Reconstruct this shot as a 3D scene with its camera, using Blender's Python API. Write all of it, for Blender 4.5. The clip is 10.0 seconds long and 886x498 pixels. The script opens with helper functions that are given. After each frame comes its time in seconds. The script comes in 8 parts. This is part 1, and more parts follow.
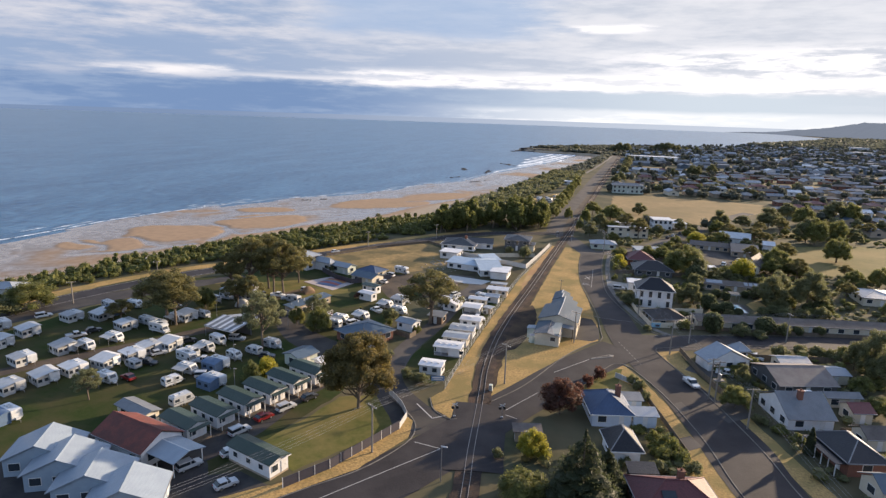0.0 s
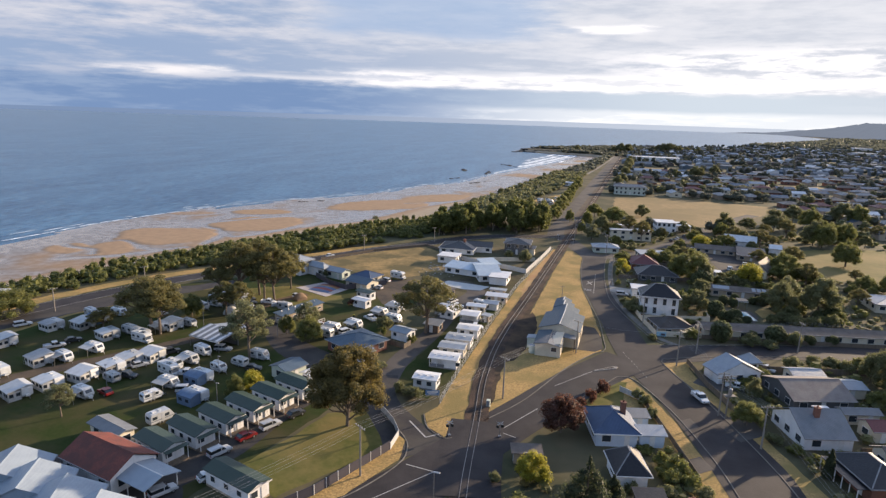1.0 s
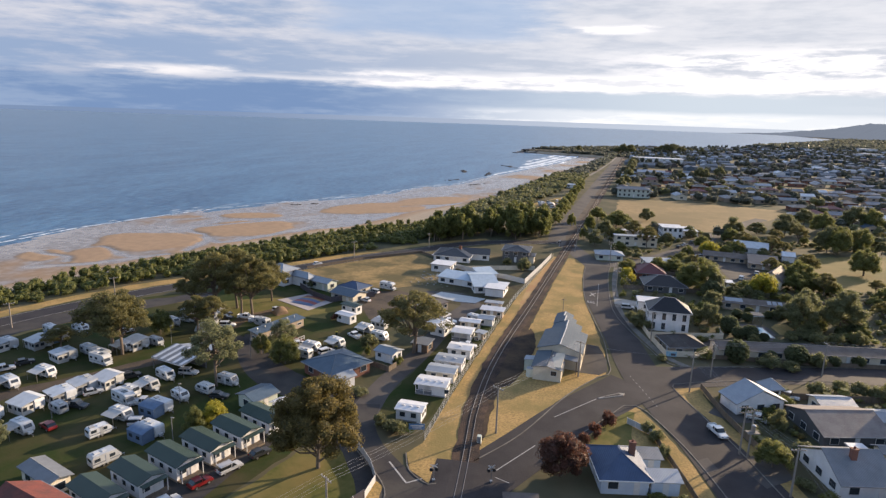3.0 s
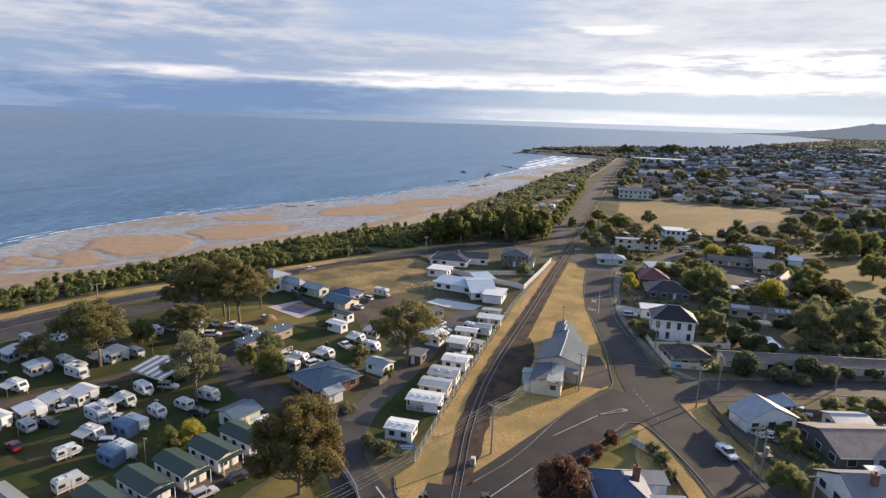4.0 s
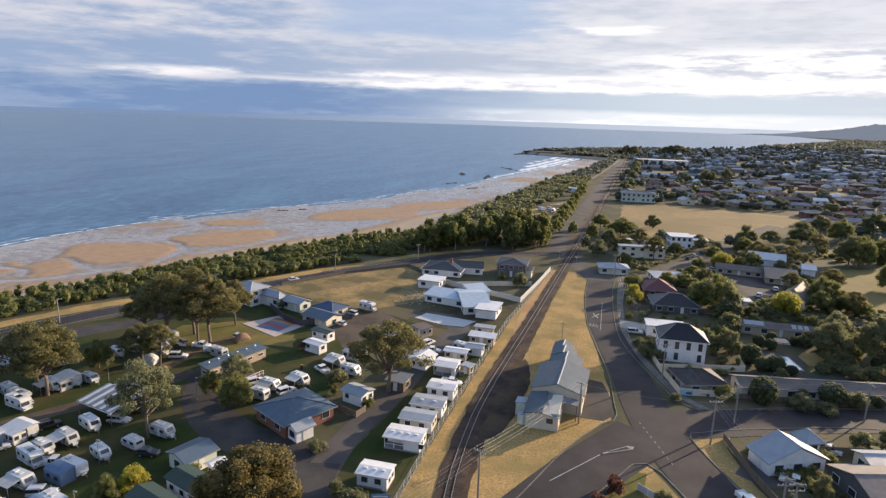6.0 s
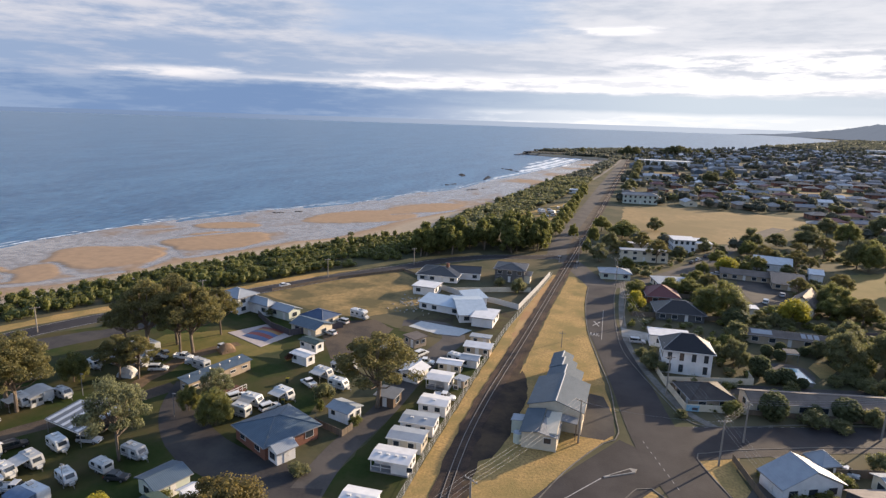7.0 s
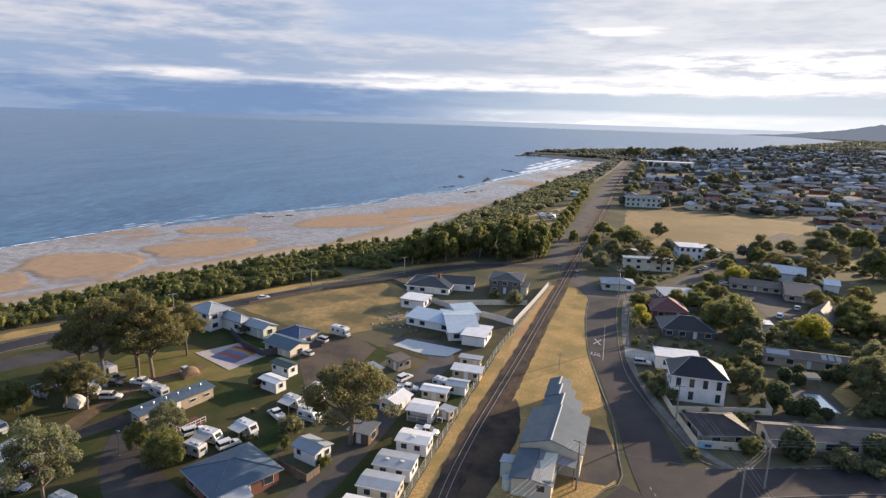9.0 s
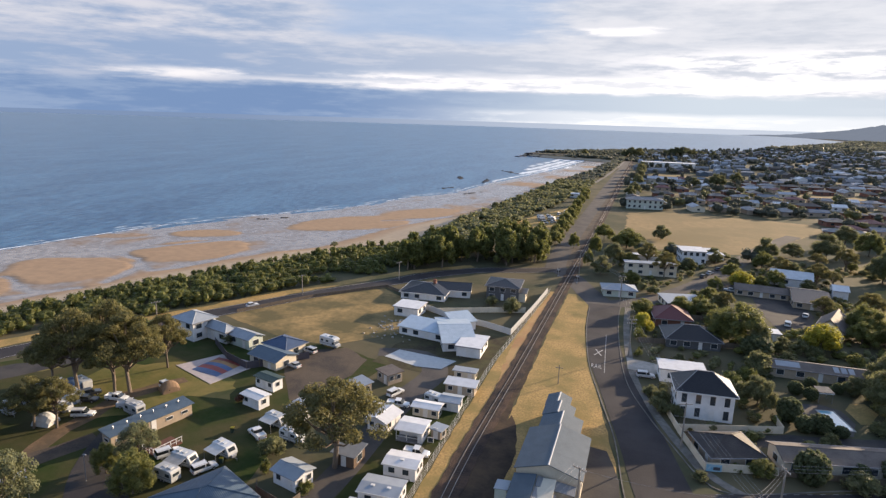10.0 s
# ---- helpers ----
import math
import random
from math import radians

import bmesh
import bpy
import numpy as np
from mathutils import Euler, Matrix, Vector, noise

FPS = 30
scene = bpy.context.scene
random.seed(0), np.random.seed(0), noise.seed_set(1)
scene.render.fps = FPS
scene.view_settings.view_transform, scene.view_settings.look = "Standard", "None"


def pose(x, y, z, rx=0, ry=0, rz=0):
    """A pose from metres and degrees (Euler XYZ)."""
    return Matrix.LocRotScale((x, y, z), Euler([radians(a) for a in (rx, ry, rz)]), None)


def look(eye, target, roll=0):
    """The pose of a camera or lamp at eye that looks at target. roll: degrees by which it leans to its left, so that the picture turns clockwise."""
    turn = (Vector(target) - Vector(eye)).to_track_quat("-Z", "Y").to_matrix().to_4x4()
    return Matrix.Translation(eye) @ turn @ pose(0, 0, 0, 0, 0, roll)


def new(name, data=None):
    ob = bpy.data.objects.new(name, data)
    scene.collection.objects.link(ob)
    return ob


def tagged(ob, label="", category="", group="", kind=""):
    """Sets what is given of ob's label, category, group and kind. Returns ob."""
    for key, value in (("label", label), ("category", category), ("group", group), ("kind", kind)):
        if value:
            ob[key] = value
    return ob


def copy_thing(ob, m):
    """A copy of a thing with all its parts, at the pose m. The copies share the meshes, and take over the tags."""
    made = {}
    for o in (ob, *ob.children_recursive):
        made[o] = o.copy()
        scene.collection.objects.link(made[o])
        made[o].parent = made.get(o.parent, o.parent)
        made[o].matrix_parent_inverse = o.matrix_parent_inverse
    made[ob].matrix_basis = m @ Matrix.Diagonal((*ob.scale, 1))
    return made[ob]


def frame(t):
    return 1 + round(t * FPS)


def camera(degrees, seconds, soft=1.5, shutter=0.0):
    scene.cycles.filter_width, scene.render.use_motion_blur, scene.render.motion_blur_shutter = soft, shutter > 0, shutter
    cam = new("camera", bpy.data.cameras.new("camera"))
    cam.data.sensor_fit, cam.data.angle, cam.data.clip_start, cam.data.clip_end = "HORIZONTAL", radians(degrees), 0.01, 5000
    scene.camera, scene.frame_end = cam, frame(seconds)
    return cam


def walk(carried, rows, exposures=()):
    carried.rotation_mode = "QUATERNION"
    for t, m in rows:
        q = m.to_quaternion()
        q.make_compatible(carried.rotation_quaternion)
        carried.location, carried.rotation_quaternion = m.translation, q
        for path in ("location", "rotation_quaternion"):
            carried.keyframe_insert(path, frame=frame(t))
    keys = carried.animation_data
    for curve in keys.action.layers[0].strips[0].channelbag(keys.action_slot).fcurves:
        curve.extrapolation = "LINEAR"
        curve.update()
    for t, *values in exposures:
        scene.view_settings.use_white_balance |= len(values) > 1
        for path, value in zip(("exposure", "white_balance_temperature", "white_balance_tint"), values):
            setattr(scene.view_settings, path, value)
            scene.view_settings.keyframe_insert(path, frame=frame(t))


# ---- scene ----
cam = camera(72.94, 10.0, soft=1.35)
METRES, EYE, TILT, LEAN, TURN = 68.36, 55.0, 0.0, 0.0, 17.7
ROWS = [
    (0.0, -0.0000, -0.0000, -0.0000, 0.322, -12.601, -1.810),
    (0.5, 0.0081, 0.0494, -0.0006, 0.368, -12.577, -1.802),
    (1.0, 0.0169, 0.0988, -0.0013, 0.410, -12.557, -1.802),
    (1.5, 0.0262, 0.1483, -0.0019, 0.448, -12.546, -1.807),
    (2.0, 0.0357, 0.1979, -0.0023, 0.491, -12.542, -1.810),
    (2.5, 0.0461, 0.2471, -0.0022, 0.531, -12.541, -1.813),
    (4.0, 0.0780, 0.3925, -0.0011, 0.667, -12.514, -1.817),
    (4.5, 0.0893, 0.4410, -0.0004, 0.699, -12.497, -1.811),
    (5.0, 0.1009, 0.4893, 0.0001, 0.728, -12.481, -1.796),
    (5.5, 0.1122, 0.5377, 0.0007, 0.770, -12.467, -1.779),
    (7.0, 0.1475, 0.6835, 0.0026, 0.917, -12.420, -1.742),
    (7.5, 0.1598, 0.7317, 0.0028, 0.972, -12.409, -1.736),
    (8.0, 0.1720, 0.7801, 0.0033, 1.030, -12.397, -1.732),
    (8.5, 0.1843, 0.8285, 0.0038, 1.071, -12.386, -1.728),
    (9.0, 0.1961, 0.8774, 0.0045, 1.102, -12.377, -1.723),
    (9.5, 0.2072, 0.9268, 0.0054, 1.127, -12.368, -1.719),
    (10.0, 0.2176, 0.9762, 0.0068, 1.160, -12.354, -1.720),
]
walk(cam, [(t, pose(0, 0, EYE, TILT, LEAN, TURN) @ pose(METRES * x, METRES * y, METRES * z, 90 + pitch, roll, yaw)) for t, x, y, z, yaw, pitch, roll in ROWS], [(0.0, 1.14, 6600, 13), (10.0, 1.14, 6600, 13)])

# ---- light: low morning sun from ahead on the inland side, broken cloud ----
SUN_AZ, SUN_EL = 37.0, 12.6
world = bpy.data.worlds.new("sky")
scene.world = world
world.use_nodes = True
wt = world.node_tree
wt.nodes.clear()


def wn(kind):
    return wt.nodes.new(kind)


def wmath(op, a, b=None, c=None, clamp=False):
    n = wn("ShaderNodeMath")
    n.operation, n.use_clamp = op, clamp
    for i, v in enumerate((a, b, c)):
        if v is None:
            continue
        if isinstance(v, (int, float)):
            n.inputs[i].default_value = v
        else:
            wt.links.new(v, n.inputs[i])
    return n.outputs[0]


def wmix(f, a, b):
    n = wn("ShaderNodeMix")
    n.data_type = "RGBA"
    for i, v in ((0, f), (6, a), (7, b)):
        if isinstance(v, tuple):
            n.inputs[i].default_value = (*v, 1)
        elif isinstance(v, (int, float)):
            n.inputs[i].default_value = v
        else:
            wt.links.new(v, n.inputs[i])
    return n.outputs[2]


def wramp(f, lo, hi):
    n = wn("ShaderNodeMapRange")
    n.interpolation_type = "SMOOTHSTEP"
    wt.links.new(f, n.inputs[0])
    n.inputs[1].default_value, n.inputs[2].default_value = lo, hi
    return n.outputs[0]


def wnoise(vec, scale, detail, rough=0.55):
    n = wn("ShaderNodeTexNoise")
    n.inputs["Scale"].default_value, n.inputs["Detail"].default_value, n.inputs["Roughness"].default_value = scale, detail, rough
    wt.links.new(vec, n.inputs["Vector"])
    return n.outputs[0]


coord = wn("ShaderNodeTexCoord").outputs["Generated"]
sep = wn("ShaderNodeSeparateXYZ")
wt.links.new(coord, sep.inputs[0])
dx, dy, dz = sep.outputs
sky = wn("ShaderNodeTexSky")
sky.sky_type, sky.sun_disc, sky.sun_elevation, sky.sun_rotation = "NISHITA", False, radians(SUN_EL), radians(SUN_AZ)
skycol = wn("ShaderNodeMix")
skycol.data_type, skycol.blend_type = "RGBA", "MULTIPLY"
skycol.inputs[0].default_value = 1
skycol.inputs[7].default_value = (0.285, 0.275, 0.285, 1)
wt.links.new(sky.outputs[0], skycol.inputs[6])
# glow round the hidden sun
sd = (math.sin(radians(SUN_AZ)) * math.cos(radians(SUN_EL)), math.cos(radians(SUN_AZ)) * math.cos(radians(SUN_EL)), math.sin(radians(SUN_EL)))
dotn = wn("ShaderNodeVectorMath")
dotn.operation = "DOT_PRODUCT"
wt.links.new(coord, dotn.inputs[0])
dotn.inputs[1].default_value = sd
glow = wramp(dotn.outputs["Value"], 0.15, 0.98)
# a cloud deck seen along its underside
up = wmath("ADD", wmath("MAXIMUM", dz, 0.0), 0.055)
comb = wn("ShaderNodeCombineXYZ")
wt.links.new(wmath("DIVIDE", dx, up), comb.inputs[0])
wt.links.new(wmath("DIVIDE", dy, up), comb.inputs[1])
fine = wnoise(comb.outputs[0], 1.9, 8, 0.62)
tops = wnoise(comb.outputs[0], 0.70, 7, 0.60)
# bearing and height over the horizon, in degrees, and streaks drawn out along the horizon
az = wmath("MULTIPLY", wmath("ARCTAN2", dx, dy), 57.2958)
el = wmath("MULTIPLY", wmath("ARCSINE", dz), 57.2958)


def streaks(ka, ke, off, detail, rough):
    n = wn("ShaderNodeCombineXYZ")
    wt.links.new(wmath("MULTIPLY", az, ka), n.inputs[0])
    wt.links.new(wmath("MULTIPLY", el, ke), n.inputs[1])
    n.inputs[2].default_value = off
    return wnoise(n.outputs[0], 1.0, detail, rough)


s1 = streaks(0.065, 0.60, 3.1, 7, 0.58)
s2 = streaks(0.20, 1.30, 7.7, 8, 0.62)
azw = wmath("ADD", az, wmath("MULTIPLY", wmath("SUBTRACT", s2, 0.5), 12.0))
elw = wmath("ADD", el, wmath("ADD", wmath("MULTIPLY", wmath("SUBTRACT", s1, 0.5), 1.8), wmath("MULTIPLY", wmath("SUBTRACT", s2, 0.5), 1.0)))
eln = wmath("ADD", el, wmath("MULTIPLY", wmath("SUBTRACT", s2, 0.5), 0.9))


def bank(a0, a1, sa, e0, e1, se, height=None):
    # a soft-edged bank of sky between two bearings and two heights
    h = height or eln
    m = wmath("MULTIPLY", wramp(azw, a0 - sa, a0 + sa), wramp(azw, a1 + sa, a1 - sa))
    return wmath("MULTIPLY", m, wmath("MULTIPLY", wramp(h, e0 - se, e0 + se), wramp(h, e1 + se, e1 - se)))


wisps = wramp(wmath("ADD", wmath("MULTIPLY", s1, 0.45), wmath("MULTIPLY", s2, 0.55)), 0.45, 0.62)
puffs = wramp(wmath("ADD", wmath("MULTIPLY", tops, 0.55), wmath("MULTIPLY", fine, 0.45)), 0.40, 0.60)
deck = wmix(glow, (0.225, 0.305, 0.445), (0.46, 0.495, 0.55))
deck = wmix(wmath("MULTIPLY", wisps, 0.62), deck, wmix(glow, (0.41, 0.44, 0.515), (0.61, 0.63, 0.665)))
# paler ragged cloud higher up, with one blue gap in it
gap = bank(-30.0, -9.0, 4.0, 6.7, 30.0, 0.7, elw)
high = wmath("MULTIPLY", wmath("MULTIPLY", wramp(elw, 4.9, 6.8), puffs), wmath("SUBTRACT", 1.0, wmath("MULTIPLY", gap, 0.85)))
deck = wmix(wmath("MULTIPLY", gap, 0.7), deck, (0.27, 0.375, 0.54))
deck = wmix(high, deck, wmix(glow, (0.50, 0.515, 0.565), (0.585, 0.605, 0.64)))
# bright breaks: one far out to sea, a long one that widens under the sun, and small ones above
white = wmix(glow, (0.70, 0.69, 0.70), (0.98, 0.955, 0.93))
far_break = bank(-45.0, -38.5, 2.6, 2.75, 3.45, 0.28)
thin_break = wmath("MULTIPLY", bank(-38.0, -24.0, 4.0, 2.75, 3.05, 0.25), 0.6)
long_break = wmath("MULTIPLY", bank(-27.0, 200.0, 4.0, 2.55, 3.75, 0.45, elw), wmath("ADD", 0.40, wmath("MULTIPLY", wramp(s2, 0.36, 0.56), 0.60)))
sun_break = wmath("MULTIPLY", bank(0.0, 90.0, 8.0, 3.0, 6.0, 0.9), wramp(s2, 0.36, 0.58))
small_break = wmath("MAXIMUM", wmath("MULTIPLY", bank(-6.8, -0.5, 2.0, 7.45, 8.0, 0.25), 0.9), wmath("MULTIPLY", bank(6.0, 14.0, 3.0, 10.0, 14.0, 0.6), 0.9))
for b, k in ((far_break, 0.95), (thin_break, 0.9), (long_break, 0.92), (sun_break, 0.85), (small_break, 0.9)):
    deck = wmix(wmath("MULTIPLY", b, k), deck, white)
# towards the horizon a blue-grey veil, paler under the sun
veil = wmix(wramp(az, -32.0, 6.0), wmix(wisps, (0.140, 0.222, 0.378), (0.210, 0.290, 0.430)), (0.47, 0.535, 0.595))
deck = wmix(wmath("MULTIPLY", wramp(eln, 2.75, 2.15), wmath("SUBTRACT", 1.0, wmath("MULTIPLY", wramp(az, 8.0, 26.0), 0.6))), deck, veil)
deck = wmix(wmath("MULTIPLY", wmath("MULTIPLY", wramp(eln, 1.15, 0.55), wramp(az, -26.0, -2.0)), wmath("ADD", 0.45, wmath("MULTIPLY", wisps, 0.5))), deck, (0.84, 0.845, 0.84))
# overhead the deck opens to dim blue morning sky
sky_all = wmix(wramp(dz, 0.20, 0.42), deck, skycol.outputs[2])
sea_far = wmix(glow, (0.150, 0.215, 0.335), (0.44, 0.49, 0.56))
below = wmath("LESS_THAN", dz, -0.0040)
bg = wn("ShaderNodeBackground")
wt.links.new(wmix(below, sky_all, sea_far), bg.inputs[0])
bg.inputs[1].default_value = 0.64
wt.links.new(bg.outputs[0], wn("ShaderNodeOutputWorld").inputs[0])

sun = new("sun", bpy.data.lights.new("sun", "SUN"))
sun.data.energy, sun.data.angle, sun.data.color = 5.0, radians(0.8), (1.0, 0.79, 0.54)
sun.matrix_world = look((sd[0] * 100, sd[1] * 100, sd[2] * 100), (0, 0, 0))


# ---- materials ----
def material(name, c1, c2=None, scale=1.0, rough=0.8, bump=0.0, c3=None, scale3=0.08, metal=0.0, spec=0.3, rand=0.0, place=False, detail=5, stretch=(1, 1, 1), amount=1.0, island=0.0):
    m = bpy.data.materials.new(name)
    m.use_nodes = True
    t = m.node_tree
    p = t.nodes["Principled BSDF"]
    p.inputs["Roughness"].default_value, p.inputs["Metallic"].default_value, p.inputs["Specular IOR Level"].default_value = rough, metal, spec
    if place:
        vec = t.nodes.new("ShaderNodeNewGeometry").outputs["Position"]
    else:
        vec = t.nodes.new("ShaderNodeTexCoord").outputs["Object"]
    mp = t.nodes.new("ShaderNodeMapping")
    mp.inputs["Scale"].default_value = stretch
    t.links.new(vec, mp.inputs["Vector"])
    vec = mp.outputs[0]

    def tex(s, d):
        n = t.nodes.new("ShaderNodeTexNoise")
        n.inputs["Scale"].default_value, n.inputs["Detail"].default_value, n.inputs["Roughness"].default_value = s, d, 0.62
        t.links.new(vec, n.inputs["Vector"])
        return n.outputs[0]

    def ramp(f, lo, hi):
        n = t.nodes.new("ShaderNodeMapRange")
        t.links.new(f, n.inputs[0])
        n.inputs[1].default_value, n.inputs[2].default_value = lo, hi
        return n.outputs[0]

    def mix(f, a, b, kind="MIX"):
        n = t.nodes.new("ShaderNodeMix")
        n.data_type, n.blend_type = "RGBA", kind
        for i, v in ((0, f), (6, a), (7, b)):
            if isinstance(v, tuple):
                n.inputs[i].default_value = (*v, 1)
            elif isinstance(v, (int, float)):
                n.inputs[i].default_value = v
            else:
                t.links.new(v, n.inputs[i])
        return n.outputs[2]

    small = tex(scale, detail)
    col = mix(ramp(small, 0.35, 0.65), c1, c2 or tuple(x * 0.8 for x in c1))
    if c3:
        col = mix(ramp(tex(scale3, 4), 0.48 - 0.1 * amount, 0.62), col, c3)
    if rand or island:
        hs = t.nodes.new("ShaderNodeHueSaturation")
        src = t.nodes.new("ShaderNodeObjectInfo").outputs["Random"] if rand else t.nodes.new("ShaderNodeNewGeometry").outputs["Random Per Island"]
        r = ramp(src, 0, 1)
        mr = r.node
        a = rand or island
        mr.inputs[3].default_value, mr.inputs[4].default_value = 1 - a, 1 + a
        t.links.new(r, hs.inputs["Value"])
        t.links.new(col, hs.inputs["Color"])
        col = hs.outputs[0]
    t.links.new(col, p.inputs["Base Color"])
    if bump:
        b = t.nodes.new("ShaderNodeBump")
        b.inputs["Strength"].default_value, b.inputs["Distance"].default_value = min(1, bump), 0.1
        t.links.new(small, b.inputs["Height"])
        t.links.new(b.outputs[0], p.inputs["Normal"])
    return m


def leafy(name, c1, c2, island=0.45):
    m = material(name, c1, c2, scale=0.7, rough=0.6, spec=0.25, island=island, place=True)
    t = m.node_tree
    p = t.nodes["Principled BSDF"]
    tr = t.nodes.new("ShaderNodeBsdfTranslucent")
    add = t.nodes.new("ShaderNodeMixShader")
    add.inputs[0].default_value = 0.48
    thin = t.nodes.new("ShaderNodeHueSaturation")
    thin.inputs["Value"].default_value = 1.6
    t.links.new(p.inputs["Base Color"].links[0].from_socket, thin.inputs["Color"])
    t.links.new(thin.outputs[0], tr.inputs[0])
    t.links.new(p.outputs[0], add.inputs[1])
    t.links.new(tr.outputs[0], add.inputs[2])
    t.links.new(add.outputs[0], t.nodes["Material Output"].inputs[0])
    return m


def ribbed(name, c1, c2, pitch=0.25, axis=0, rough=0.45, metal=0.0, rand=0.06, spec=0.4):
    # roll-formed steel sheet with ribs down the slope
    m = material(name, c1, c2, scale=0.6, rough=rough + 0.16, metal=metal, spec=spec * 0.6, rand=rand)
    t = m.node_tree
    p = t.nodes["Principled BSDF"]
    w = t.nodes.new("ShaderNodeTexWave")
    w.bands_direction = "XYZ"[axis]
    w.inputs["Scale"].default_value = 0.314 / pitch
    t.links.new(t.nodes.new("ShaderNodeTexCoord").outputs["Object"], w.inputs["Vector"])
    b = t.nodes.new("ShaderNodeBump")
    b.inputs["Strength"].default_value, b.inputs["Distance"].default_value = 0.6, 0.03
    t.links.new(w.outputs["Fac"], b.inputs["Height"])
    t.links.new(b.outputs[0], p.inputs["Normal"])
    return m


# grounds
GRASS_DRY = material("dry_grass", (0.49, 0.315, 0.125), (0.23, 0.155, 0.068), 2.2, 0.95, 0.8, (0.22, 0.165, 0.066), 0.12, place=True, spec=0.1)
GRASS_PADDOCK = material("paddock_grass", (0.29, 0.205, 0.105), (0.22, 0.16, 0.082), 0.25, 0.95, 0.4, (0.19, 0.145, 0.075), 0.02, place=True, spec=0.1)
GRASS_LAWN = material("lawn_grass", (0.080, 0.088, 0.024), (0.115, 0.108, 0.034), 0.8, 0.95, 0.5, (0.17, 0.135, 0.05), 0.11, place=True, spec=0.1)
# darker patches put mottled shadow, along with brown-green growth, into the grass
GRASS_ROUGH = material("shade_mottled_dry_grass", (0.33, 0.225, 0.100), (0.20, 0.145, 0.068), 0.7, 0.95, 0.8, (0.110, 0.092, 0.046), 0.085, place=True, spec=0.1)
GRASS_OLIVE = material("olive_grass", (0.150, 0.128, 0.046), (0.105, 0.098, 0.036), 0.4, 0.95, 0.5, (0.205, 0.155, 0.066), 0.03, place=True, spec=0.1)
GRASS_GREEN = material("green_grass", (0.024, 0.040, 0.009), (0.033, 0.045, 0.013), 0.9, 0.95, 0.5, (0.062, 0.054, 0.025), 0.075, place=True, spec=0.1, amount=0.9)
ASPHALT = material("asphalt", (0.023, 0.020, 0.023), (0.017, 0.0155, 0.018), 3.0, 0.8, 0.3, (0.036, 0.032, 0.034), 0.12, place=True, spec=0.25)
ASPHALT_OLD = material("old_asphalt", (0.068, 0.062, 0.060), (0.052, 0.048, 0.048), 2.0, 0.9, 0.3, (0.085, 0.076, 0.070), 0.14, place=True, spec=0.2)
ASPHALT_DARK = material("park_asphalt", (0.036, 0.033, 0.035), (0.028, 0.026, 0.028), 2.0, 0.85, 0.3, (0.058, 0.052, 0.047), 0.13, place=True, spec=0.25)
GRAVEL = material("gravel", (0.070, 0.058, 0.050), (0.045, 0.038, 0.034), 3.0, 0.95, 0.8, (0.10, 0.078, 0.058), 0.13, place=True, spec=0.15)
# soil brown, lowered further to hold the goods shed's shade
TRACKSIDE = material("shaded_trackside_soil", (0.044, 0.034, 0.028), (0.030, 0.025, 0.022), 1.4, 0.95, 0.7, (0.080, 0.056, 0.037), 0.16, place=True, spec=0.1)
BALLAST = material("ballast", (0.040, 0.031, 0.028), (0.024, 0.020, 0.019), 6.0, 0.95, 1.0, (0.085, 0.055, 0.040), 0.2, place=True, spec=0.15)
CONCRETE = material("concrete", (0.36, 0.34, 0.31), (0.30, 0.285, 0.26), 1.2, 0.9, 0.2, (0.24, 0.225, 0.205), 0.3, place=True, spec=0.2)
LINE_PAINT = material("road_paint", (0.42, 0.41, 0.40), (0.26, 0.255, 0.25), 2.5, 0.8, place=True)
SOIL = material("bare_soil", (0.19, 0.125, 0.075), (0.13, 0.09, 0.058), 1.2, 0.95, 0.6, (0.10, 0.075, 0.05), 0.2, place=True, spec=0.1)
ROCK = material("shore_rock", (0.035, 0.032, 0.030), (0.07, 0.06, 0.055), 0.8, 0.8, 0.8, place=True)
FOAM = material("sea_foam_and_sheen", (0.80, 0.83, 0.85), (0.62, 0.67, 0.72), 0.8, 0.8, place=True)
ANNEXE_ROOF = ribbed("annexe_roof", (0.42, 0.44, 0.46), (0.34, 0.36, 0.38), rough=0.45, rand=0.34)
# surfaces of buildings
WALL_WHITE = material("white_wall", (0.64, 0.64, 0.65), (0.55, 0.55, 0.56), 0.7, 0.7, 0.05, rand=0.06)
WALL_CREAM = material("cream_wall", (0.56, 0.50, 0.40), (0.48, 0.43, 0.34), 0.7, 0.75, 0.05, rand=0.10)
WALL_BRICK = material("brick_wall", (0.20, 0.088, 0.062), (0.15, 0.072, 0.053), 5.0, 0.85, 0.3, rand=0.10)
WALL_BLUE = material("pale_blue_wall", (0.47, 0.54, 0.63), (0.41, 0.47, 0.56), 0.7, 0.7, 0.05)
WALL_TAN = material("tan_wall", (0.36, 0.29, 0.22), (0.30, 0.245, 0.19), 0.8, 0.8, 0.1, rand=0.1)
WALL_DARK = material("dark_wall", (0.10, 0.10, 0.105), (0.08, 0.08, 0.085), 0.8, 0.7, 0.05)
WALL_GREENISH = material("pale_green_wall", (0.46, 0.50, 0.44), (0.40, 0.44, 0.39), 0.8, 0.75, 0.05)
TRIM = material("white_trim", (0.62, 0.61, 0.60), (0.55, 0.54, 0.53), 1.5, 0.5)
GLASS = material("dark_window_glass", (0.035, 0.045, 0.055), (0.025, 0.03, 0.04), 0.4, 0.08, spec=0.6)
ROOF_WHITE = ribbed("white_steel_roof", (0.56, 0.57, 0.59), (0.47, 0.48, 0.50), rough=0.38)
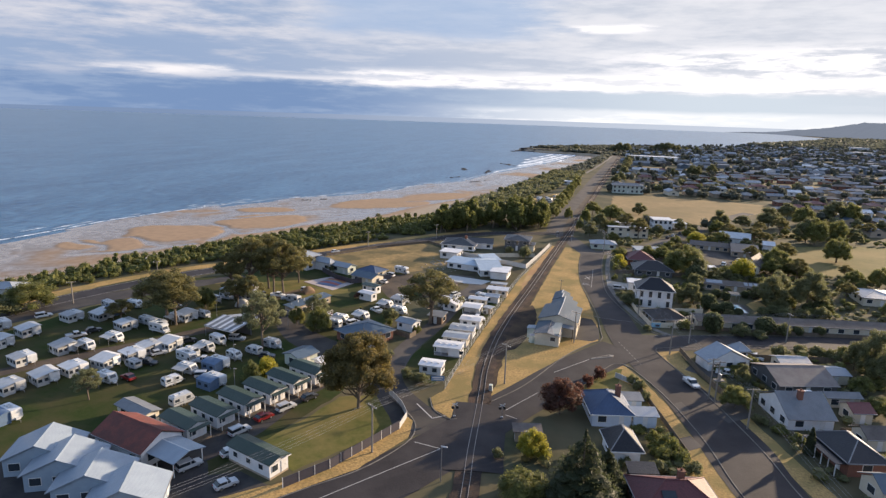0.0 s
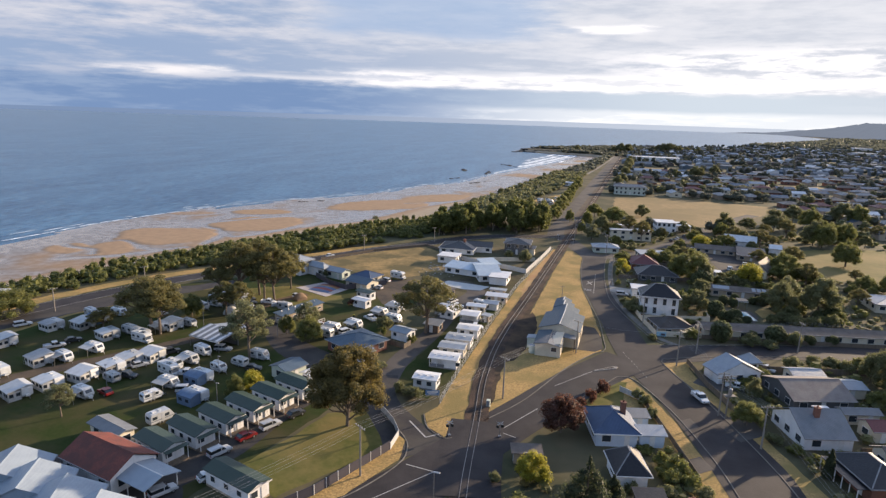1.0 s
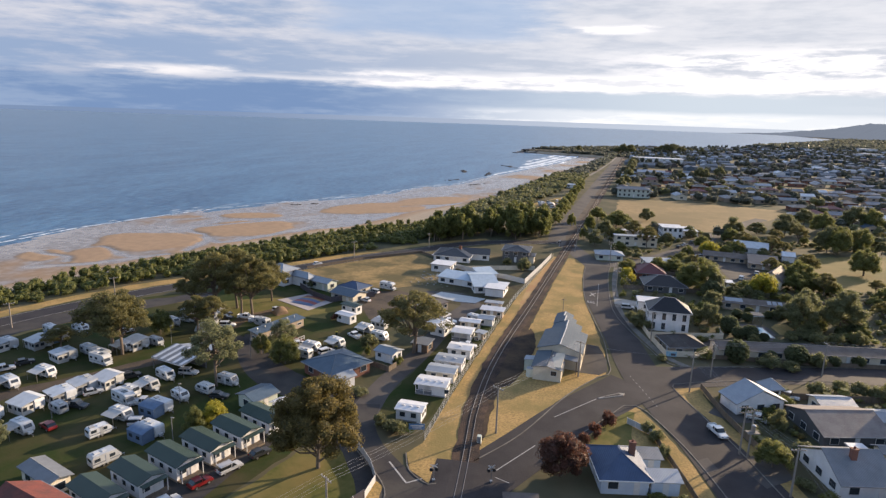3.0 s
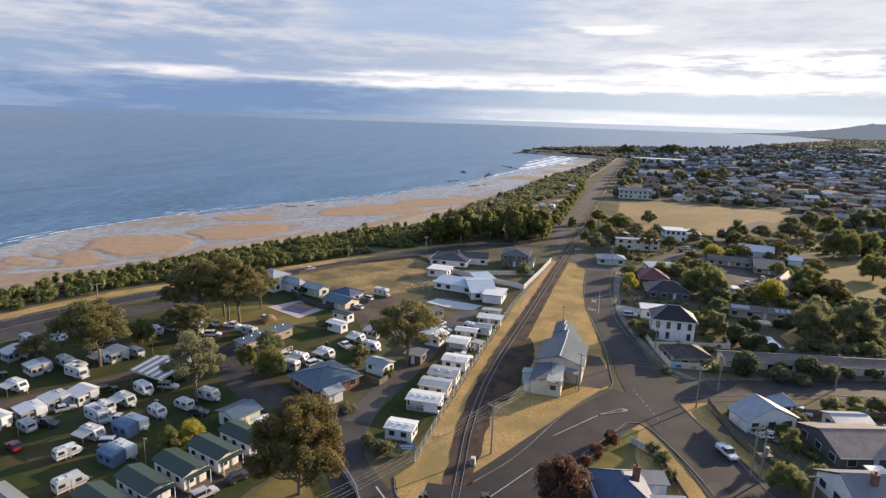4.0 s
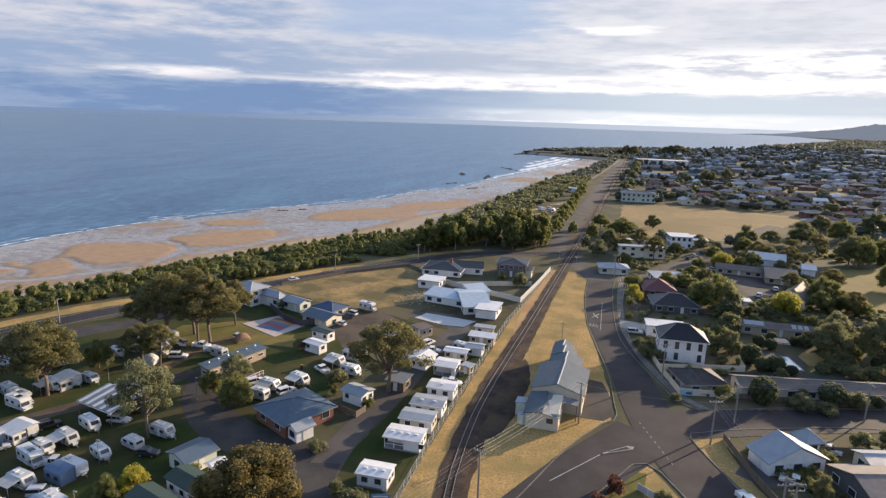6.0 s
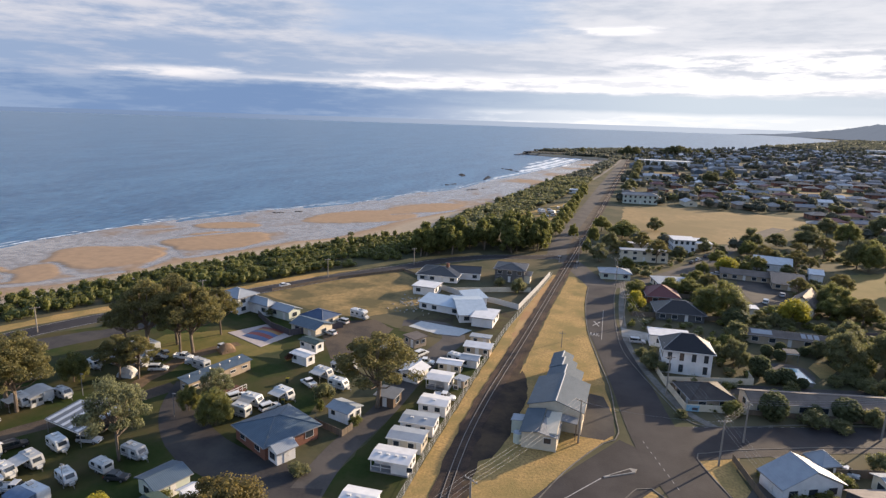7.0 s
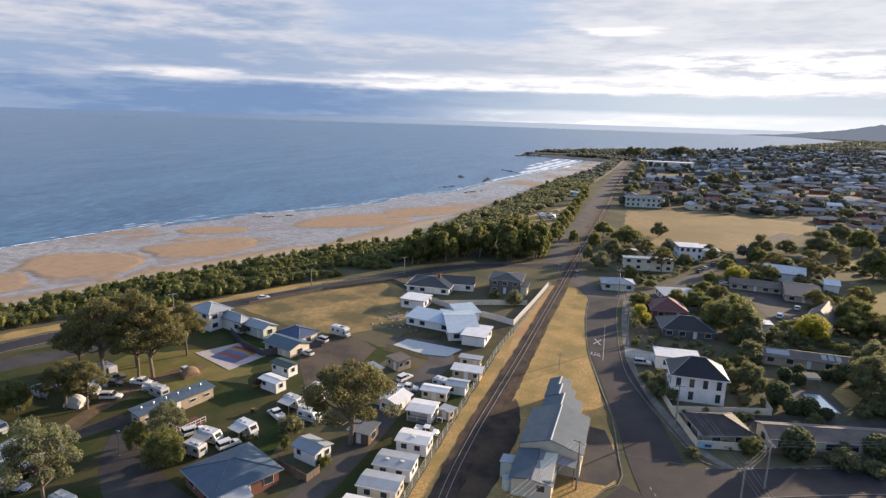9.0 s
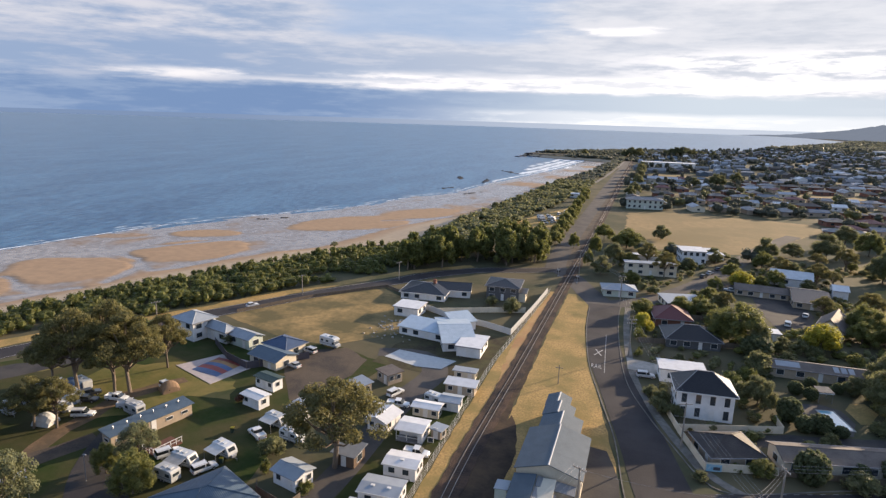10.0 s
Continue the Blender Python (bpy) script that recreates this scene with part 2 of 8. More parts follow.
ROOF_GREY = ribbed("grey_steel_roof", (0.165, 0.175, 0.190), (0.130, 0.140, 0.152), rough=0.4)
ROOF_PALE = ribbed("pale_steel_roof", (0.27, 0.30, 0.335), (0.225, 0.25, 0.285), rough=0.34)
ROOF_BLUE = ribbed("blue_steel_roof", (0.055, 0.085, 0.150), (0.045, 0.070, 0.125), rough=0.4)
ROOF_SLATE = ribbed("slate_blue_roof", (0.075, 0.108, 0.146), (0.060, 0.088, 0.120), rough=0.28)
ROOF_SHED = ribbed("shed_steel_roof", (0.082, 0.106, 0.130), (0.068, 0.088, 0.108), rough=0.42, spec=0.3)
ROOF_VILLA = ribbed("villa_steel_roof", (0.25, 0.295, 0.345), (0.215, 0.255, 0.305), rough=0.16, spec=0.7)
WALL_VILLA = material("villa_wall", (0.27, 0.335, 0.40), (0.23, 0.29, 0.35), 0.7, 0.7, 0.05)
ROOF_CLINIC = ribbed("clinic_steel_roof", (0.37, 0.44, 0.51), (0.31, 0.375, 0.44), rough=0.3)
ROOF_GREEN = ribbed("dark_green_steel_roof", (0.036, 0.056, 0.046), (0.029, 0.046, 0.038), rough=0.20)
ROOF_DARK = material("dark_tile_roof", (0.022, 0.021, 0.025), (0.015, 0.015, 0.018), 3.0, 0.42, 0.5, rand=0.15)
ROOF_RED = material("red_tile_roof", (0.175, 0.050, 0.036), (0.125, 0.038, 0.030), 3.0, 0.7, 0.6, (0.095, 0.036, 0.030), 0.5)
ROOF_MAROON = material("maroon_tile_roof", (0.13, 0.040, 0.042), (0.095, 0.034, 0.036), 3.0, 0.6, 0.5, rand=0.1)
ROOF_BROWN = material("brown_tile_roof", (0.098, 0.081, 0.073), (0.074, 0.062, 0.057), 3.0, 0.75, 0.5, (0.118, 0.100, 0.090), 0.4, rand=0.12)
ROOF_TAUPE = material("taupe_tile_roof", (0.165, 0.138, 0.130), (0.125, 0.106, 0.101), 3.0, 0.75, 0.5, (0.19, 0.165, 0.152), 0.4)
ROOF_UMBER = material("umber_tile_roof", (0.034, 0.030, 0.031), (0.024, 0.022, 0.024), 3.0, 0.7, 0.5, (0.045, 0.040, 0.038), 0.4)
PAVING = material("pale_paving", (0.42, 0.43, 0.43), (0.35, 0.36, 0.37), 1.0, 0.8, 0.1, place=True)
POLE_WOOD = material("grey_pole_timber", (0.25, 0.225, 0.20), (0.18, 0.16, 0.14), 2.0, 0.85, 0.3, stretch=(1, 1, 0.1))
TIMBER = material("weathered_timber", (0.16, 0.125, 0.095), (0.105, 0.085, 0.066), 2.0, 0.85, 0.3, stretch=(1, 1, 0.1))
STEEL = material("steel", (0.42, 0.42, 0.43), (0.33, 0.33, 0.34), 3.0, 0.4, metal=0.8)
RAIL_STEEL = material("rail_steel", (0.36, 0.33, 0.31), (0.24, 0.21, 0.19), 2.0, 0.5, metal=0.8)
RUBBER = material("rubber", (0.02, 0.02, 0.02), None, 3.0, 0.8)
CAR_GLASS = material("car_glass", (0.02, 0.025, 0.03), None, 1.0, 0.06, spec=0.6)
FENCE_DARK = material("dark_fence_panel", (0.075, 0.070, 0.085), (0.06, 0.056, 0.068), 1.5, 0.5)
FENCE_PALE = material("pale_fence_panel", (0.42, 0.43, 0.44), (0.36, 0.37, 0.38), 1.5, 0.5)
BARK = material("bark", (0.17, 0.135, 0.105), (0.095, 0.075, 0.060), 2.0, 0.9, 0.6, stretch=(1, 1, 0.3))
LEAF_GUM = leafy("gum_leaves", (0.165, 0.126, 0.041), (0.080, 0.075, 0.032), 0.32)
LEAF_EUC = leafy("grey_green_gum_leaves", (0.170, 0.150, 0.058), (0.088, 0.090, 0.040), 0.32)
LEAF_GREEN = leafy("green_leaves", (0.178, 0.176, 0.054), (0.102, 0.114, 0.042), 0.24)
LEAF_DARK = leafy("dark_leaves", (0.165, 0.165, 0.076), (0.102, 0.110, 0.056), 0.20)
LEAF_SCRUB = leafy("scrub_leaves", (0.158, 0.160, 0.046), (0.078, 0.092, 0.032), 0.32)
# greyer and flatter than the near leaves: distance haze is mixed into the colour
LEAF_FAR_HAZE = leafy("hazed_far_leaves", (0.105, 0.112, 0.085), (0.080, 0.088, 0.068), 0.15)
LEAF_CONIFER = leafy("conifer_needles", (0.058, 0.068, 0.034), (0.036, 0.046, 0.024), 0.25)
LEAF_YELLOW = leafy("yellow_leaves", (0.31, 0.275, 0.036), (0.20, 0.195, 0.034), 0.3)
LEAF_RED = leafy("dark_red_leaves", (0.118, 0.052, 0.036), (0.068, 0.040, 0.029), 0.30)
LEAF_CLIPPED = leafy("clipped_leaves", (0.115, 0.130, 0.062), (0.078, 0.092, 0.046), 0.25)
LEAF_OLIVE = leafy("olive_leaves", (0.175, 0.180, 0.095), (0.125, 0.135, 0.075))
GUTTER = material("grey_gutter", (0.22, 0.22, 0.23), (0.17, 0.17, 0.18), 1.5, 0.5)
HEDGE_SOIL = material("garden_soil", (0.060, 0.048, 0.032), (0.040, 0.034, 0.024), 1.2, 0.95, 0.5, (0.075, 0.070, 0.036), 0.2, place=True, spec=0.1)
KERB = material("kerb_concrete", (0.20, 0.185, 0.165), (0.15, 0.14, 0.125), 1.2, 0.9, 0.2, (0.11, 0.10, 0.09), 0.3, place=True, spec=0.2)
SLEEPER = material("old_sleepers", (0.060, 0.048, 0.040), (0.040, 0.033, 0.029), 2.0, 0.9, 0.3, place=True)


# ---- small helpers ----
def mesh_of(name, bm, mat):
    me = bpy.data.meshes.new(name)
    bm.to_mesh(me)
    bm.free()
    me.materials.append(mat)
    return me


def raw_mesh(name, verts, faces, mat):
    me = bpy.data.meshes.new(name)
    me.from_pydata([tuple(v) for v in verts], [], [tuple(f) for f in faces])
    me.materials.append(mat)
    return me


def part(name, bm, mat, parent, label="", at=None):
    ob = new(name, mesh_of(name, bm, mat) if isinstance(bm, bmesh.types.BMesh) else bm)
    if at is not None:
        ob.matrix_basis = at
    ob.parent = parent
    return tagged(ob, label)


def thing(name, x, y, heading, label, category, group="", kind="", z=0.0):
    ob = new(name)
    ob.empty_display_size = 0.3
    ob.matrix_basis = pose(x, y, z, 0, 0, heading)
    return tagged(ob, label, category, group, kind)


def box(bm, x0, y0, z0, x1, y1, z1):
    v = [bm.verts.new(p) for p in ((x0, y0, z0), (x1, y0, z0), (x1, y1, z0), (x0, y1, z0), (x0, y0, z1), (x1, y0, z1), (x1, y1, z1), (x0, y1, z1))]
    for f in ((0, 3, 2, 1), (4, 5, 6, 7), (0, 1, 5, 4), (1, 2, 6, 5), (2, 3, 7, 6), (3, 0, 4, 7)):
        bm.faces.new([v[i] for i in f])
    return bm


def boxes(*rows):
    bm = bmesh.new()
    for r in rows:
        box(bm, *r)
    return bm


def solid(bm, loops):
    # a closed body through rings of equal length
    rings = [[bm.verts.new(p) for p in loop] for loop in loops]
    n = len(rings[0])
    for a, b in zip(rings, rings[1:]):
        for i in range(n):
            bm.faces.new((a[i], a[(i + 1) % n], b[(i + 1) % n], b[i]))
    bm.faces.new(rings[0][::-1])
    bm.faces.new(rings[-1])
    return bm


def tube(bm, p0, p1, r0, r1, n=8):
    p0, p1 = Vector(p0), Vector(p1)
    q = (p1 - p0).to_track_quat("Z", "Y")
    ring = [Vector((math.cos(2 * math.pi * i / n), math.sin(2 * math.pi * i / n), 0)) for i in range(n)]
    return solid(bm, [[p0 + q @ (v * r0) for v in ring], [p1 + q @ (v * r1) for v in ring]])


def smooth_line(pts, step=3.0):
    # a rounded line through a few points
    P = [Vector((*p, 0)) if len(p) == 2 else Vector(p) for p in pts]
    P = [P[0] * 2 - P[1]] + P + [P[-1] * 2 - P[-2]]
    out = []
    for a, b, c, d in zip(P, P[1:], P[2:], P[3:]):
        n = max(1, int((c - b).length / step))
        for i in range(n):
            t = i / n
            out.append(0.5 * (2 * b + (c - a) * t + (2 * a - 5 * b + 4 * c - d) * t * t + (3 * b - a - 3 * c + d) * t ** 3))
    return out + [P[-2]]


def side_line(line, off):
    out = []
    for i, p in enumerate(line):
        d = line[min(i + 1, len(line) - 1)] - line[max(i - 1, 0)]
        out.append(p + Vector((-d.y, d.x, 0)).normalized() * off)
    return out


def ribbon(pts, width, z, step=3.0, wobble=0.0, thick=0.0):
    line = smooth_line(pts, step)
    ws = width if isinstance(width, (list, tuple)) else [width, width]
    n = len(line)
    bm = bmesh.new()
    rows = []
    for i, (a, p, b) in enumerate(zip(side_line(line, 1), line, side_line(line, -1))):
        f = i / (n - 1) * (len(ws) - 1)
        k = min(int(f), len(ws) - 2)
        w = (ws[k] + (ws[k + 1] - ws[k]) * (f - k)) / 2
        wl = w + wobble * noise.noise((p.x * 0.3, p.y * 0.3, 1))
        wr = w + wobble * noise.noise((p.x * 0.3, p.y * 0.3, 7))
        l, r = p + (a - p) * wl, p + (b - p) * wr
        row = [(l.x, l.y, z), (r.x, r.y, z)]
        if thick:
            row = [(l.x, l.y, z - thick), (l.x, l.y, z), (r.x, r.y, z), (r.x, r.y, z - thick)]
        rows.append([bm.verts.new(v) for v in row])
    for a, b in zip(rows, rows[1:]):
        for i in range(len(a) - 1):
            bm.faces.new((a[i], a[i + 1], b[i + 1], b[i]))
    bmesh.ops.recalc_face_normals(bm, faces=bm.faces)
    return bm


def patch(pts, z, wobble=0.6, step=2.0):
    # a sheet with a slightly ragged outline
    P = [Vector((*p, 0)) for p in pts]
    bm = bmesh.new()
    vs = []
    for a, b in zip(P, P[1:] + P[:1]):
        n = max(1, int((b - a).length / step))
        for i in range(n):
            q = a.lerp(b, i / n)
            vs.append(bm.verts.new((q.x + wobble * noise.noise((q.x * 0.35, q.y * 0.35, 3)), q.y + wobble * noise.noise((q.x * 0.35, q.y * 0.35, 9)), z)))
    f = bm.faces.new(vs)
    if f.normal.z < 0:
        f.normal_flip()
    bm.normal_update()
    if f.normal.z < 0:
        f.normal_flip()
    bmesh.ops.triangulate(bm, faces=bm.faces)
    return bm


def sheet(name, bm, mat, label, category):
    return tagged(new(name, mesh_of(name, bm, mat)), label, category, kind="structure")


# ---- the coast: where scrub gives way to sand, and sand to water ----
SEA = -4.0
EDGE_Y = (-500, 0, 126, 177, 222, 250, 285, 303, 330, 354, 449, 618, 769, 1008, 1040, 1062, 1105, 1150, 1339, 1390, 1533, 1697, 2270, 2965, 3600, 4900)
EDGE_X = (-260, -215, -182, -168, -153, -140, -124, -108, -103, -104, -97, -86, -70, -56, -72, -150, -212, -205, -83, -38, 95, 215, 470, 735, 960, 1000)
TIDE_Y = (-500, 0, 181, 240, 285, 317, 372, 425, 490, 535, 590, 670, 800, 1000, 1046, 1064, 1108, 1155, 1345, 1395, 1538, 1700, 2270, 2965, 3600, 4900)
TIDE_X = (-330, -270, -257, -258, -250, -242, -215, -187, -173, -154, -151, -141, -119, -101, -99, -168, -224, -214, -92, -47, 87, 207, 461, 726, 950, 990)


def edge(y):
    return float(np.interp(y, EDGE_Y, EDGE_X))


def tide(y):
    return float(np.interp(y, TIDE_Y, TIDE_X))


# sandbars left by the tide: middle, two half axes and height
BARS = [(-208, 228, 20, 13.5, 16.5, -16.5, 0.45), (-191, 273, 21.5, 20, 13, -19.5, 0.45), (-210, 306, 16, 9, 6.5, -9, 0.36), (-208, 197, 7.5, 7, 11.5, -11.5, 0.36), (-161, 366, 28, 27, 11.5, -22, 0.42), (-138, 418, 21.5, 21, 6, -21, 0.40), (-224, 190, 6.5, 6.5, 9, -8, 0.34), (-240, 284, 12, 9, 3, -5, 0.26)]


# creeks that drain the flats between the bars: points and half width
CREEKS = [([(-218, 258), (-197, 251), (-189, 245), (-183, 231), (-180, 222)], 3.2), ([(-189, 245), (-180, 241), (-173, 248), (-170, 264), (-164, 287), (-159, 306), (-152, 325), (-138, 347)], 2.6), ([(-216, 212), (-203, 205), (-188, 204), (-182, 213)], 2.6), ([(-190, 204), (-195, 191), (-202, 182), (-210, 176)], 3.0), ([(-227, 246), (-218, 260), (-211, 270), (-201, 284), (-187, 302), (-179, 323)], 3.4), ([(-238, 196), (-216, 193), (-206, 187)], 3.0), ([(-149, 382), (-131, 395), (-115, 416)], 2.0)]


def creek_depth(x, y):
    # 1 in the middle of a creek, 0 beyond its banks
    x, y = x + 3.0 * noise.noise((x * 0.07, y * 0.07, 21)), y + 3.0 * noise.noise((x * 0.07, y * 0.07, 27))
    best = 0.0
    for pts, w in CREEKS:
        for (ax, ay), (bx, by) in zip(pts, pts[1:]):
            ux, uy = bx - ax, by - ay
            f = max(0.0, min(1.0, ((x - ax) * ux + (y - ay) * uy) / (ux * ux + uy * uy)))
            best = max(best, 1.6 * (1 - math.hypot(x - ax - f * ux, y - ay - f * uy) / w))
    return min(1.0, best)


def land_z(x, y):
    e, w = edge(y), tide(y)
    if x >= e:
        return 0.0
    if x < w:
        return SEA - 0.06 - 0.03 * min(w - x, 120)
    f = (x - w) / max(e - w, 1)
    foot = 0.72 + 0.14 * min(1.0, max(0.0, (y - 370) / 90))
    top = max(0.0, (f - foot) / (1 - foot))
    z = SEA + 0.10 + 3.4 * top ** 1.5 + 0.16 * f
    flat = 1 - min(1, top * 5)
    z += flat * ((0.15 if y < 470 else 0.20) * noise.noise((x * 0.030, y * 0.020, 0)) + 0.10 * noise.noise((x * 0.10, y * 0.06, 4)) - 0.11)
    if z < -3.93 and f > 0.05:
        z = -3.93 + 0.16 * (z + 3.93)
    if y < 460:
        for bx, by, ux, uy, vx, vy, hgt in BARS:
            det = ux * vy - uy * vx
            u, v = ((x - bx) * vy - (y - by) * vx) / det, (ux * (y - by) - uy * (x - bx)) / det
            q = u * u + v * v + 0.30 * noise.noise((x * 0.055, y * 0.055, bx)) + 0.14 * noise.noise((x * 0.16, y * 0.16, by))
            if q < 1:
                z = max(z, SEA - 0.1 + hgt * min(1, 2.6 * (1 - q)) + 0.03 * noise.noise((x * 0.2, y * 0.2, 2)))
        if -245 < x < -110 and y > 170:
            z -= creek_depth(x, y) * max(0.0, z + 3.97)
    return z


def axis(*runs):
    out = []
    for a, b, s in runs:
        out += list(np.arange(a, b, s))
    return out


xs = axis((-5000, -600, 550), (-600, -280, 40), (-280, -40, 1.6), (-40, 300, 20), (300, 1200, 100), (1200, 5001, 475))
ys = axis((-600, 100, 25), (100, 470, 1.7), (470, 800, 6), (800, 1240, 8), (1240, 1800, 30), (1800, 5001, 160))
gv = [(x, y, land_z(x, y)) for y in ys for x in xs]
nx = len(xs)
gf = [(j * nx + i, j * nx + i + 1, (j + 1) * nx + i + 1, (j + 1) * nx + i) for j in range(len(ys) - 1) for i in range(nx - 1)]


def ground_material():
    # suburban turf above the dune line; below it sand that darkens and smooths where it is wet
    m = material("ground_cover", (0.068, 0.070, 0.038), (0.048, 0.052, 0.030), 0.5, 0.95, 0.4, (0.110, 0.092, 0.055), 0.035, place=True, spec=0.1)
    t = m.node_tree
    p = t.nodes["Principled BSDF"]
    base = p.inputs["Base Color"].links[0].from_socket
    g = t.nodes.new("ShaderNodeNewGeometry")
    s = t.nodes.new("ShaderNodeSeparateXYZ")
    t.links.new(g.outputs["Position"], s.inputs[0])
    n = t.nodes.new("ShaderNodeTexNoise")
    n.inputs["Scale"].default_value, n.inputs["Detail"].default_value = 0.35, 5
    t.links.new(g.outputs["Position"], n.inputs["Vector"])

    def ramp(f, lo, hi, a=0.0, b=1.0):
        r = t.nodes.new("ShaderNodeMapRange")
        t.links.new(f, r.inputs[0])
        for i, v in enumerate((lo, hi, a, b)):
            r.inputs[i + 1].default_value = v
        return r.outputs[0]

    def mix(f, a, b):
        q = t.nodes.new("ShaderNodeMix")
        q.data_type = "RGBA"
        for i, v in ((0, f), (6, a), (7, b)):
            if isinstance(v, tuple):
                q.inputs[i].default_value = (*v, 1)
            else:
                t.links.new(v, q.inputs[i])
        return q.outputs[2]

    dry = mix(ramp(n.outputs[0], 0.35, 0.65), (0.40, 0.315, 0.225), (0.34, 0.27, 0.195))
    damp = mix(ramp(n.outputs[0], 0.35, 0.65), (0.335, 0.232, 0.150), (0.27, 0.190, 0.126))
    wet = mix(ramp(n.outputs[0], 0.38, 0.62), (0.215, 0.175, 0.145), (0.150, 0.128, 0.112))
    h = t.nodes.new("ShaderNodeMath")
    h.operation = "MULTIPLY_ADD"
    t.links.new(n.outputs[0], h.inputs[0])
    h.inputs[1].default_value = 0.16
    t.links.new(s.outputs[2], h.inputs[2])
    hz = h.outputs[0]
    sand = mix(ramp(hz, -3.86, -3.70), wet, damp)
    sand = mix(ramp(hz, -3.55, -2.9), sand, dry)
    col = mix(ramp(hz, -0.6, -0.25), sand, base)
    rocky = mix(ramp(n.outputs[0], 0.35, 0.65), (0.060, 0.062, 0.052), (0.038, 0.040, 0.036))
    col = mix(ramp(s.outputs[1], 1120, 1220), col, rocky)
    t.links.new(col, p.inputs["Base Color"])
    t.links.new(ramp(hz, -3.90, -3.74, 0.05, 0.9), p.inputs["Roughness"])
    t.links.new(ramp(hz, -3.90, -3.74, 1.0, 0.1), p.inputs["Specular IOR Level"])
    return m


ground = tagged(new("ground", raw_mesh("ground", gv, gf, ground_material())), "flat turf and sandy beach running down to the sea", "ground", kind="structure")


def water_material():
    m = bpy.data.materials.new("sea_water")
    m.use_nodes = True
    t = m.node_tree
    p = t.nodes["Principled BSDF"]
    p.inputs["Roughness"].default_value, p.inputs["IOR"].default_value, p.inputs["Specular IOR Level"].default_value = 0.30, 1.33, 0.36
    g = t.nodes.new("ShaderNodeNewGeometry")
    mp = t.nodes.new("ShaderNodeMapping")
    mp.inputs["Rotation"].default_value = (0, 0, radians(25))
    mp.inputs["Scale"].default_value = (0.75, 0.20, 1)
    t.links.new(g.outputs["Position"], mp.inputs["Vector"])
    a = t.nodes.new("ShaderNodeTexNoise")
    a.inputs["Scale"].default_value, a.inputs["Detail"].default_value, a.inputs["Roughness"].default_value = 0.5, 8, 0.65
    t.links.new(mp.outputs[0], a.inputs["Vector"])
    c = t.nodes.new("ShaderNodeTexNoise")
    c.inputs["Scale"].default_value, c.inputs["Detail"].default_value = 0.055, 6
    t.links.new(mp.outputs[0], c.inputs["Vector"])
    mx = t.nodes.new("ShaderNodeMix")
    mx.data_type = "RGBA"
    mx.inputs[6].default_value, mx.inputs[7].default_value = (0.009, 0.052, 0.122, 1), (0.060, 0.152, 0.258, 1)
    both = t.nodes.new("ShaderNodeMath")
    both.operation = "MULTIPLY_ADD"
    t.links.new(a.outputs[0], both.inputs[0])
    both.inputs[1].default_value = 2.6
    t.links.new(c.outputs[0], both.inputs[2])
    spread = t.nodes.new("ShaderNodeMapRange")
    t.links.new(both.outputs[0], spread.inputs[0])
    spread.inputs[1].default_value, spread.inputs[2].default_value = 1.52, 2.08
    t.links.new(spread.outputs[0], mx.inputs[0])
    t.links.new(mx.outputs[2], p.inputs["Base Color"])
    b = t.nodes.new("ShaderNodeBump")
    b.inputs["Strength"].default_value, b.inputs["Distance"].default_value = 0.75, 0.8
    t.links.new(a.outputs[0], b.inputs["Height"])
    t.links.new(b.outputs[0], p.inputs["Normal"])
    return m


sea_bm = bmesh.new()
sv = [sea_bm.verts.new(p) for p in ((-5000, -600, SEA), (-30, -600, SEA), (-30, 800, SEA), (2600, 4990, SEA), (-5000, 4990, SEA))]
sea_bm.faces.new(sv)
sea_bm.normal_update()
water = tagged(new("water", mesh_of("water", sea_bm, water_material())), "calm blue-grey sea with light ripples", "sea", kind="structure")


def surf_line(off, width, seed, y0, y1, gap):
    # a broken white line, for foam and far wet sheen, that follows the water's edge
    rnd = random.Random(seed)
    bm = bmesh.new()
    y = y0
    while y < y1:
        run = rnd.uniform(6, 26)
        if rnd.random() > gap:
            steps = max(3, int(run / 2))
            rows = []
            for i in range(steps + 1):
                yy = y + run * i / steps
                taper = math.sin(math.pi * i / steps) ** 0.6
                w = width * taper * rnd.uniform(0.4, 1.2) + 0.05
                x = tide(yy) + off + 2.5 * noise.noise((yy * 0.03, seed, 0)) + 0.8 * noise.noise((yy * 0.2, seed, 3))
                rows.append([bm.verts.new((x - w / 2, yy, SEA + 0.05)), bm.verts.new((x + w / 2, yy, SEA + 0.05))])
            for a, b in zip(rows, rows[1:]):
                bm.faces.new((a[0], a[1], b[1], b[0]))
        y += run * rnd.uniform(0.7, 1.1)
    return bm


# the wide strips at the far end paint the bright sheen of wet sand
for off, wd, sd_, y0, y1, gp in ((-1.5, 1.5, 3, 120, 640, 0.08), (-6, 1.0, 5, 120, 560, 0.4), (-12, 0.9, 8, 130, 420, 0.65), (-4, 5, 11, 640, 1040, 0.05), (-13, 12.0, 13, 740, 1040, 0.08), (-26, 12, 17, 800, 1044, 0.12), (-40, 10, 19, 860, 1046, 0.2), (6, 8, 23, 860, 1044, 0.2)):
    tagged(new("surf", mesh_of("surf", surf_line(off, wd, sd_, y0, y1, gp), FOAM)), "broken white line of foam, widened far off for wet sheen", "surf", group="lines of surf", kind="stuff")


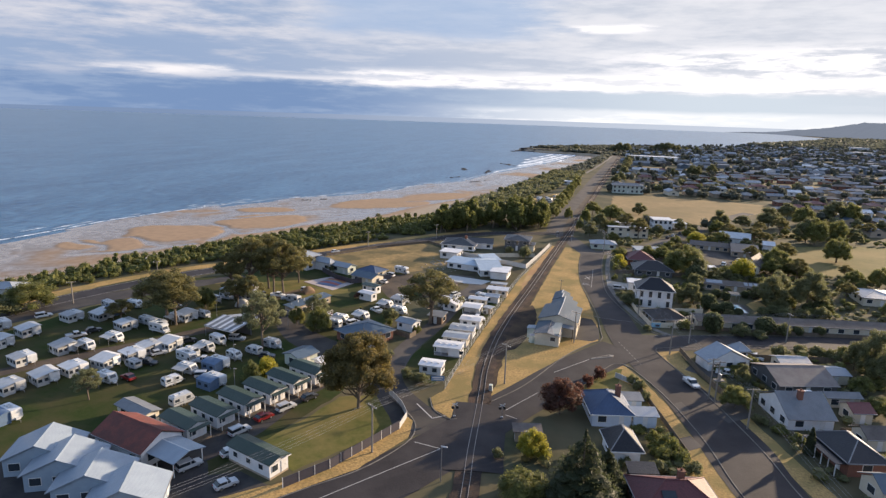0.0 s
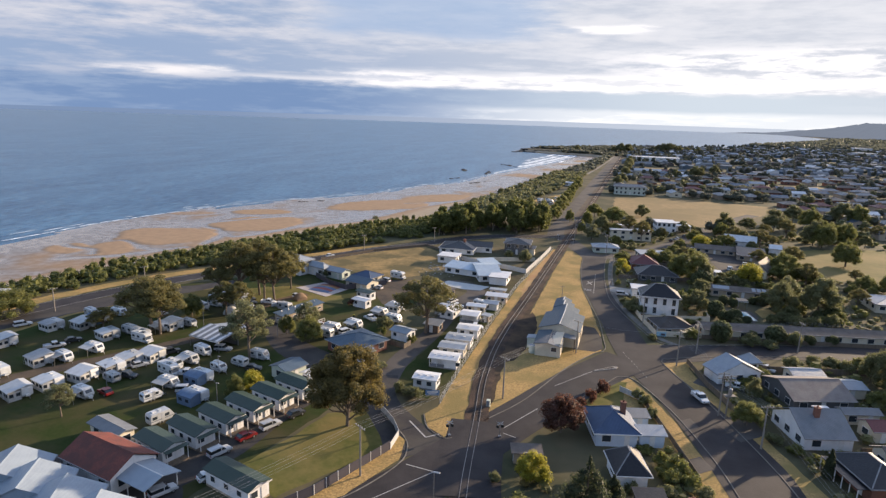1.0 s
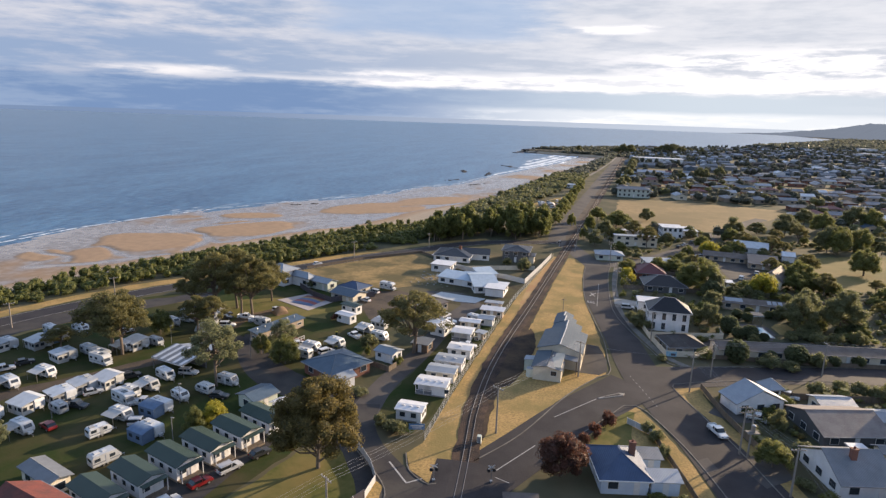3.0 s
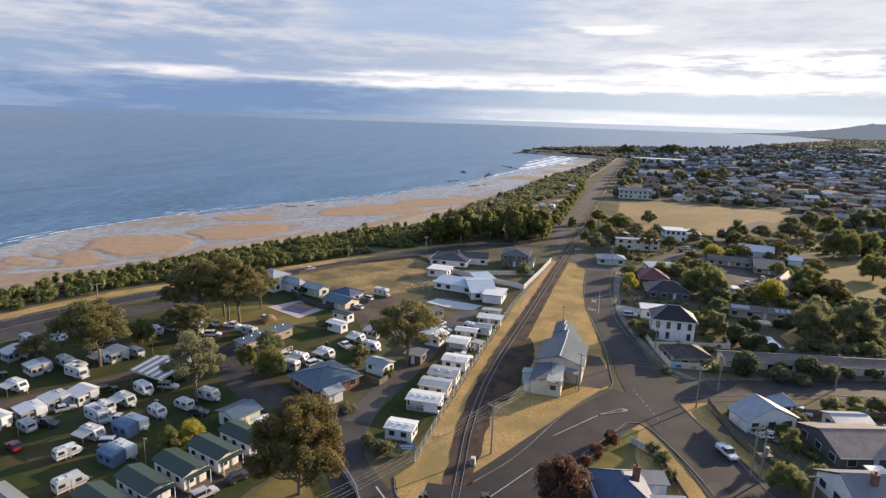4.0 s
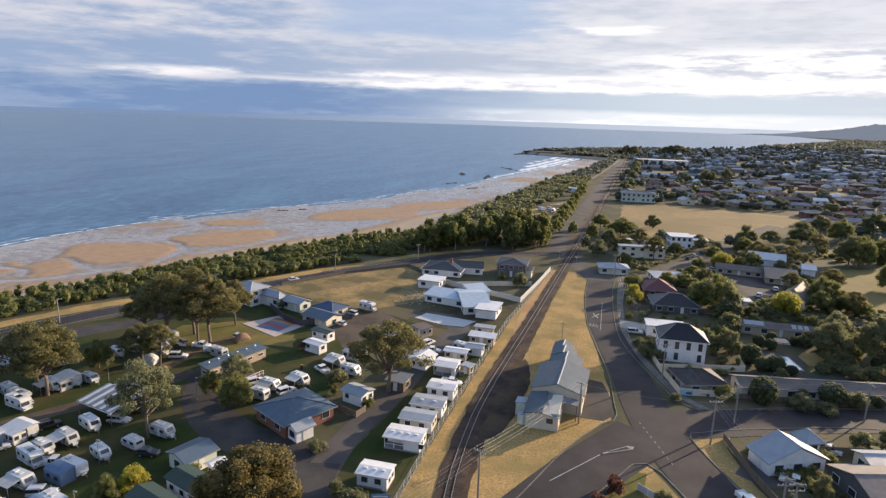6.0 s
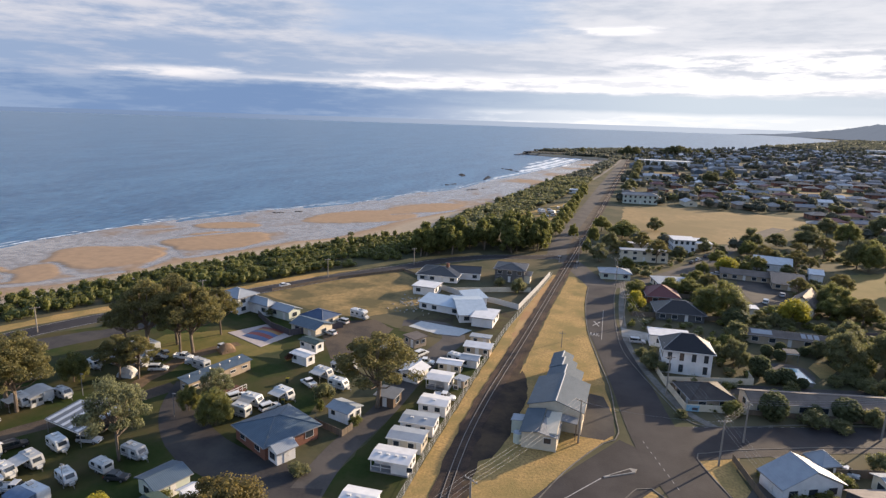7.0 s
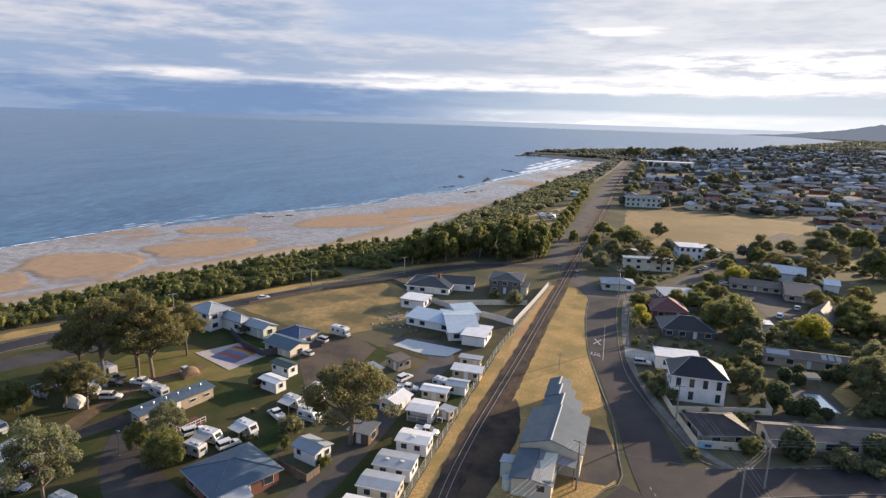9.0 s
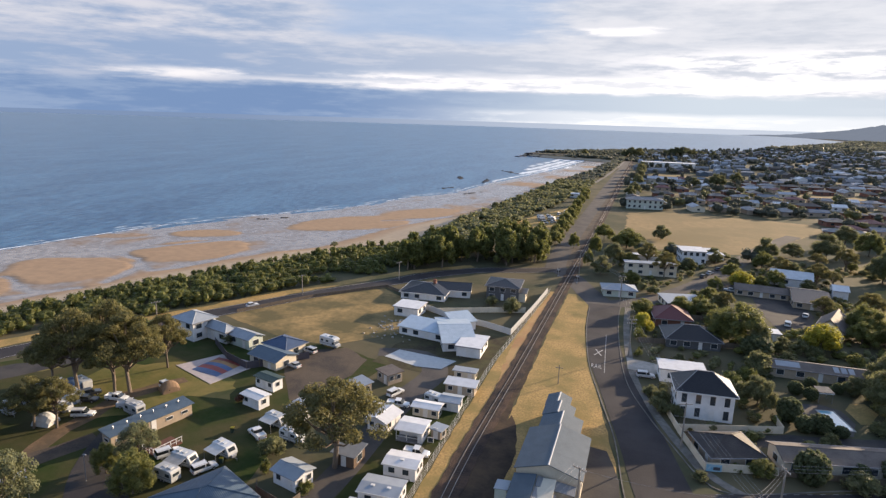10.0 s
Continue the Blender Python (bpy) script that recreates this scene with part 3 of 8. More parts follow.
def rock_mesh(rnd, r, flat=0.4):
    bm = bmesh.new()
    bmesh.ops.create_icosphere(bm, subdivisions=2, radius=1)
    o = rnd.uniform(0, 99)
    for v in bm.verts:
        k = 1 + 0.35 * noise.noise(v.co * 1.3 + Vector((o, 0, 0)))
        v.co = Vector((v.co.x * r * k, v.co.y * r * k * 0.75, v.co.z * r * flat * k))
    return mesh_of("shore_rock", bm, ROCK)


rrnd = random.Random(5)
rock_kinds = [rock_mesh(rrnd, 1.0, f) for f in (0.22, 0.30, 0.26)]


def rocks(cx, cy, sx, sy, tilt, count, lo, hi):
    for _ in range(count):
        u, v = rrnd.gauss(0, 0.42) * sx, rrnd.gauss(0, 0.42) * sy
        x, y = cx + u * math.cos(tilt) - v * math.sin(tilt), cy + u * math.sin(tilt) + v * math.cos(tilt)
        s = rrnd.uniform(lo, hi)
        ob = new("shore_rock", rrnd.choice(rock_kinds))
        ob.matrix_basis = pose(x, y, max(SEA, land_z(x, y)), 0, 0, rrnd.uniform(0, 360)) @ Matrix.Scale(s, 4)
        tagged(ob, "dark wet rock lying at the water's edge", "rock", group="rocks of the shore")


rocks(-211, 354, 5, 2, 0.8, 16, 0.5, 1.4)
rocks(-203, 364, 4, 2, 0.9, 12, 0.5, 1.3)
rocks(-140, 537, 12, 2, 1.2, 22, 0.6, 1.8)
rocks(-170, 560, 14, 2, 1.2, 20, 0.6, 1.8)
rocks(-186, 655, 20, 3, 2.0, 24, 0.8, 2.2)
rocks(-155, 640, 18, 3, 1.7, 24, 0.8, 2.2)
rocks(-156, 754, 22, 3, 2.2, 24, 1.0, 2.6)
rocks(-200, 1100, 42, 9, 1.2, 40, 2.0, 6.0)
rocks(-160, 1090, 40, 10, 0.4, 40, 2.0, 6.0)

# ---- roads ----
MAIN = [(90, -90), (58, 0), (38, 52), (24.2, 93), (20.6, 107), (14.2, 124.5), (5.6, 143), (1.4, 156), (-2.2, 172), (-6.2, 188), (-10.8, 208), (-13.6, 230), (-14.6, 254)]
sheet("road_main", ribbon(MAIN, [9.2, 9.2, 9.2, 9, 9, 9, 10, 12.5, 10, 9, 8, 8.5, 9.5], 0.05), ASPHALT, "patched grey asphalt road past the goods shed", "road")
CROSS = [(-96, 8), (-62, 42), (-36.6, 70.5), (-30.5, 80), (-26, 90), (-21.2, 102), (-15.8, 114), (-8.6, 130), (1, 147)]
sheet("road_crossing", ribbon(CROSS, [9.5, 9.5, 10.5, 11, 11.5, 11, 10.5, 11, 12], 0.045), ASPHALT, "grey asphalt road that runs over the railway", "road")
sheet("road_east", ribbon([(0, 150), (10, 154.6), (28, 162.5), (50, 171), (80, 180), (140, 196)], [12, 9, 9, 10, 10, 10], 0.055), ASPHALT, "grey asphalt side street between houses", "road")
sheet("road_north_lane", ribbon([(-15, 254), (-6, 261), (2, 270), (16, 295), (33, 337), (52, 384), (70, 420)], 7.5, 0.04), ASPHALT_OLD, "worn grey asphalt street with parked cars", "road")
sheet("road_level_crossing", ribbon([(-15, 253), (-21, 266), (-29, 285), (-37, 298)], [9, 8, 8, 8], 0.036), ASPHALT_OLD, "worn asphalt road over the far level crossing", "road")
COAST = [(-158, 60), (-156, 105), (-152, 128), (-145, 148), (-137, 166), (-112, 209), (-101, 228), (-86, 249), (-77, 264), (-62, 279), (-45, 287), (-36, 293)]
sheet("road_coast", ribbon(COAST, 7.2, 0.042), ASPHALT, "dark asphalt coast road behind the dune scrub", "road")
sheet("car_park_coast", ribbon([(-152, 96), (-147, 118), (-142, 132), (-135, 144), (-128, 155), (-122, 165)], [4, 8, 9, 9, 8, 4], 0.034, wobble=0.8), ASPHALT_DARK, "dark worn asphalt parking strip beside the coast road", "road")
sheet("road_far", ribbon([(-36, 293), (-38, 330), (-37.5, 450), (-36.5, 700), (-35, 960), (-34, 1080)], [8, 8, 9, 9, 10, 10], 0.04), ASPHALT_OLD, "pale worn road running beside the railway", "road")
sheet("verge_far", ribbon([(-33, 300), (-33.5, 450), (-33, 700), (-32.5, 960), (-31, 1080)], [13, 14, 15, 15, 14], 0.02, wobble=1.5), GRAVEL, "gravelly verge along road and railway", "verge")
sheet("park_entrance", ribbon([(-30.5, 92), (-36.5, 97.5), (-42, 103), (-47, 109), (-50, 117)], [13, 8.5, 7, 8, 9], 0.038), ASPHALT_DARK, "dark asphalt entrance drive of the caravan park", "road")
sheet("park_drive_cabins", ribbon([(-46.5, 108), (-48.5, 126), (-47.5, 145), (-48, 170), (-46.5, 186), (-53, 194), (-63, 192)], [6, 5, 5, 5, 6, 6, 5], 0.034), ASPHALT_OLD, "worn asphalt drive along the white cabins", "road")
sheet("park_drive_green", ribbon([(-70, 58), (-62.5, 78), (-61, 92), (-59.5, 102), (-55, 112), (-50, 116)], [8, 8, 8, 7, 7, 7], 0.032), ASPHALT_DARK, "dark asphalt drive in front of the green-roofed cabins", "road")
sheet("park_drive_middle", ribbon([(-49, 117), (-57, 118), (-66, 119.5), (-74, 123), (-84, 131), (-90, 141)], [9, 9, 9, 8, 6, 5], 0.030), ASPHALT_DARK, "dark asphalt drive past the blue-roofed office", "road")
sheet("park_drive_sites", ribbon([(-140, 40), (-122, 81), (-113, 96), (-104, 111), (-96, 127), (-91, 138)], 4.2, 0.028, wobble=0.5), GRAVEL, "sandy gravel drive between caravan sites", "road")

# ---- grass and other grounds ----
sheet("lawn_park", patch([(-150, 60), (-60, 60), (-56, 78), (-52, 100), (-56, 118), (-62, 150), (-58, 186), (-75, 192), (-97, 186), (-112, 186), (-140, 150), (-148, 110)], 0.012), GRASS_GREEN, "green mown grass of the caravan park", "lawn")
sheet("lawn_cabins", patch([(-45.6, 111.5), (-36, 110.5), (-34.8, 120), (-35.4, 140), (-35.8, 188), (-43.5, 188), (-45.3, 176), (-45.0, 140), (-45.8, 124)], 0.021, 0.5), GRASS_GREEN, "dark green grass round the white cabins", "lawn")
sheet("lawn_corner", patch([(-57.5, 74), (-53.6, 76.1), (-46.5, 73), (-36.2, 92.5), (-38, 97.5), (-43.5, 102.3), (-51.4, 98.5), (-53, 90)], 0.022), GRASS_LAWN, "half-dry lawn under the big tree", "lawn")
sheet("verge_corner", patch([(-60, 47), (-46, 65), (-37.4, 77), (-33.4, 88.5), (-34.6, 94.5), (-36.2, 95.5), (-36, 91.5), (-46, 70.5), (-64, 52)], 0.072, 0.25), GRASS_DRY, "dry yellow grass verge outside the fence", "verge")
sheet("verge_island", patch([(-32.7, 110), (-34.7, 104.3), (-32.5, 100.1), (-28.4, 97.6), (-26.2, 99.3), (-26.4, 104), (-27.2, 112)], 0.075, 0.2), GRASS_DRY, "dry grass island beside the railway", "verge")
sheet("verge_rail_west", patch([(-33.4, 108.5), (-27.0, 111), (-28.8, 121), (-31.0, 138), (-32.0, 165), (-31.9, 216), (-31.0, 262), (-32.6, 262), (-34.0, 232), (-35.4, 200), (-34.9, 165), (-34.2, 130)], 0.03, 0.3), GRASS_DRY, "strip of dry yellow grass between fence and railway", "verge")
sheet("verge_rail_east", patch([(-23.6, 107.5), (-18.4, 117.8), (-12.6, 136), (-7, 147.6), (-5.4, 150), (-6.4, 163), (-11.2, 187.5), (-15.2, 206), (-18.2, 230), (-19.4, 252), (-21, 262), (-26.8, 262), (-27, 215), (-26.5, 172), (-26.6, 150), (-25.8, 132), (-24.5, 118)], 0.028, 0.4), GRASS_DRY, "dry yellow railway reserve round the goods shed", "verge")
# this dark patch carries the shed's cast shade in its colour
sheet("yard_shed", patch([(-27.0, 133), (-24.0, 136), (-22.8, 144), (-22.6, 160), (-24.4, 169), (-26.2, 173), (-27.6, 165), (-27.6, 145)], 0.036, 0.4), TRACKSIDE, "bare yard beside the goods shed, coloured dark for its shade", "yard")
sheet("apron_shed", patch([(-12.0, 148.5), (-6.6, 148.8), (-5.0, 151.5), (-5.6, 158), (-8.0, 166.5), (-11, 167)], 0.04, 0.3), ASPHALT_DARK, "dark asphalt apron in front of the goods shed", "yard")
sheet("verge_south_east", patch([(-10.6, 113.5), (-7.2, 120), (-3.6, 130.5), (-1.2, 135.3), (1.6, 136), (5.4, 129.5), (9.6, 120), (13.8, 108), (17.8, 95), (22, 80), (15, 84), (10, 100), (4.5, 112.5), (0, 124)], 0.024, 0.3), GRASS_DRY, "dry grass verge on the road corner", "verge")
sheet("lawn_house_corner", patch([(-8.6, 115), (-5.6, 122.5), (-4.2, 129), (-1.8, 133.5), (1.0, 133.5), (0.6, 124), (2.5, 115)], 0.032, 0.2), GRASS_LAWN, "front lawn of the corner house", "lawn")
sheet("verge_east", patch([(8.2, 148.6), (12.8, 138.8), (18.6, 126.5), (25.6, 107), (32, 90), (36, 80), (39, 82), (31.5, 102), (24, 122), (17.5, 136), (14.5, 147), (15.5, 151.5)], 0.022, 0.3), GRASS_DRY, "dry grass and gravel verge in front of houses", "verge")
sheet("vacant_lot", patch([(-113, 199), (-108, 210), (-100, 224), (-84, 242), (-76, 236), (-62, 213), (-63.5, 205), (-75, 192), (-86, 190)], 0.02), GRASS_ROUGH, "vacant lot with dry yellow grass", "field")
sheet("verge_coast", ribbon([(-172, 60), (-164, 105), (-156, 140), (-148, 160), (-141, 172), (-127, 193), (-105.5, 233), (-84, 266), (-66, 284)], [6, 5, 5, 5, 5, 5, 4.5, 4.5, 4], 0.018, wobble=1.2), GRASS_DRY, "sandy dry verge between scrub and coast road", "verge")
sheet("verge_coast_inner", ribbon([(-148, 60), (-147, 105), (-141, 132), (-134, 146), (-124, 158)], [8, 10, 9, 7, 4], 0.016, wobble=1.2), GRASS_OLIVE, "dry grass verge along the coast road", "verge")
sheet("paddock", patch([(-14, 352), (-15, 470), (16, 480), (60, 474), (92, 468), (88, 440), (62, 400), (45, 366), (30, 352)], 0.02, 3), GRASS_PADDOCK, "wide paddock of dry brown grass", "field")
sheet("field_east", patch([(54, 249), (60, 284), (75, 312), (100, 326), (145, 336), (150, 300), (110, 270), (86, 260), (70, 252)], 0.02, 3), GRASS_OLIVE, "rough field of half-dry grass", "field")
sheet("field_school", patch([(64, 330), (78, 352), (112, 366), (118, 345), (92, 334)], 0.02, 3), GRASS_OLIVE, "half-dry grass beside the school", "field")
sheet("field_coast", patch([(-76, 385), (-66, 420), (-52, 470), (-46, 470), (-45, 400), (-50, 375), (-68, 370)], 0.02, 2), GRASS_DRY, "dry grass clearing near the beach", "field")
for fx, fy, fw, fd in ((30, 770, 60, 50), (22, 600, 30, 22), (140, 640, 50, 30)):
    sheet("far_field", patch([(fx - fw / 2, fy - fd / 2), (fx + fw / 2, fy - fd / 2), (fx + fw / 2, fy + fd / 2), (fx - fw / 2, fy + fd / 2)], 0.02, 5, 8), GRASS_PADDOCK, "dry playing field among far houses", "field")

# a real soil band whose tone also takes in the shed's shade
sheet("trackside", ribbon([(-24.2, 108), (-25.0, 116), (-26.0, 124), (-27.4, 140), (-27.8, 156), (-28.1, 170), (-28.0, 200), (-27.7, 255)], [1.5, 2.2, 2.6, 2.8, 2.4, 1.4, 0.9, 0.7], 0.05, step=0.8, wobble=0.5), TRACKSIDE, "bare dark soil beside the railway track, partly darkened for shade", "verge")

# ---- kerbs, paint, traffic island ----
def kerb(pts, label="pale concrete kerb along the road"):
    sheet("kerb", ribbon(pts, 0.2, 0.12, 1.5, thick=0.14), KERB, label, "kerb")


kerb([(-60, 44.5), (-44, 67.5), (-37, 77), (-33.2, 86.5), (-33.2, 91.5), (-35.4, 95.6), (-42.6, 102.0)])
kerb([(-34.8, 104.3), (-32.5, 99.9), (-28.4, 97.4), (-26.1, 98.8)])
kerb([(-23.6, 106), (-18.1, 117.3), (-12.2, 136), (-6.8, 147.6), (-4.9, 149.6), (-4.4, 152.5), (-5.2, 158), (-7.2, 172), (-11, 188), (-14.9, 206), (-17.8, 230), (-18.8, 250)])
kerb([(-13.2, 110.5), (-9.6, 118), (-3.8, 129.7), (-1.0, 135.6), (1.2, 136.6), (3.4, 134.6), (10.0, 122.5), (16.0, 106.5), (19.6, 92.5), (26, 75)])
kerb([(34, 80), (28.6, 94), (25.2, 107), (18.2, 126.5), (12.8, 138.5), (8.6, 148.6), (10.5, 151), (18, 155.2), (36, 163), (47, 166)])
kerb([(50, 176), (31, 169.6), (15, 162.3), (9.5, 161.2), (6.4, 164.5), (3.5, 171), (-1.1, 182), (-5.7, 196.4), (-8.2, 216), (-9.8, 240), (-9.8, 254)])


def paint(name, bm, label):
    return sheet(name, bm, LINE_PAINT, label, "road marking")


for a, b, w in (((-36.4, 101.0), (-31.7, 96.6), 0.28), ((-31.7, 96.6), (-29.6, 98.7), 0.28), ((-31.9, 87.7), (-27.0, 87.3), 0.18), ((-41.5, 65.0), (-27.0, 87.3), 0.14), ((-20.3, 103.2), (-16.9, 102.2), 0.15), ((-20.3, 103.2), (-15.0, 114.5), 0.15),
                ((-13.3, 125.9), (-6.4, 136.6), 0.14), ((-12.2, 226), (-10.9, 200.5), 0.12)):
    paint("road_line", ribbon([a, ((a[0] + b[0]) / 2, (a[1] + b[1]) / 2), b], w, 0.062), "worn white line painted on asphalt")
for i in range(9):
    f = i / 8
    p = Vector((-0.2, 151, 0)).lerp(Vector((5.0, 138.5, 0)), f)
    paint("road_dash", ribbon([(p.x, p.y), (p.x + 0.12, p.y - 0.35), (p.x + 0.25, p.y - 0.7)], 0.09, 0.066), "short white dash painted on asphalt")
for i in range(12):
    f = i / 11
    p = Vector((30, 168.2, 0)).lerp(Vector((8.6, 159.8, 0)), f)
    paint("road_dash", ribbon([(p.x, p.y), (p.x + 0.4, p.y + 0.15), (p.x + 0.8, p.y + 0.3)], 0.08, 0.068), "short white dash painted on asphalt")
for off in (-3.25, 3.25):
    ln = side_line(smooth_line(COAST, 4.0), off)
    paint("edge_line", ribbon([(p.x, p.y) for p in ln], 0.14, 0.058), "thin white edge line of the coast road")
# painted warning before the rails: a cross and three letters
for a, b in (((-14.0, 214.6), (-12.3, 210.6)), ((-12.3, 214.6), (-14.0, 210.6))):
    paint("rail_cross", ribbon([a, ((a[0] + b[0]) / 2, (a[1] + b[1]) / 2), b], 0.28, 0.064 if a[0] < -13 else 0.069), "white cross painted on asphalt before the railway")
for ch, ox in (("R", -14.1), ("A", -13.3), ("I", -12.45), ("L", -12.15)):
    cu = bpy.data.curves.new("road_letter", "FONT")
    cu.body, cu.size, cu.extrude = ch, 1.15, 0.002
    tmp = new("road_letter_shape", cu)
    me = bpy.data.meshes.new_from_object(tmp.evaluated_get(bpy.context.evaluated_depsgraph_get()))
    bpy.data.objects.remove(tmp)
    me.materials.clear()
    me.materials.append(LINE_PAINT)
    ob = new("road_letter", me)
    ob.matrix_basis = pose(ox, 202.6, 0.068, 0, 0, 3) @ Matrix.Diagonal((0.95, 3.0, 1, 1))
    tagged(ob, "white letter %s painted on asphalt" % ch, "road marking", kind="structure")
isl = thing("traffic_island", -3.4, 139.2, 40, "narrow concrete traffic island with pale kerb", "traffic island", kind="structure")
part("island_kerb", solid(bmesh.new(), [[(-3.4, -0.15, 0), (2.2, -0.7, 0), (3.2, 0, 0), (2.2, 0.7, 0), (-3.4, 0.15, 0)], [(-3.3, -0.12, 0.17), (2.2, -0.62, 0.17), (3.1, 0, 0.17), (2.2, 0.62, 0.17), (-3.3, 0.12, 0.17)]]), CONCRETE, isl)
part("island_fill", solid(bmesh.new(), [[(-2.2, -0.1, 0.15), (1.9, -0.4, 0.15), (1.9, 0.4, 0.15), (-2.2, 0.1, 0.15)], [(-2.2, -0.1, 0.18), (1.9, -0.4, 0.18), (1.9, 0.4, 0.18), (-2.2, 0.1, 0.18)]]), ASPHALT, isl)

# ---- railway ----
RAIL = [(-6, 0), (-13, 40), (-19.9, 77.5), (-22.0, 88.3), (-24.3, 102), (-25.9, 111), (-28.0, 123), (-29.7, 140), (-30.2, 156), (-30.1, 170), (-29.7, 200), (-29.4, 260), (-29.0, 320), (-28.6, 450), (-28.9, 700), (-29, 960), (-29, 1090)]
railway = thing("railway_track", 0, 0, 0, "single railway track on dark ballast", "railway", kind="structure")
for run in ([(-6, 0), (-13, 40), (-19.9, 77.5), (-20.9, 83.4)], [(-24.6, 104.6)] + RAIL[5:]):
    part("ballast_bed", ribbon(run, [4.2] * 2, 0.12, 1.5, 0.5, thick=0.2), BALLAST, railway)
rl = smooth_line(RAIL, 0.7)
sl_v, sl_f = [], []
for i, p in enumerate(rl[1:-1], 1):
    if p.y > 420:
        break
    d = (rl[i + 1] - rl[i - 1]).normalized()
    s = Vector((-d.y, d.x, 0))
    k = len(sl_v)
    for zz in (0.1, 0.15):
        for a, b in ((-1, -1), (1, -1), (1, 1), (-1, 1)):
            q = p + s * a * 1.05 + d * b * 0.11
            sl_v.append((q.x, q.y, zz))
    sl_f += [tuple(k + j for j in f) for f in ((4, 5, 6, 7), (0, 1, 5, 4), (1, 2, 6, 5), (2, 3, 7, 6), (3, 0, 4, 7))]
tagged(part("sleepers", raw_mesh("sleepers", sl_v, sl_f, SLEEPER), None, railway, "weathered timber sleepers"), kind="stuff")
for s in (-0.5335, 0.5335):
    ln = side_line(smooth_line(RAIL, 2.0), s)
    part("rail", ribbon([(p.x, p.y) for p in ln], 0.075, 0.25, 2.5, thick=0.12), RAIL_STEEL, railway, "shiny steel rail")
# the road rises gently to the level of the rails
cl = smooth_line([(-20.7, 82.6), (-22.0, 88.3), (-24.3, 102), (-24.75, 105.2)], 1.5)
bm = bmesh.new()
cv = [[bm.verts.new((p.x, p.y, z)) for p, z in zip(row, (0.046, 0.19, 0.215, 0.19, 0.046))] for row in zip(side_line(cl, 5.5), side_line(cl, 1.9), cl, side_line(cl, -1.9), side_line(cl, -5.5))]
for a, b in zip(cv, cv[1:]):
    for k in range(4):
        bm.faces.new((a[k], a[k + 1], b[k + 1], b[k]))
bmesh.ops.recalc_face_normals(bm, faces=bm.faces)
sheet("crossing_panel", bm, ASPHALT, "asphalt laid between the rails at the crossing", "road")


# ---- kinds of things: buildings ----
cache = {}
taken = []
rects = []


def shared(key, make):
    if key not in cache:
        cache[key] = make()
    return cache[key]


def frame_mesh(w, h):
    t = 0.08
    return mesh_of("window_frame", boxes((-w / 2 - t, -0.03, -t, w / 2 + t, 0.05, h + t)), TRIM)


def add_window(parent, x, y, z, turn, w=1.4, h=1.1):
    fr = part("window", shared(("wf", w, h), lambda: frame_mesh(w, h)), None, parent, at=pose(x, y, z, 0, 0, turn))
    part("pane", shared(("wp", w, h), lambda: mesh_of("pane", boxes((-w / 2, -0.05, 0, w / 2, -0.034, h)), GLASS)), None, fr)


def add_door(parent, x, y, turn, mat=None, z=0.05, w=0.9):
    d = part("door", shared(("dr", w, mat.name if mat else ""), lambda: mesh_of("door", boxes((-w / 2, -0.05, 0, w / 2, 0.04, 2.05)), mat or TRIM)), None, parent, at=pose(x, y, z, 0, 0, turn))
    part("handle", shared("dh", lambda: mesh_of("handle", boxes((0.25, -0.11, 1.0, 0.36, -0.05, 1.05)), STEEL)), None, d)


def gable_wall(L, W, h, rise):
    a, b = L / 2, W / 2
    bm = bmesh.new()
    prof = [(-b, -0.1), (b, -0.1), (b, h), (0, h + rise * (b / (b + 0.45))), (-b, h)]
    return solid(bm, [[(-a, y, z) for y, z in prof], [(a, y, z) for y, z in prof]])


def gable_roof(L, W, h, rise, o=0.45, oe=0.35, t=0.12):
    a, b = L / 2 + oe, W / 2 + o
    bm = bmesh.new()
    zb = h + 0.02
    prof = [(-b, zb), (-b, zb + t), (0, zb + rise + t), (b, zb + t), (b, zb), (0, zb + rise)]
    return solid(bm, [[(-a, y, z) for y, z in prof], [(a, y, z) for y, z in prof]])


def hip_roof(L, W, h, rise, o=0.5, t=0.16):
    a, b = L / 2 + o, W / 2 + o
    k = min(a, b)
    rx, ry = max(a - k, 0.02), max(b - k, 0.02)
    z0, z1, z2 = h + 0.01, h + 0.01 + t, h + t + rise
    bm = bmesh.new()
    q = [[bm.verts.new((sx * p, sy * r, z)) for sx, sy in ((-1, -1), (1, -1), (1, 1), (-1, 1))] for p, r, z in ((a, b, z0), (a, b, z1), (rx, ry, z2))]
    for lo, hi in zip(q, q[1:]):
        for i in range(4):
            bm.faces.new((lo[i], lo[(i + 1) % 4], hi[(i + 1) % 4], hi[i]))
    bm.faces.new(q[0][::-1])
    bm.faces.new(q[2])
    return bm


def skillion_roof(L, W, h, rise, o=0.4, t=0.14):
    a, b = L / 2 + o, W / 2 + o
    bm = bmesh.new()
    prof = [(-b, h + 0.02), (b, h + rise + 0.02), (b, h + rise + t), (-b, h + t)]
    return solid(bm, [[(-a, y, z) for y, z in prof], [(a, y, z) for y, z in prof]])


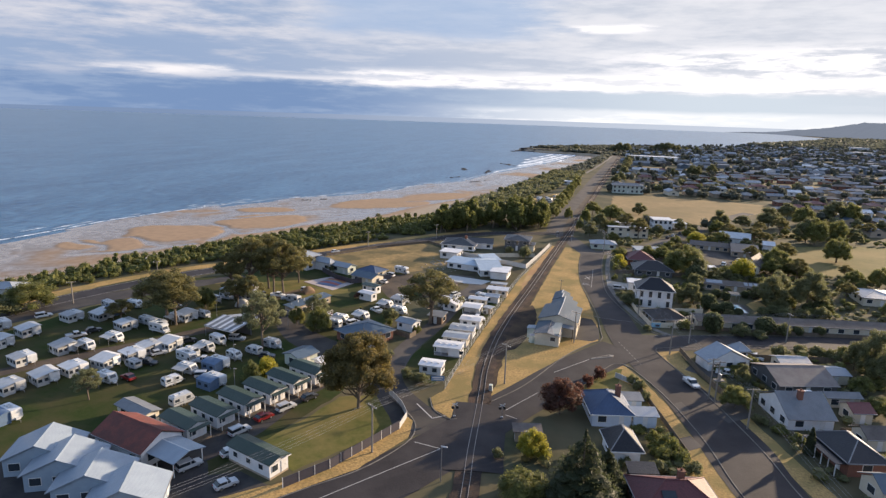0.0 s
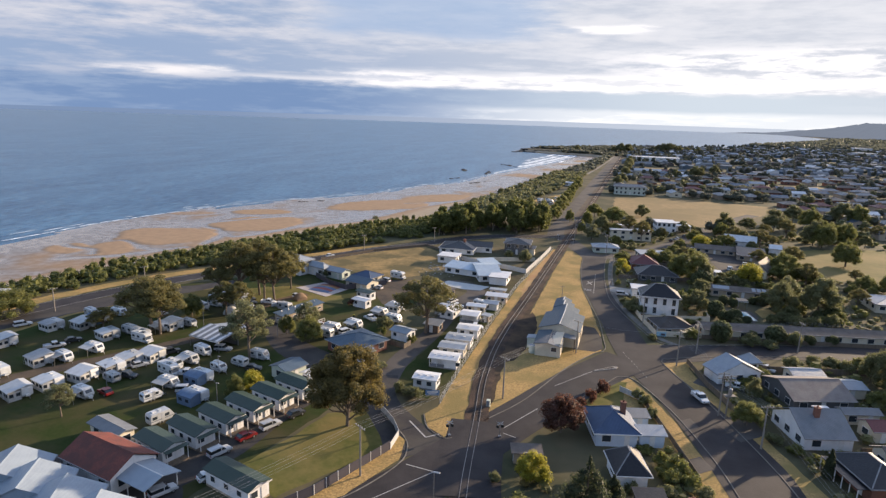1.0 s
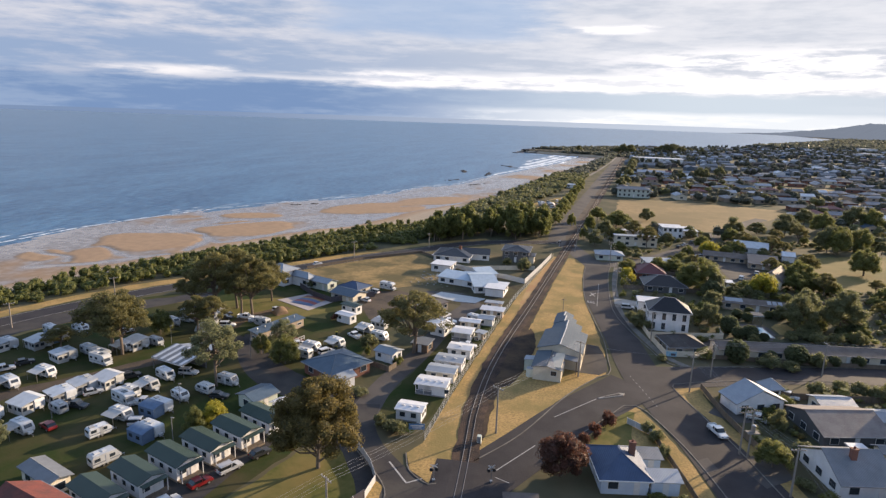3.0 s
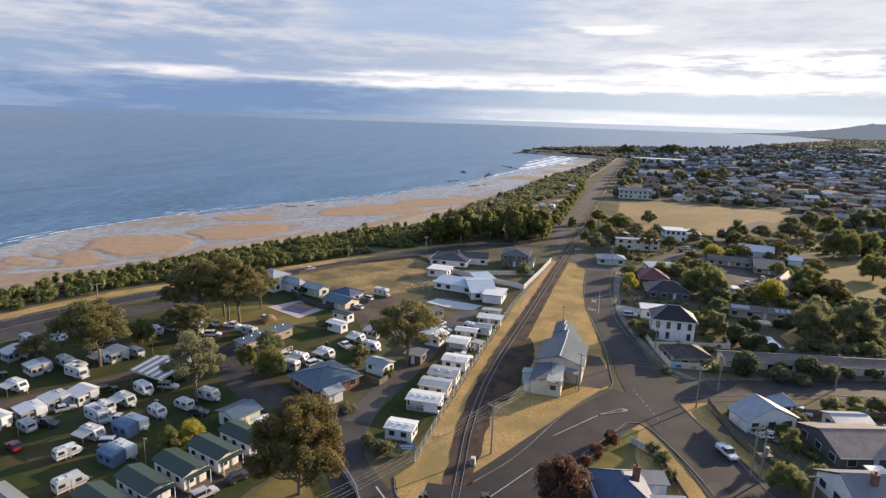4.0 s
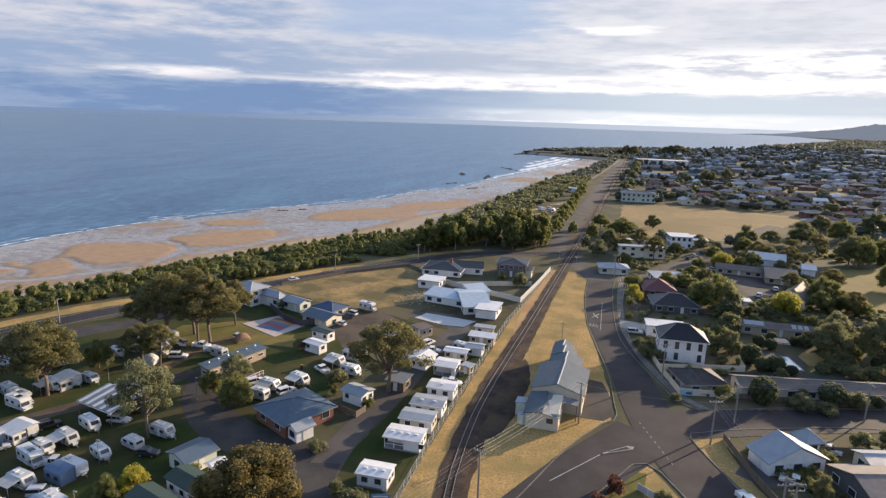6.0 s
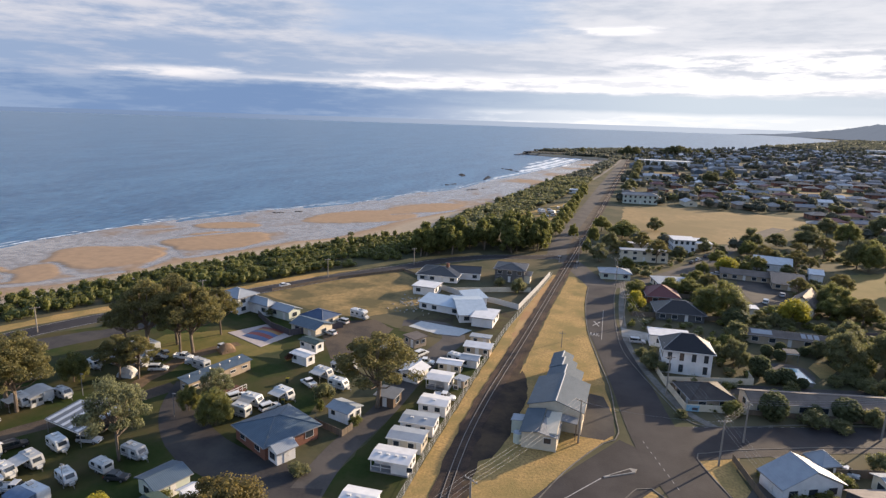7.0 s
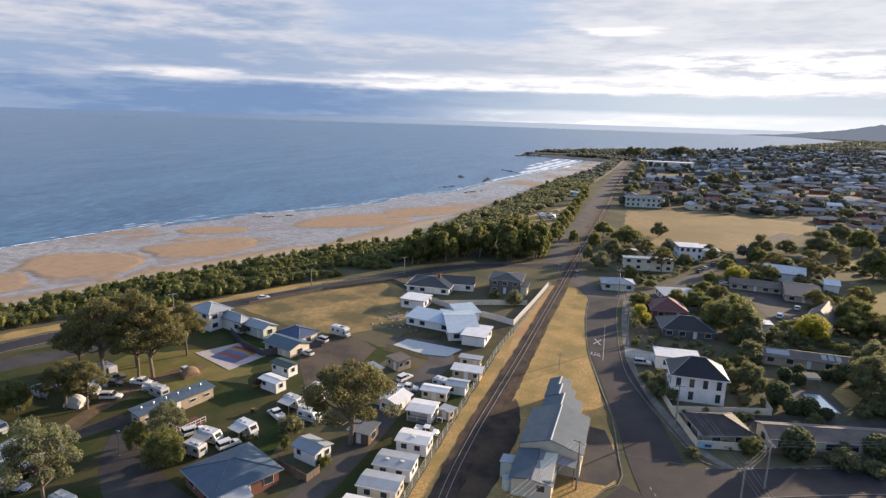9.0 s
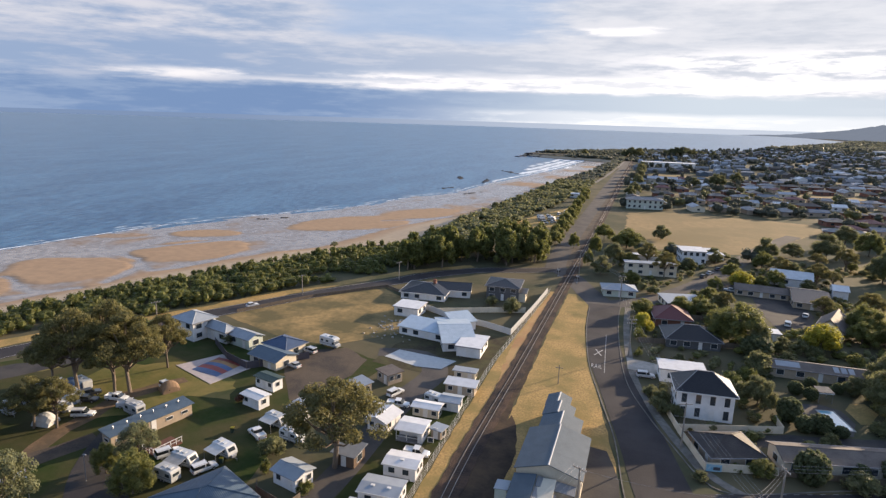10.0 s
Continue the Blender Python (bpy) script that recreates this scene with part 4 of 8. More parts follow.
def house(x, y, heading, L, W, h, roof, wall, top, label, rise=1.7, storeys=1, category="house", name="house", chimney=None, windows=True, win=(1.5, 1.15), gap=3.2, group="", door=True, z=0.0, trim=True, front_posts=0, simple=False):
    ob = thing(name, x, y, heading, label, category, group, z=z)
    taken.append((x, y, 0.45 * (L + W) / 2 + 2))
    rects.append((x, y, heading, L, W))
    gut = TRIM if wall in (WALL_WHITE, WALL_BLUE) and top in (ROOF_DARK, ROOF_BLUE, ROOF_GREEN) else GUTTER
    a, b = L / 2, W / 2
    if roof == "gable":
        part("wall", gable_wall(L, W, h, rise), wall, ob)
        part("roof", gable_roof(L, W, h, rise), top, ob)
        part("ridge_cap", solid(bmesh.new(), [[(s * (a + 0.36), -0.22, h + rise + 0.06), (s * (a + 0.36), 0, h + rise + 0.19), (s * (a + 0.36), 0.22, h + rise + 0.06)] for s in (-1, 1)]), top, ob)
    elif roof == "hip":
        part("wall", boxes((-a, -b, -0.1, a, b, h)), wall, ob)
        part("roof", hip_roof(L, W, h, rise), top, ob)
        k = max(abs(a - b), 0.05)
        rc = boxes((-k, -0.14, h + rise + 0.12, k, 0.14, h + rise + 0.22)) if a >= b else boxes((-0.14, -k, h + rise + 0.12, 0.14, k, h + rise + 0.22))
        if not simple:
            zr, ze, o = h + rise + 0.17, h + 0.19, 0.5
            ex, ey = (k, 0) if a >= b else (0, k)
            for sx in (-1, 1):
                for sy in (-1, 1):
                    tube(rc, (sx * ex, sy * ey, zr), (sx * (a + o), sy * (b + o), ze), 0.10, 0.10, 5)
        part("ridge_cap", rc, GUTTER if top is ROOF_DARK else top, ob)
    elif roof == "skillion":
        part("wall", solid(bmesh.new(), [[(s * a, -b, -0.1), (s * a, b, -0.1), (s * a, b, h + rise * 0.88), (s * a, -b, h + rise * 0.1)] for s in (-1, 1)]), wall, ob)
        part("roof", skillion_roof(L, W, h, rise), top, ob)
    else:
        part("wall", boxes((-a, -b, -0.1, a, b, h)), wall, ob)
        part("roof", boxes((-a - 0.35, -b - 0.35, h + 0.01, a + 0.35, b + 0.35, h + 0.2)), top, ob)
    if trim and roof in ("hip", "flat"):
        o = 0.56 if roof == "hip" else 0.40
        part("gutter", boxes((-a - o, -b - o - 0.06, h + 0.0, a + o, -b - o + 0.05, h + 0.17), (-a - o, b + o - 0.05, h, a + o, b + o + 0.06, h + 0.17), (-a - o - 0.06, -b - o, h, -a - o + 0.05, b + o, h + 0.172), (a + o - 0.05, -b - o, h, a + o + 0.06, b + o, h + 0.172)), gut, ob)
    elif trim and roof == "gable":
        for s in (-1, 1):
            part("gutter", boxes((-a - 0.35, s * (b + 0.5) - 0.06, h, a + 0.35, s * (b + 0.5) + 0.06, h + 0.14)), gut, ob)
    if simple:
        for px, py, tn in ((-L * 0.25, -b, 0), (L * 0.25, -b, 0), (-a, 0, -90), (a, 0, 90)):
            part("window", shared("farwin", lambda: mesh_of("window", boxes((-0.9, -0.06, 0, 0.9, -0.01, 1.2)), GLASS)), None, ob, at=pose(px, py, 1.0, 0, 0, tn))
    elif windows:
        fl = h / storeys
        for s in range(storeys):
            zz = s * fl + min(1.0, fl - win[1] - 0.35)
            nL, nW = max(1, int(L / gap)), max(1, int(W / gap))
            for i in range(nL):
                px = -a + L * (i + 0.5) / nL
                if door and s == 0 and i == nL // 2:
                    add_door(ob, px, -b - 0.02, 0)
                else:
                    add_window(ob, px, -b - 0.03, zz, 0, *win)
                if y < 170:
                    add_window(ob, px, b + 0.03, zz, 180, *win)
            for i in range(nW):
                py = -b + W * (i + 0.5) / nW
                add_window(ob, -a - 0.03, py, zz, -90, *win)
                add_window(ob, a + 0.03, py, zz, 90, *win)
    if chimney:
        cx, cy = chimney
        zt = h + rise + 0.9
        ch = part("chimney", boxes((cx - 0.45, cy - 0.35, h - 0.2, cx + 0.45, cy + 0.35, zt), (cx - 0.53, cy - 0.43, zt, cx + 0.53, cy + 0.43, zt + 0.14)), WALL_BRICK, ob, "brick chimney")
        part("chimney_pot", tube(bmesh.new(), (cx, cy, zt + 0.14), (cx, cy, zt + 0.5), 0.16, 0.13), ROOF_RED, ch)
    if front_posts:
        part("verandah_roof", boxes((-a, -b - 2.2, h - 0.35, a, -b - 0.02, h - 0.25)), top, ob)
        for i in range(front_posts):
            px = -a + 0.1 + (L - 0.2) * i / (front_posts - 1)
            part("post", boxes((px - 0.06, -b - 2.1, 0, px + 0.06, -b - 1.98, h - 0.35)), TRIM, ob)
    return ob


def carport(x, y, heading, L, W, h, top, label, slope=0.25, name="carport", category="carport"):
    ob = thing(name, x, y, heading, label, category)
    a, b = L / 2, W / 2
    part("roof", solid(bmesh.new(), [[(s * a, -b, h), (s * a, b, h + slope), (s * a, b, h + slope + 0.12), (s * a, -b, h + 0.12)] for s in (-1, 1)]), top, ob)
    for px in (-a + 0.2, a - 0.2):
        for py in (-b + 0.2, b - 0.2):
            part("post", boxes((px - 0.05, py - 0.05, 0, px + 0.05, py + 0.05, h + (slope if py > 0 else 0))), STEEL, ob)
    part("beam", boxes((-a, -b, h - 0.2, a, -b + 0.1, h - 0.002)), TRIM, ob)
    return ob


def cabin_proto(x, y, heading, L, W, h, rise, top, wall, label, group, deck=True):
    ob = thing("cabin", x, y, heading, label, "cabin", group)
    a, b = L / 2, W / 2
    part("wall", gable_wall(L, W, h, rise), wall, ob)
    part("roof", gable_roof(L, W, h, rise, 0.3, 0.4), top, ob)
    part("barge_board", boxes((a + 0.36, -b - 0.3, h - 0.05, a + 0.42, b + 0.3, h + 0.12)), TRIM, ob)
    part("skirt", boxes((-a - 0.02, -b - 0.02, -0.05, a + 0.02, b + 0.02, 0.35)), WALL_TAN, ob)
    for px in (-L * 0.32, 0.0, L * 0.3):
        add_window(ob, px, -b - 0.03, 1.25, 0, 0.9, 0.8)
        add_window(ob, px, b + 0.03, 1.25, 180, 0.9, 0.8)
    add_window(ob, a + 0.03, -W * 0.22, 1.1, 90, 1.1, 1.0)
    add_door(ob, a + 0.03, W * 0.24, 90, z=0.35)
    if deck:
        part("deck", boxes((a, -b, 0.02, a + 1.3, b, 0.34)), TIMBER, ob)
        for py in (-b + 0.08, b - 0.08):
            part("post", boxes((a + 1.16, py - 0.05, 0.34, a + 1.26, py + 0.05, h)), TRIM, ob)
        part("porch_roof", boxes((a + 0.43, -b - 0.1, h - 0.02, a + 1.45, b + 0.1, h + 0.07)), top, ob)
    return ob


def park_cabin(x, y, heading, L, W, top, label, porch=0.0, vents=0, rise=0.3, wall=None, h=2.25):
    # a box cabin with a shallow ribbed roof; a porch takes up part of its front, under the same roof
    ob = thing("cabin", x, y, heading, label, "cabin", "white cabins")
    rects.append((x, y, heading, L, W))
    wall = wall or WALL_WHITE
    a, b = L / 2, W / 2
    if porch:
        part("wall", gable_wall(L, W - 1.9, h, rise * 0.6), wall, ob, at=pose(0, 0.95, 0))
        part("side_room", boxes((-a + porch, -b, -0.05, a, -b + 1.93, h)), wall, ob)
        part("porch_floor", boxes((-a, -b, -0.05, -a + porch - 0.02, -b + 1.88, 0.2)), TIMBER, ob)
        for px in (-a + 0.06, -a + porch * 0.5):
            part("post", boxes((px - 0.05, -b + 0.03, 0.2, px + 0.05, -b + 0.13, h)), TRIM, ob)
        part("rail", boxes((-a, -b + 0.02, 0.95, -a + porch - 0.02, -b + 0.08, 1.05)), TRIM, ob)
        add_window(ob, porch, -b - 0.03, 1.0, 0, 0.9, 0.8)
        add_door(ob, -a + porch * 0.55, -b + 1.86, 0)
    else:
        part("wall", gable_wall(L, W, h, rise), wall, ob)
        for px in (-L * 0.24, L * 0.2):
            add_window(ob, px, -b - 0.03, 0.95, 0, 1.0, 0.9)
        add_door(ob, L * 0.42, -b - 0.02, 0, w=0.75)
    part("roof", gable_roof(L, W, h, rise, 0.28, 0.25, 0.09), top, ob)
    part("fascia", boxes((-a - 0.27, -b - 0.33, h - 0.06, a + 0.27, -b - 0.285, h + 0.13)), TRIM, ob)
    part("skirt", boxes((-a - 0.015, -b - 0.015, -0.05, a + 0.015, b + 0.015, 0.3)), GUTTER, ob)
    for py in (-b * 0.35, b * 0.45):
        add_window(ob, a + 0.03, py, 1.0, 90, 0.8, 0.7)
    for i in range(vents):
        px, py = -a + L * (i + 0.7) / (vents + 0.4), -b * 0.3
        part("roof_vent", boxes((px - 0.28, py - 0.22, h + rise * 0.68, px + 0.28, py + 0.22, h + rise * 0.72 + 0.24)), TRIM, ob)
    return ob


# ---- caravans ----
VAN_WHITE = material("caravan_white", (0.45, 0.465, 0.48), (0.37, 0.385, 0.40), 0.8, 0.4, rand=0.28, spec=0.5)
VAN_STRIPE = material("caravan_stripe", (0.16, 0.17, 0.20), (0.12, 0.13, 0.16), 1.0, 0.4)
CANVAS = material("annexe_canvas", (0.38, 0.38, 0.375), (0.31, 0.31, 0.305), 1.2, 0.9, 0.1, rand=0.30)
FLY_ROOF = ribbed("fly_roof", (0.42, 0.43, 0.44), (0.34, 0.35, 0.36), rough=0.45, rand=0.32)
CANVAS_BLUE = material("blue_canvas", (0.10, 0.155, 0.245), (0.08, 0.125, 0.20), 1.2, 0.85, 0.1, rand=0.1)


def wheel(parent, x, y, r=0.33, w=0.2):
    side = 1 if y > 0 else -1
    wh = part("wheel", shared(("tyre", r, w), lambda: mesh_of("wheel", tube(bmesh.new(), (0, -w / 2, 0), (0, w / 2, 0), r, r, 12), RUBBER)), None, parent, at=pose(x, y, r))
    part("rim", shared(("rim", r), lambda: mesh_of("rim", tube(bmesh.new(), (0, -0.02, 0), (0, 0.02, 0), r * 0.6, r * 0.55, 10), STEEL)), None, wh, at=pose(0, side * (w / 2 + 0.008), 0))


def extruded(prof, w, bevel=0.08):
    bm = bmesh.new()
    solid(bm, [[(px, s * w / 2, pz) for px, pz in prof] for s in (-1, 1)])
    bmesh.ops.recalc_face_normals(bm, faces=bm.faces)
    if bevel:
        bmesh.ops.bevel(bm, geom=[e for e in bm.edges], offset=bevel, segments=2, affect="EDGES", clamp_overlap=True)
    return bm


def caravan_proto(x, y, heading, style, group="caravans in the park"):
    labels = {"plain": "white touring caravan parked on grass", "awning": "white caravan with a pull-out awning", "annexe": "white caravan with a walled annexe and pale lean-to roof", "cover": "white caravan and annexe under one pale fly roof", "pop": "low white pop-top caravan with dark trim", "blue": "white caravan with a blue canvas annexe"}
    ob = thing("caravan", x, y, heading, labels[style], "caravan", group)
    l, w, h = (4.9, 2.2, 2.5) if style != "pop" else (4.3, 2.1, 2.15)
    a = l / 2
    prof = [(-a, 0.45), (a - 0.35, 0.45), (a, 1.0), (a - 0.12, 1.55), (a - 0.75, h), (-a + 0.25, h), (-a, h - 0.35)]
    if style in ("annexe", "blue", "cover"):
        prof = [(-a, 0.45), (a - 0.1, 0.45), (a, 0.8), (a, 2.1), (a - 0.14, h), (-a + 0.08, h), (-a, h - 0.12)]
    part("body", extruded(prof, w), VAN_WHITE, ob)
    part("stripe", boxes((-a + 0.1, -w / 2 - 0.012, 0.95, a - 0.15, w / 2 + 0.012, 1.12)), VAN_STRIPE, ob)
    part("chassis", boxes((-a + 0.1, -w / 2 + 0.15, 0.3, a - 0.3, w / 2 - 0.15, 0.5)), STEEL, ob)
    part("drawbar", boxes((a - 0.4, -0.06, 0.36, a + 1.15, 0.06, 0.46), (a + 1.0, -0.05, 0.0, a + 1.1, 0.05, 0.36)), STEEL, ob)
    part("gas_box", boxes((a - 0.1, -0.45, 0.46, a + 0.42, 0.45, 0.95)), VAN_WHITE, ob)
    for s in (-1, 1):
        for i, px in enumerate((-a + 0.9, a - 1.45)):
            part("window", shared("vanwin", lambda: mesh_of("window", boxes((-0.5, -0.02, 0, 0.5, 0.02, 0.6)), GLASS)), None, ob, at=pose(px, s * (w / 2 + 0.01), 1.35))
        for px in (-0.35, 0.35):
            wheel(ob, px - 0.2, s * (w / 2 - 0.12), 0.32)
    part("rear_window", boxes((-a - 0.02, -0.65, 1.4, -a + 0.02, 0.65, 1.95)), GLASS, ob)
    if style not in ("annexe", "blue", "cover"):
        part("front_window", solid(bmesh.new(), [[(a - 0.11, s * 0.7, 1.62), (a - 0.52, s * 0.7, 2.22), (a - 0.56, s * 0.7, 2.20), (a - 0.15, s * 0.7, 1.60)] for s in (-1, 1)]), GLASS, ob)
    part("door", boxes((-0.15, -w / 2 - 0.03, 0.5, 0.5, -w / 2 + 0.01, 2.25)), VAN_WHITE, ob)
    part("roof_hatch", boxes((-0.3, -0.35, h - 0.01, 0.4, 0.35, h + 0.12)), VAN_WHITE, ob)
    part("air_conditioner", boxes((-1.7, -0.4, h - 0.01, -0.8, 0.4, h + 0.24)), VAN_WHITE, ob)
    if style in ("awning",):
        part("awning", solid(bmesh.new(), [[(s * 1.8, -w / 2, 2.35), (s * 1.8, -w / 2 - 2.2, 2.0), (s * 1.8, -w / 2 - 2.2, 2.04), (s * 1.8, -w / 2, 2.40)] for s in (-1, 1)]), CANVAS, ob)
        for px in (-1.75, 1.75):
            part("awning_pole", boxes((px - 0.03, -w / 2 - 2.18, 0, px + 0.03, -w / 2 - 2.12, 2.0)), STEEL, ob)
    if style == "blue":
        # a canvas annexe with an arched roof
        arc = [(-w / 2 - 2.6 + 2.7 * k / 8, 1.85 + 0.75 * math.sin(math.pi * (0.12 + 0.5 * k / 8))) for k in range(9)]
        part("annexe_wall", solid(bmesh.new(), [[(q, py, pz - 0.03) for py, pz in arc] + [(q, -w / 2 + 0.05, 0), (q, -w / 2 - 2.6, 0)] for q in (-a + 0.15, a - 0.3)]), CANVAS_BLUE, ob)
        part("annexe_roof", solid(bmesh.new(), [[(q, py, pz) for py, pz in arc] + [(q, py, pz + 0.04) for py, pz in arc[::-1]] for q in (-a, a - 0.15)]), CANVAS_BLUE, ob)
        for px in (-1.2, 0.9):
            part("annexe_window", boxes((px - 0.5, -w / 2 - 2.63, 0.9, px + 0.5, -w / 2 - 2.58, 1.6)), GLASS, ob)
    if style in ("annexe", "cover"):
        # a rigid annexe as long as the van; on some a fly roof covers both
        part("annexe_wall", boxes((-a + 0.05, -w / 2 - 2.5, -0.02, a - 0.15, -w / 2 - 0.02, 2.12)), CANVAS, ob)
        if style == "annexe":
            part("annexe_roof", solid(bmesh.new(), [[(q, -w / 2 + 0.15, 2.50), (q, -w / 2 - 2.7, 2.14), (q, -w / 2 - 2.7, 2.20), (q, -w / 2 + 0.15, 2.56)] for q in (-a - 0.05, a)]), ANNEXE_ROOF, ob)
        else:
            part("fly_roof", solid(bmesh.new(), [[(q, w / 2 + 0.2, 2.62), (q, 0.1, 2.86), (q, -w / 2 - 2.8, 2.2), (q, -w / 2 - 2.8, 2.27), (q, 0.1, 2.93), (q, w / 2 + 0.2, 2.69)] for q in (-a - 0.2, a + 0.15)]), FLY_ROOF, ob)
            for q in (-a - 0.1, a + 0.05):
                part("fly_post", boxes((q - 0.03, -w / 2 - 2.76, 0, q + 0.03, -w / 2 - 2.70, 2.22)), STEEL, ob)
        for px in (-1.55, 0.05, 1.5):
            part("annexe_window", boxes((px - 0.5, -w / 2 - 2.53, 0.95, px + 0.5, -w / 2 - 2.49, 1.75)), GLASS, ob)
        for py in (-1.7, -3.0):
            part("annexe_window", boxes((a - 0.16, py - 0.4, 0.95, a - 0.12, py + 0.4, 1.7)), GLASS, ob)
        if style == "cover":
            part("annexe_door", boxes((-0.75, -w / 2 - 2.54, 0.03, 0.0, -w / 2 - 2.50, 2.0)), VAN_WHITE, ob)
    return ob


def motorhome_proto(x, y, heading):
    ob = thing("motorhome", x, y, heading, "white motorhome with an overcab bunk", "motorhome", "motorhomes in the park")
    part("body", extruded([(-3.2, 0.5), (1.4, 0.5), (1.4, 1.9), (2.5, 2.15), (2.55, 2.6), (1.9, 2.95), (-3.2, 2.95)], 2.3), VAN_WHITE, ob)
    part("cab", extruded([(1.3, 0.4), (3.1, 0.4), (3.15, 1.0), (2.5, 1.2), (1.95, 2.05), (1.3, 2.05)], 2.0), VAN_WHITE, ob)
    part("windscreen", solid(bmesh.new(), [[(2.50, s * 0.85, 1.25), (2.02, s * 0.85, 2.0), (1.98, s * 0.85, 1.98), (2.46, s * 0.85, 1.23)] for s in (-1, 1)]), CAR_GLASS, ob)
    for s in (-1, 1):
        part("cab_window", boxes((1.5, s * 1.0 - 0.02, 1.2, 2.1, s * 1.0 + 0.02, 1.8)), CAR_GLASS, ob)
        for px in (-2.2, -0.3):
            part("window", shared("mhwin", lambda: mesh_of("window", boxes((-0.45, -0.02, 0, 0.45, 0.02, 0.6)), GLASS)), None, ob, at=pose(px, s * 1.16, 1.6))
        for px in (-1.9, 2.3):
            wheel(ob, px, s * 0.95, 0.36)
        part("headlight", boxes((3.1, s * 0.75 - 0.14, 0.75, 3.17, s * 0.75 + 0.14, 0.95)), CAR_GLASS, ob)
    part("stripe", boxes((-3.1, -1.163, 1.1, 1.3, 1.163, 1.25)), VAN_STRIPE, ob)
    part("roof_hatch", boxes((-1.5, -0.4, 2.94, -0.8, 0.4, 3.1)), VAN_WHITE, ob)
    part("solar_panel", boxes((-0.4, -0.5, 2.96, 1.0, 0.5, 3.02)), CAR_GLASS, ob)
    return ob


# ---- cars ----
def paintwork(name, c):
    return material(name, c, tuple(v * 0.92 for v in c), 0.5, 0.28, spec=0.6)


CAR_PAINT = {"white": paintwork("white_paint", (0.58, 0.59, 0.60)), "silver": paintwork("silver_paint", (0.42, 0.43, 0.45)), "dark": paintwork("dark_paint", (0.035, 0.037, 0.042)), "red": paintwork("red_paint", (0.20, 0.016, 0.016)), "blue": paintwork("blue_paint", (0.05, 0.10, 0.20))}
CAR_WORD = {"white": "white", "silver": "silver-grey", "dark": "black", "red": "red", "blue": "dark blue"}
LAMP_RED = material("tail_lamp_red", (0.30, 0.01, 0.01), None, 2.0, 0.2)


def car_proto(x, y, heading, style, colour):
    nm, cat = {"sedan": ("car", "car"), "wagon": ("car", "car"), "ute": ("utility_truck", "utility truck"), "van": ("van", "van")}[style]
    lab = {"sedan": "%s hatchback car parked with windows closed", "wagon": "%s station wagon with roof rails, parked", "ute": "%s dual-cab utility truck with an open tray", "van": "%s panel van parked"}[style] % CAR_WORD[colour]
    ob = thing(nm, x, y, heading, lab, cat, "parked %s vehicles" % style)
    p = CAR_PAINT[colour]
    l, w = {"sedan": (3.95, 1.7), "wagon": (4.45, 1.78), "ute": (4.95, 1.8), "van": (4.7, 1.85)}[style]
    a = l / 2
    part("body", extruded([(-a, 0.35), (a, 0.35), (a + 0.03, 0.62), (a - 0.15, 0.82), (a - 1.2, 0.98), (-a + 0.1, 1.0), (-a - 0.02, 0.7)], w, 0.09), p, ob)
    g = {"sedan": [(-a + 0.15, 0.96), (a - 1.25, 0.96), (a - 1.95, 1.42), (-a + 0.75, 1.46)], "wagon": [(-a + 0.06, 0.96), (a - 1.2, 0.96), (a - 1.9, 1.6), (-a + 0.25, 1.64)], "ute": [(-0.75, 0.96), (a - 1.2, 0.96), (a - 1.9, 1.62), (-0.55, 1.66)], "van": [(-a + 0.04, 0.96), (a - 0.75, 0.96), (a - 1.45, 1.85), (-a + 0.1, 1.9)]}[style]
    part("glasshouse", extruded(g, w - 0.16, 0.06), CAR_GLASS, ob)
    (x0, z0), (x1, z1) = g[3], g[2]
    part("roof_panel", boxes((x0 - 0.03, -w / 2 + 0.12, z0 - 0.05, x1 + 0.05, w / 2 - 0.12, z0 + 0.035)), p, ob)
    for s in (-1, 1):
        for px in (-a + 0.85, a - 0.9):
            wheel(ob, px, s * (w / 2 - 0.1), 0.33)
        part("headlight", boxes((a - 0.12, s * (w / 2 - 0.3) - 0.18, 0.62, a + 0.035, s * (w / 2 - 0.3) + 0.18, 0.76)), CAR_GLASS, ob)
        part("tail_lamp", boxes((-a - 0.035, s * (w / 2 - 0.2) - 0.12, 0.68, -a + 0.05, s * (w / 2 - 0.2) + 0.12, 0.86)), LAMP_RED, ob)
        part("mirror", boxes((a - 1.5, s * (w / 2 + 0.08) - 0.07, 0.98, a - 1.38, s * (w / 2 + 0.08) + 0.07, 1.12)), p, ob)
        part("door_pillar", boxes((-0.1, s * (w / 2 - 0.075) - 0.012, 0.96, 0.02, s * (w / 2 - 0.075) + 0.012, z0)), p, ob)
        if style == "wagon":
            part("roof_rail", boxes((x0 + 0.2, s * 0.6 - 0.03, z0 + 0.03, x1 - 0.2, s * 0.6 + 0.03, z0 + 0.09)), STEEL, ob)
    if style == "ute":
        part("tray", boxes((-a + 0.1, -w / 2 + 0.1, 0.98, -0.8, w / 2 - 0.1, 1.02), (-a + 0.1, -w / 2 + 0.05, 0.98, -0.8, -w / 2 + 0.12, 1.22), (-a + 0.1, w / 2 - 0.12, 0.98, -0.8, w / 2 - 0.05, 1.22), (-a + 0.05, -w / 2 + 0.05, 0.98, -a + 0.12, w / 2 - 0.05, 1.22)), p, ob)
    return ob


protos = {}


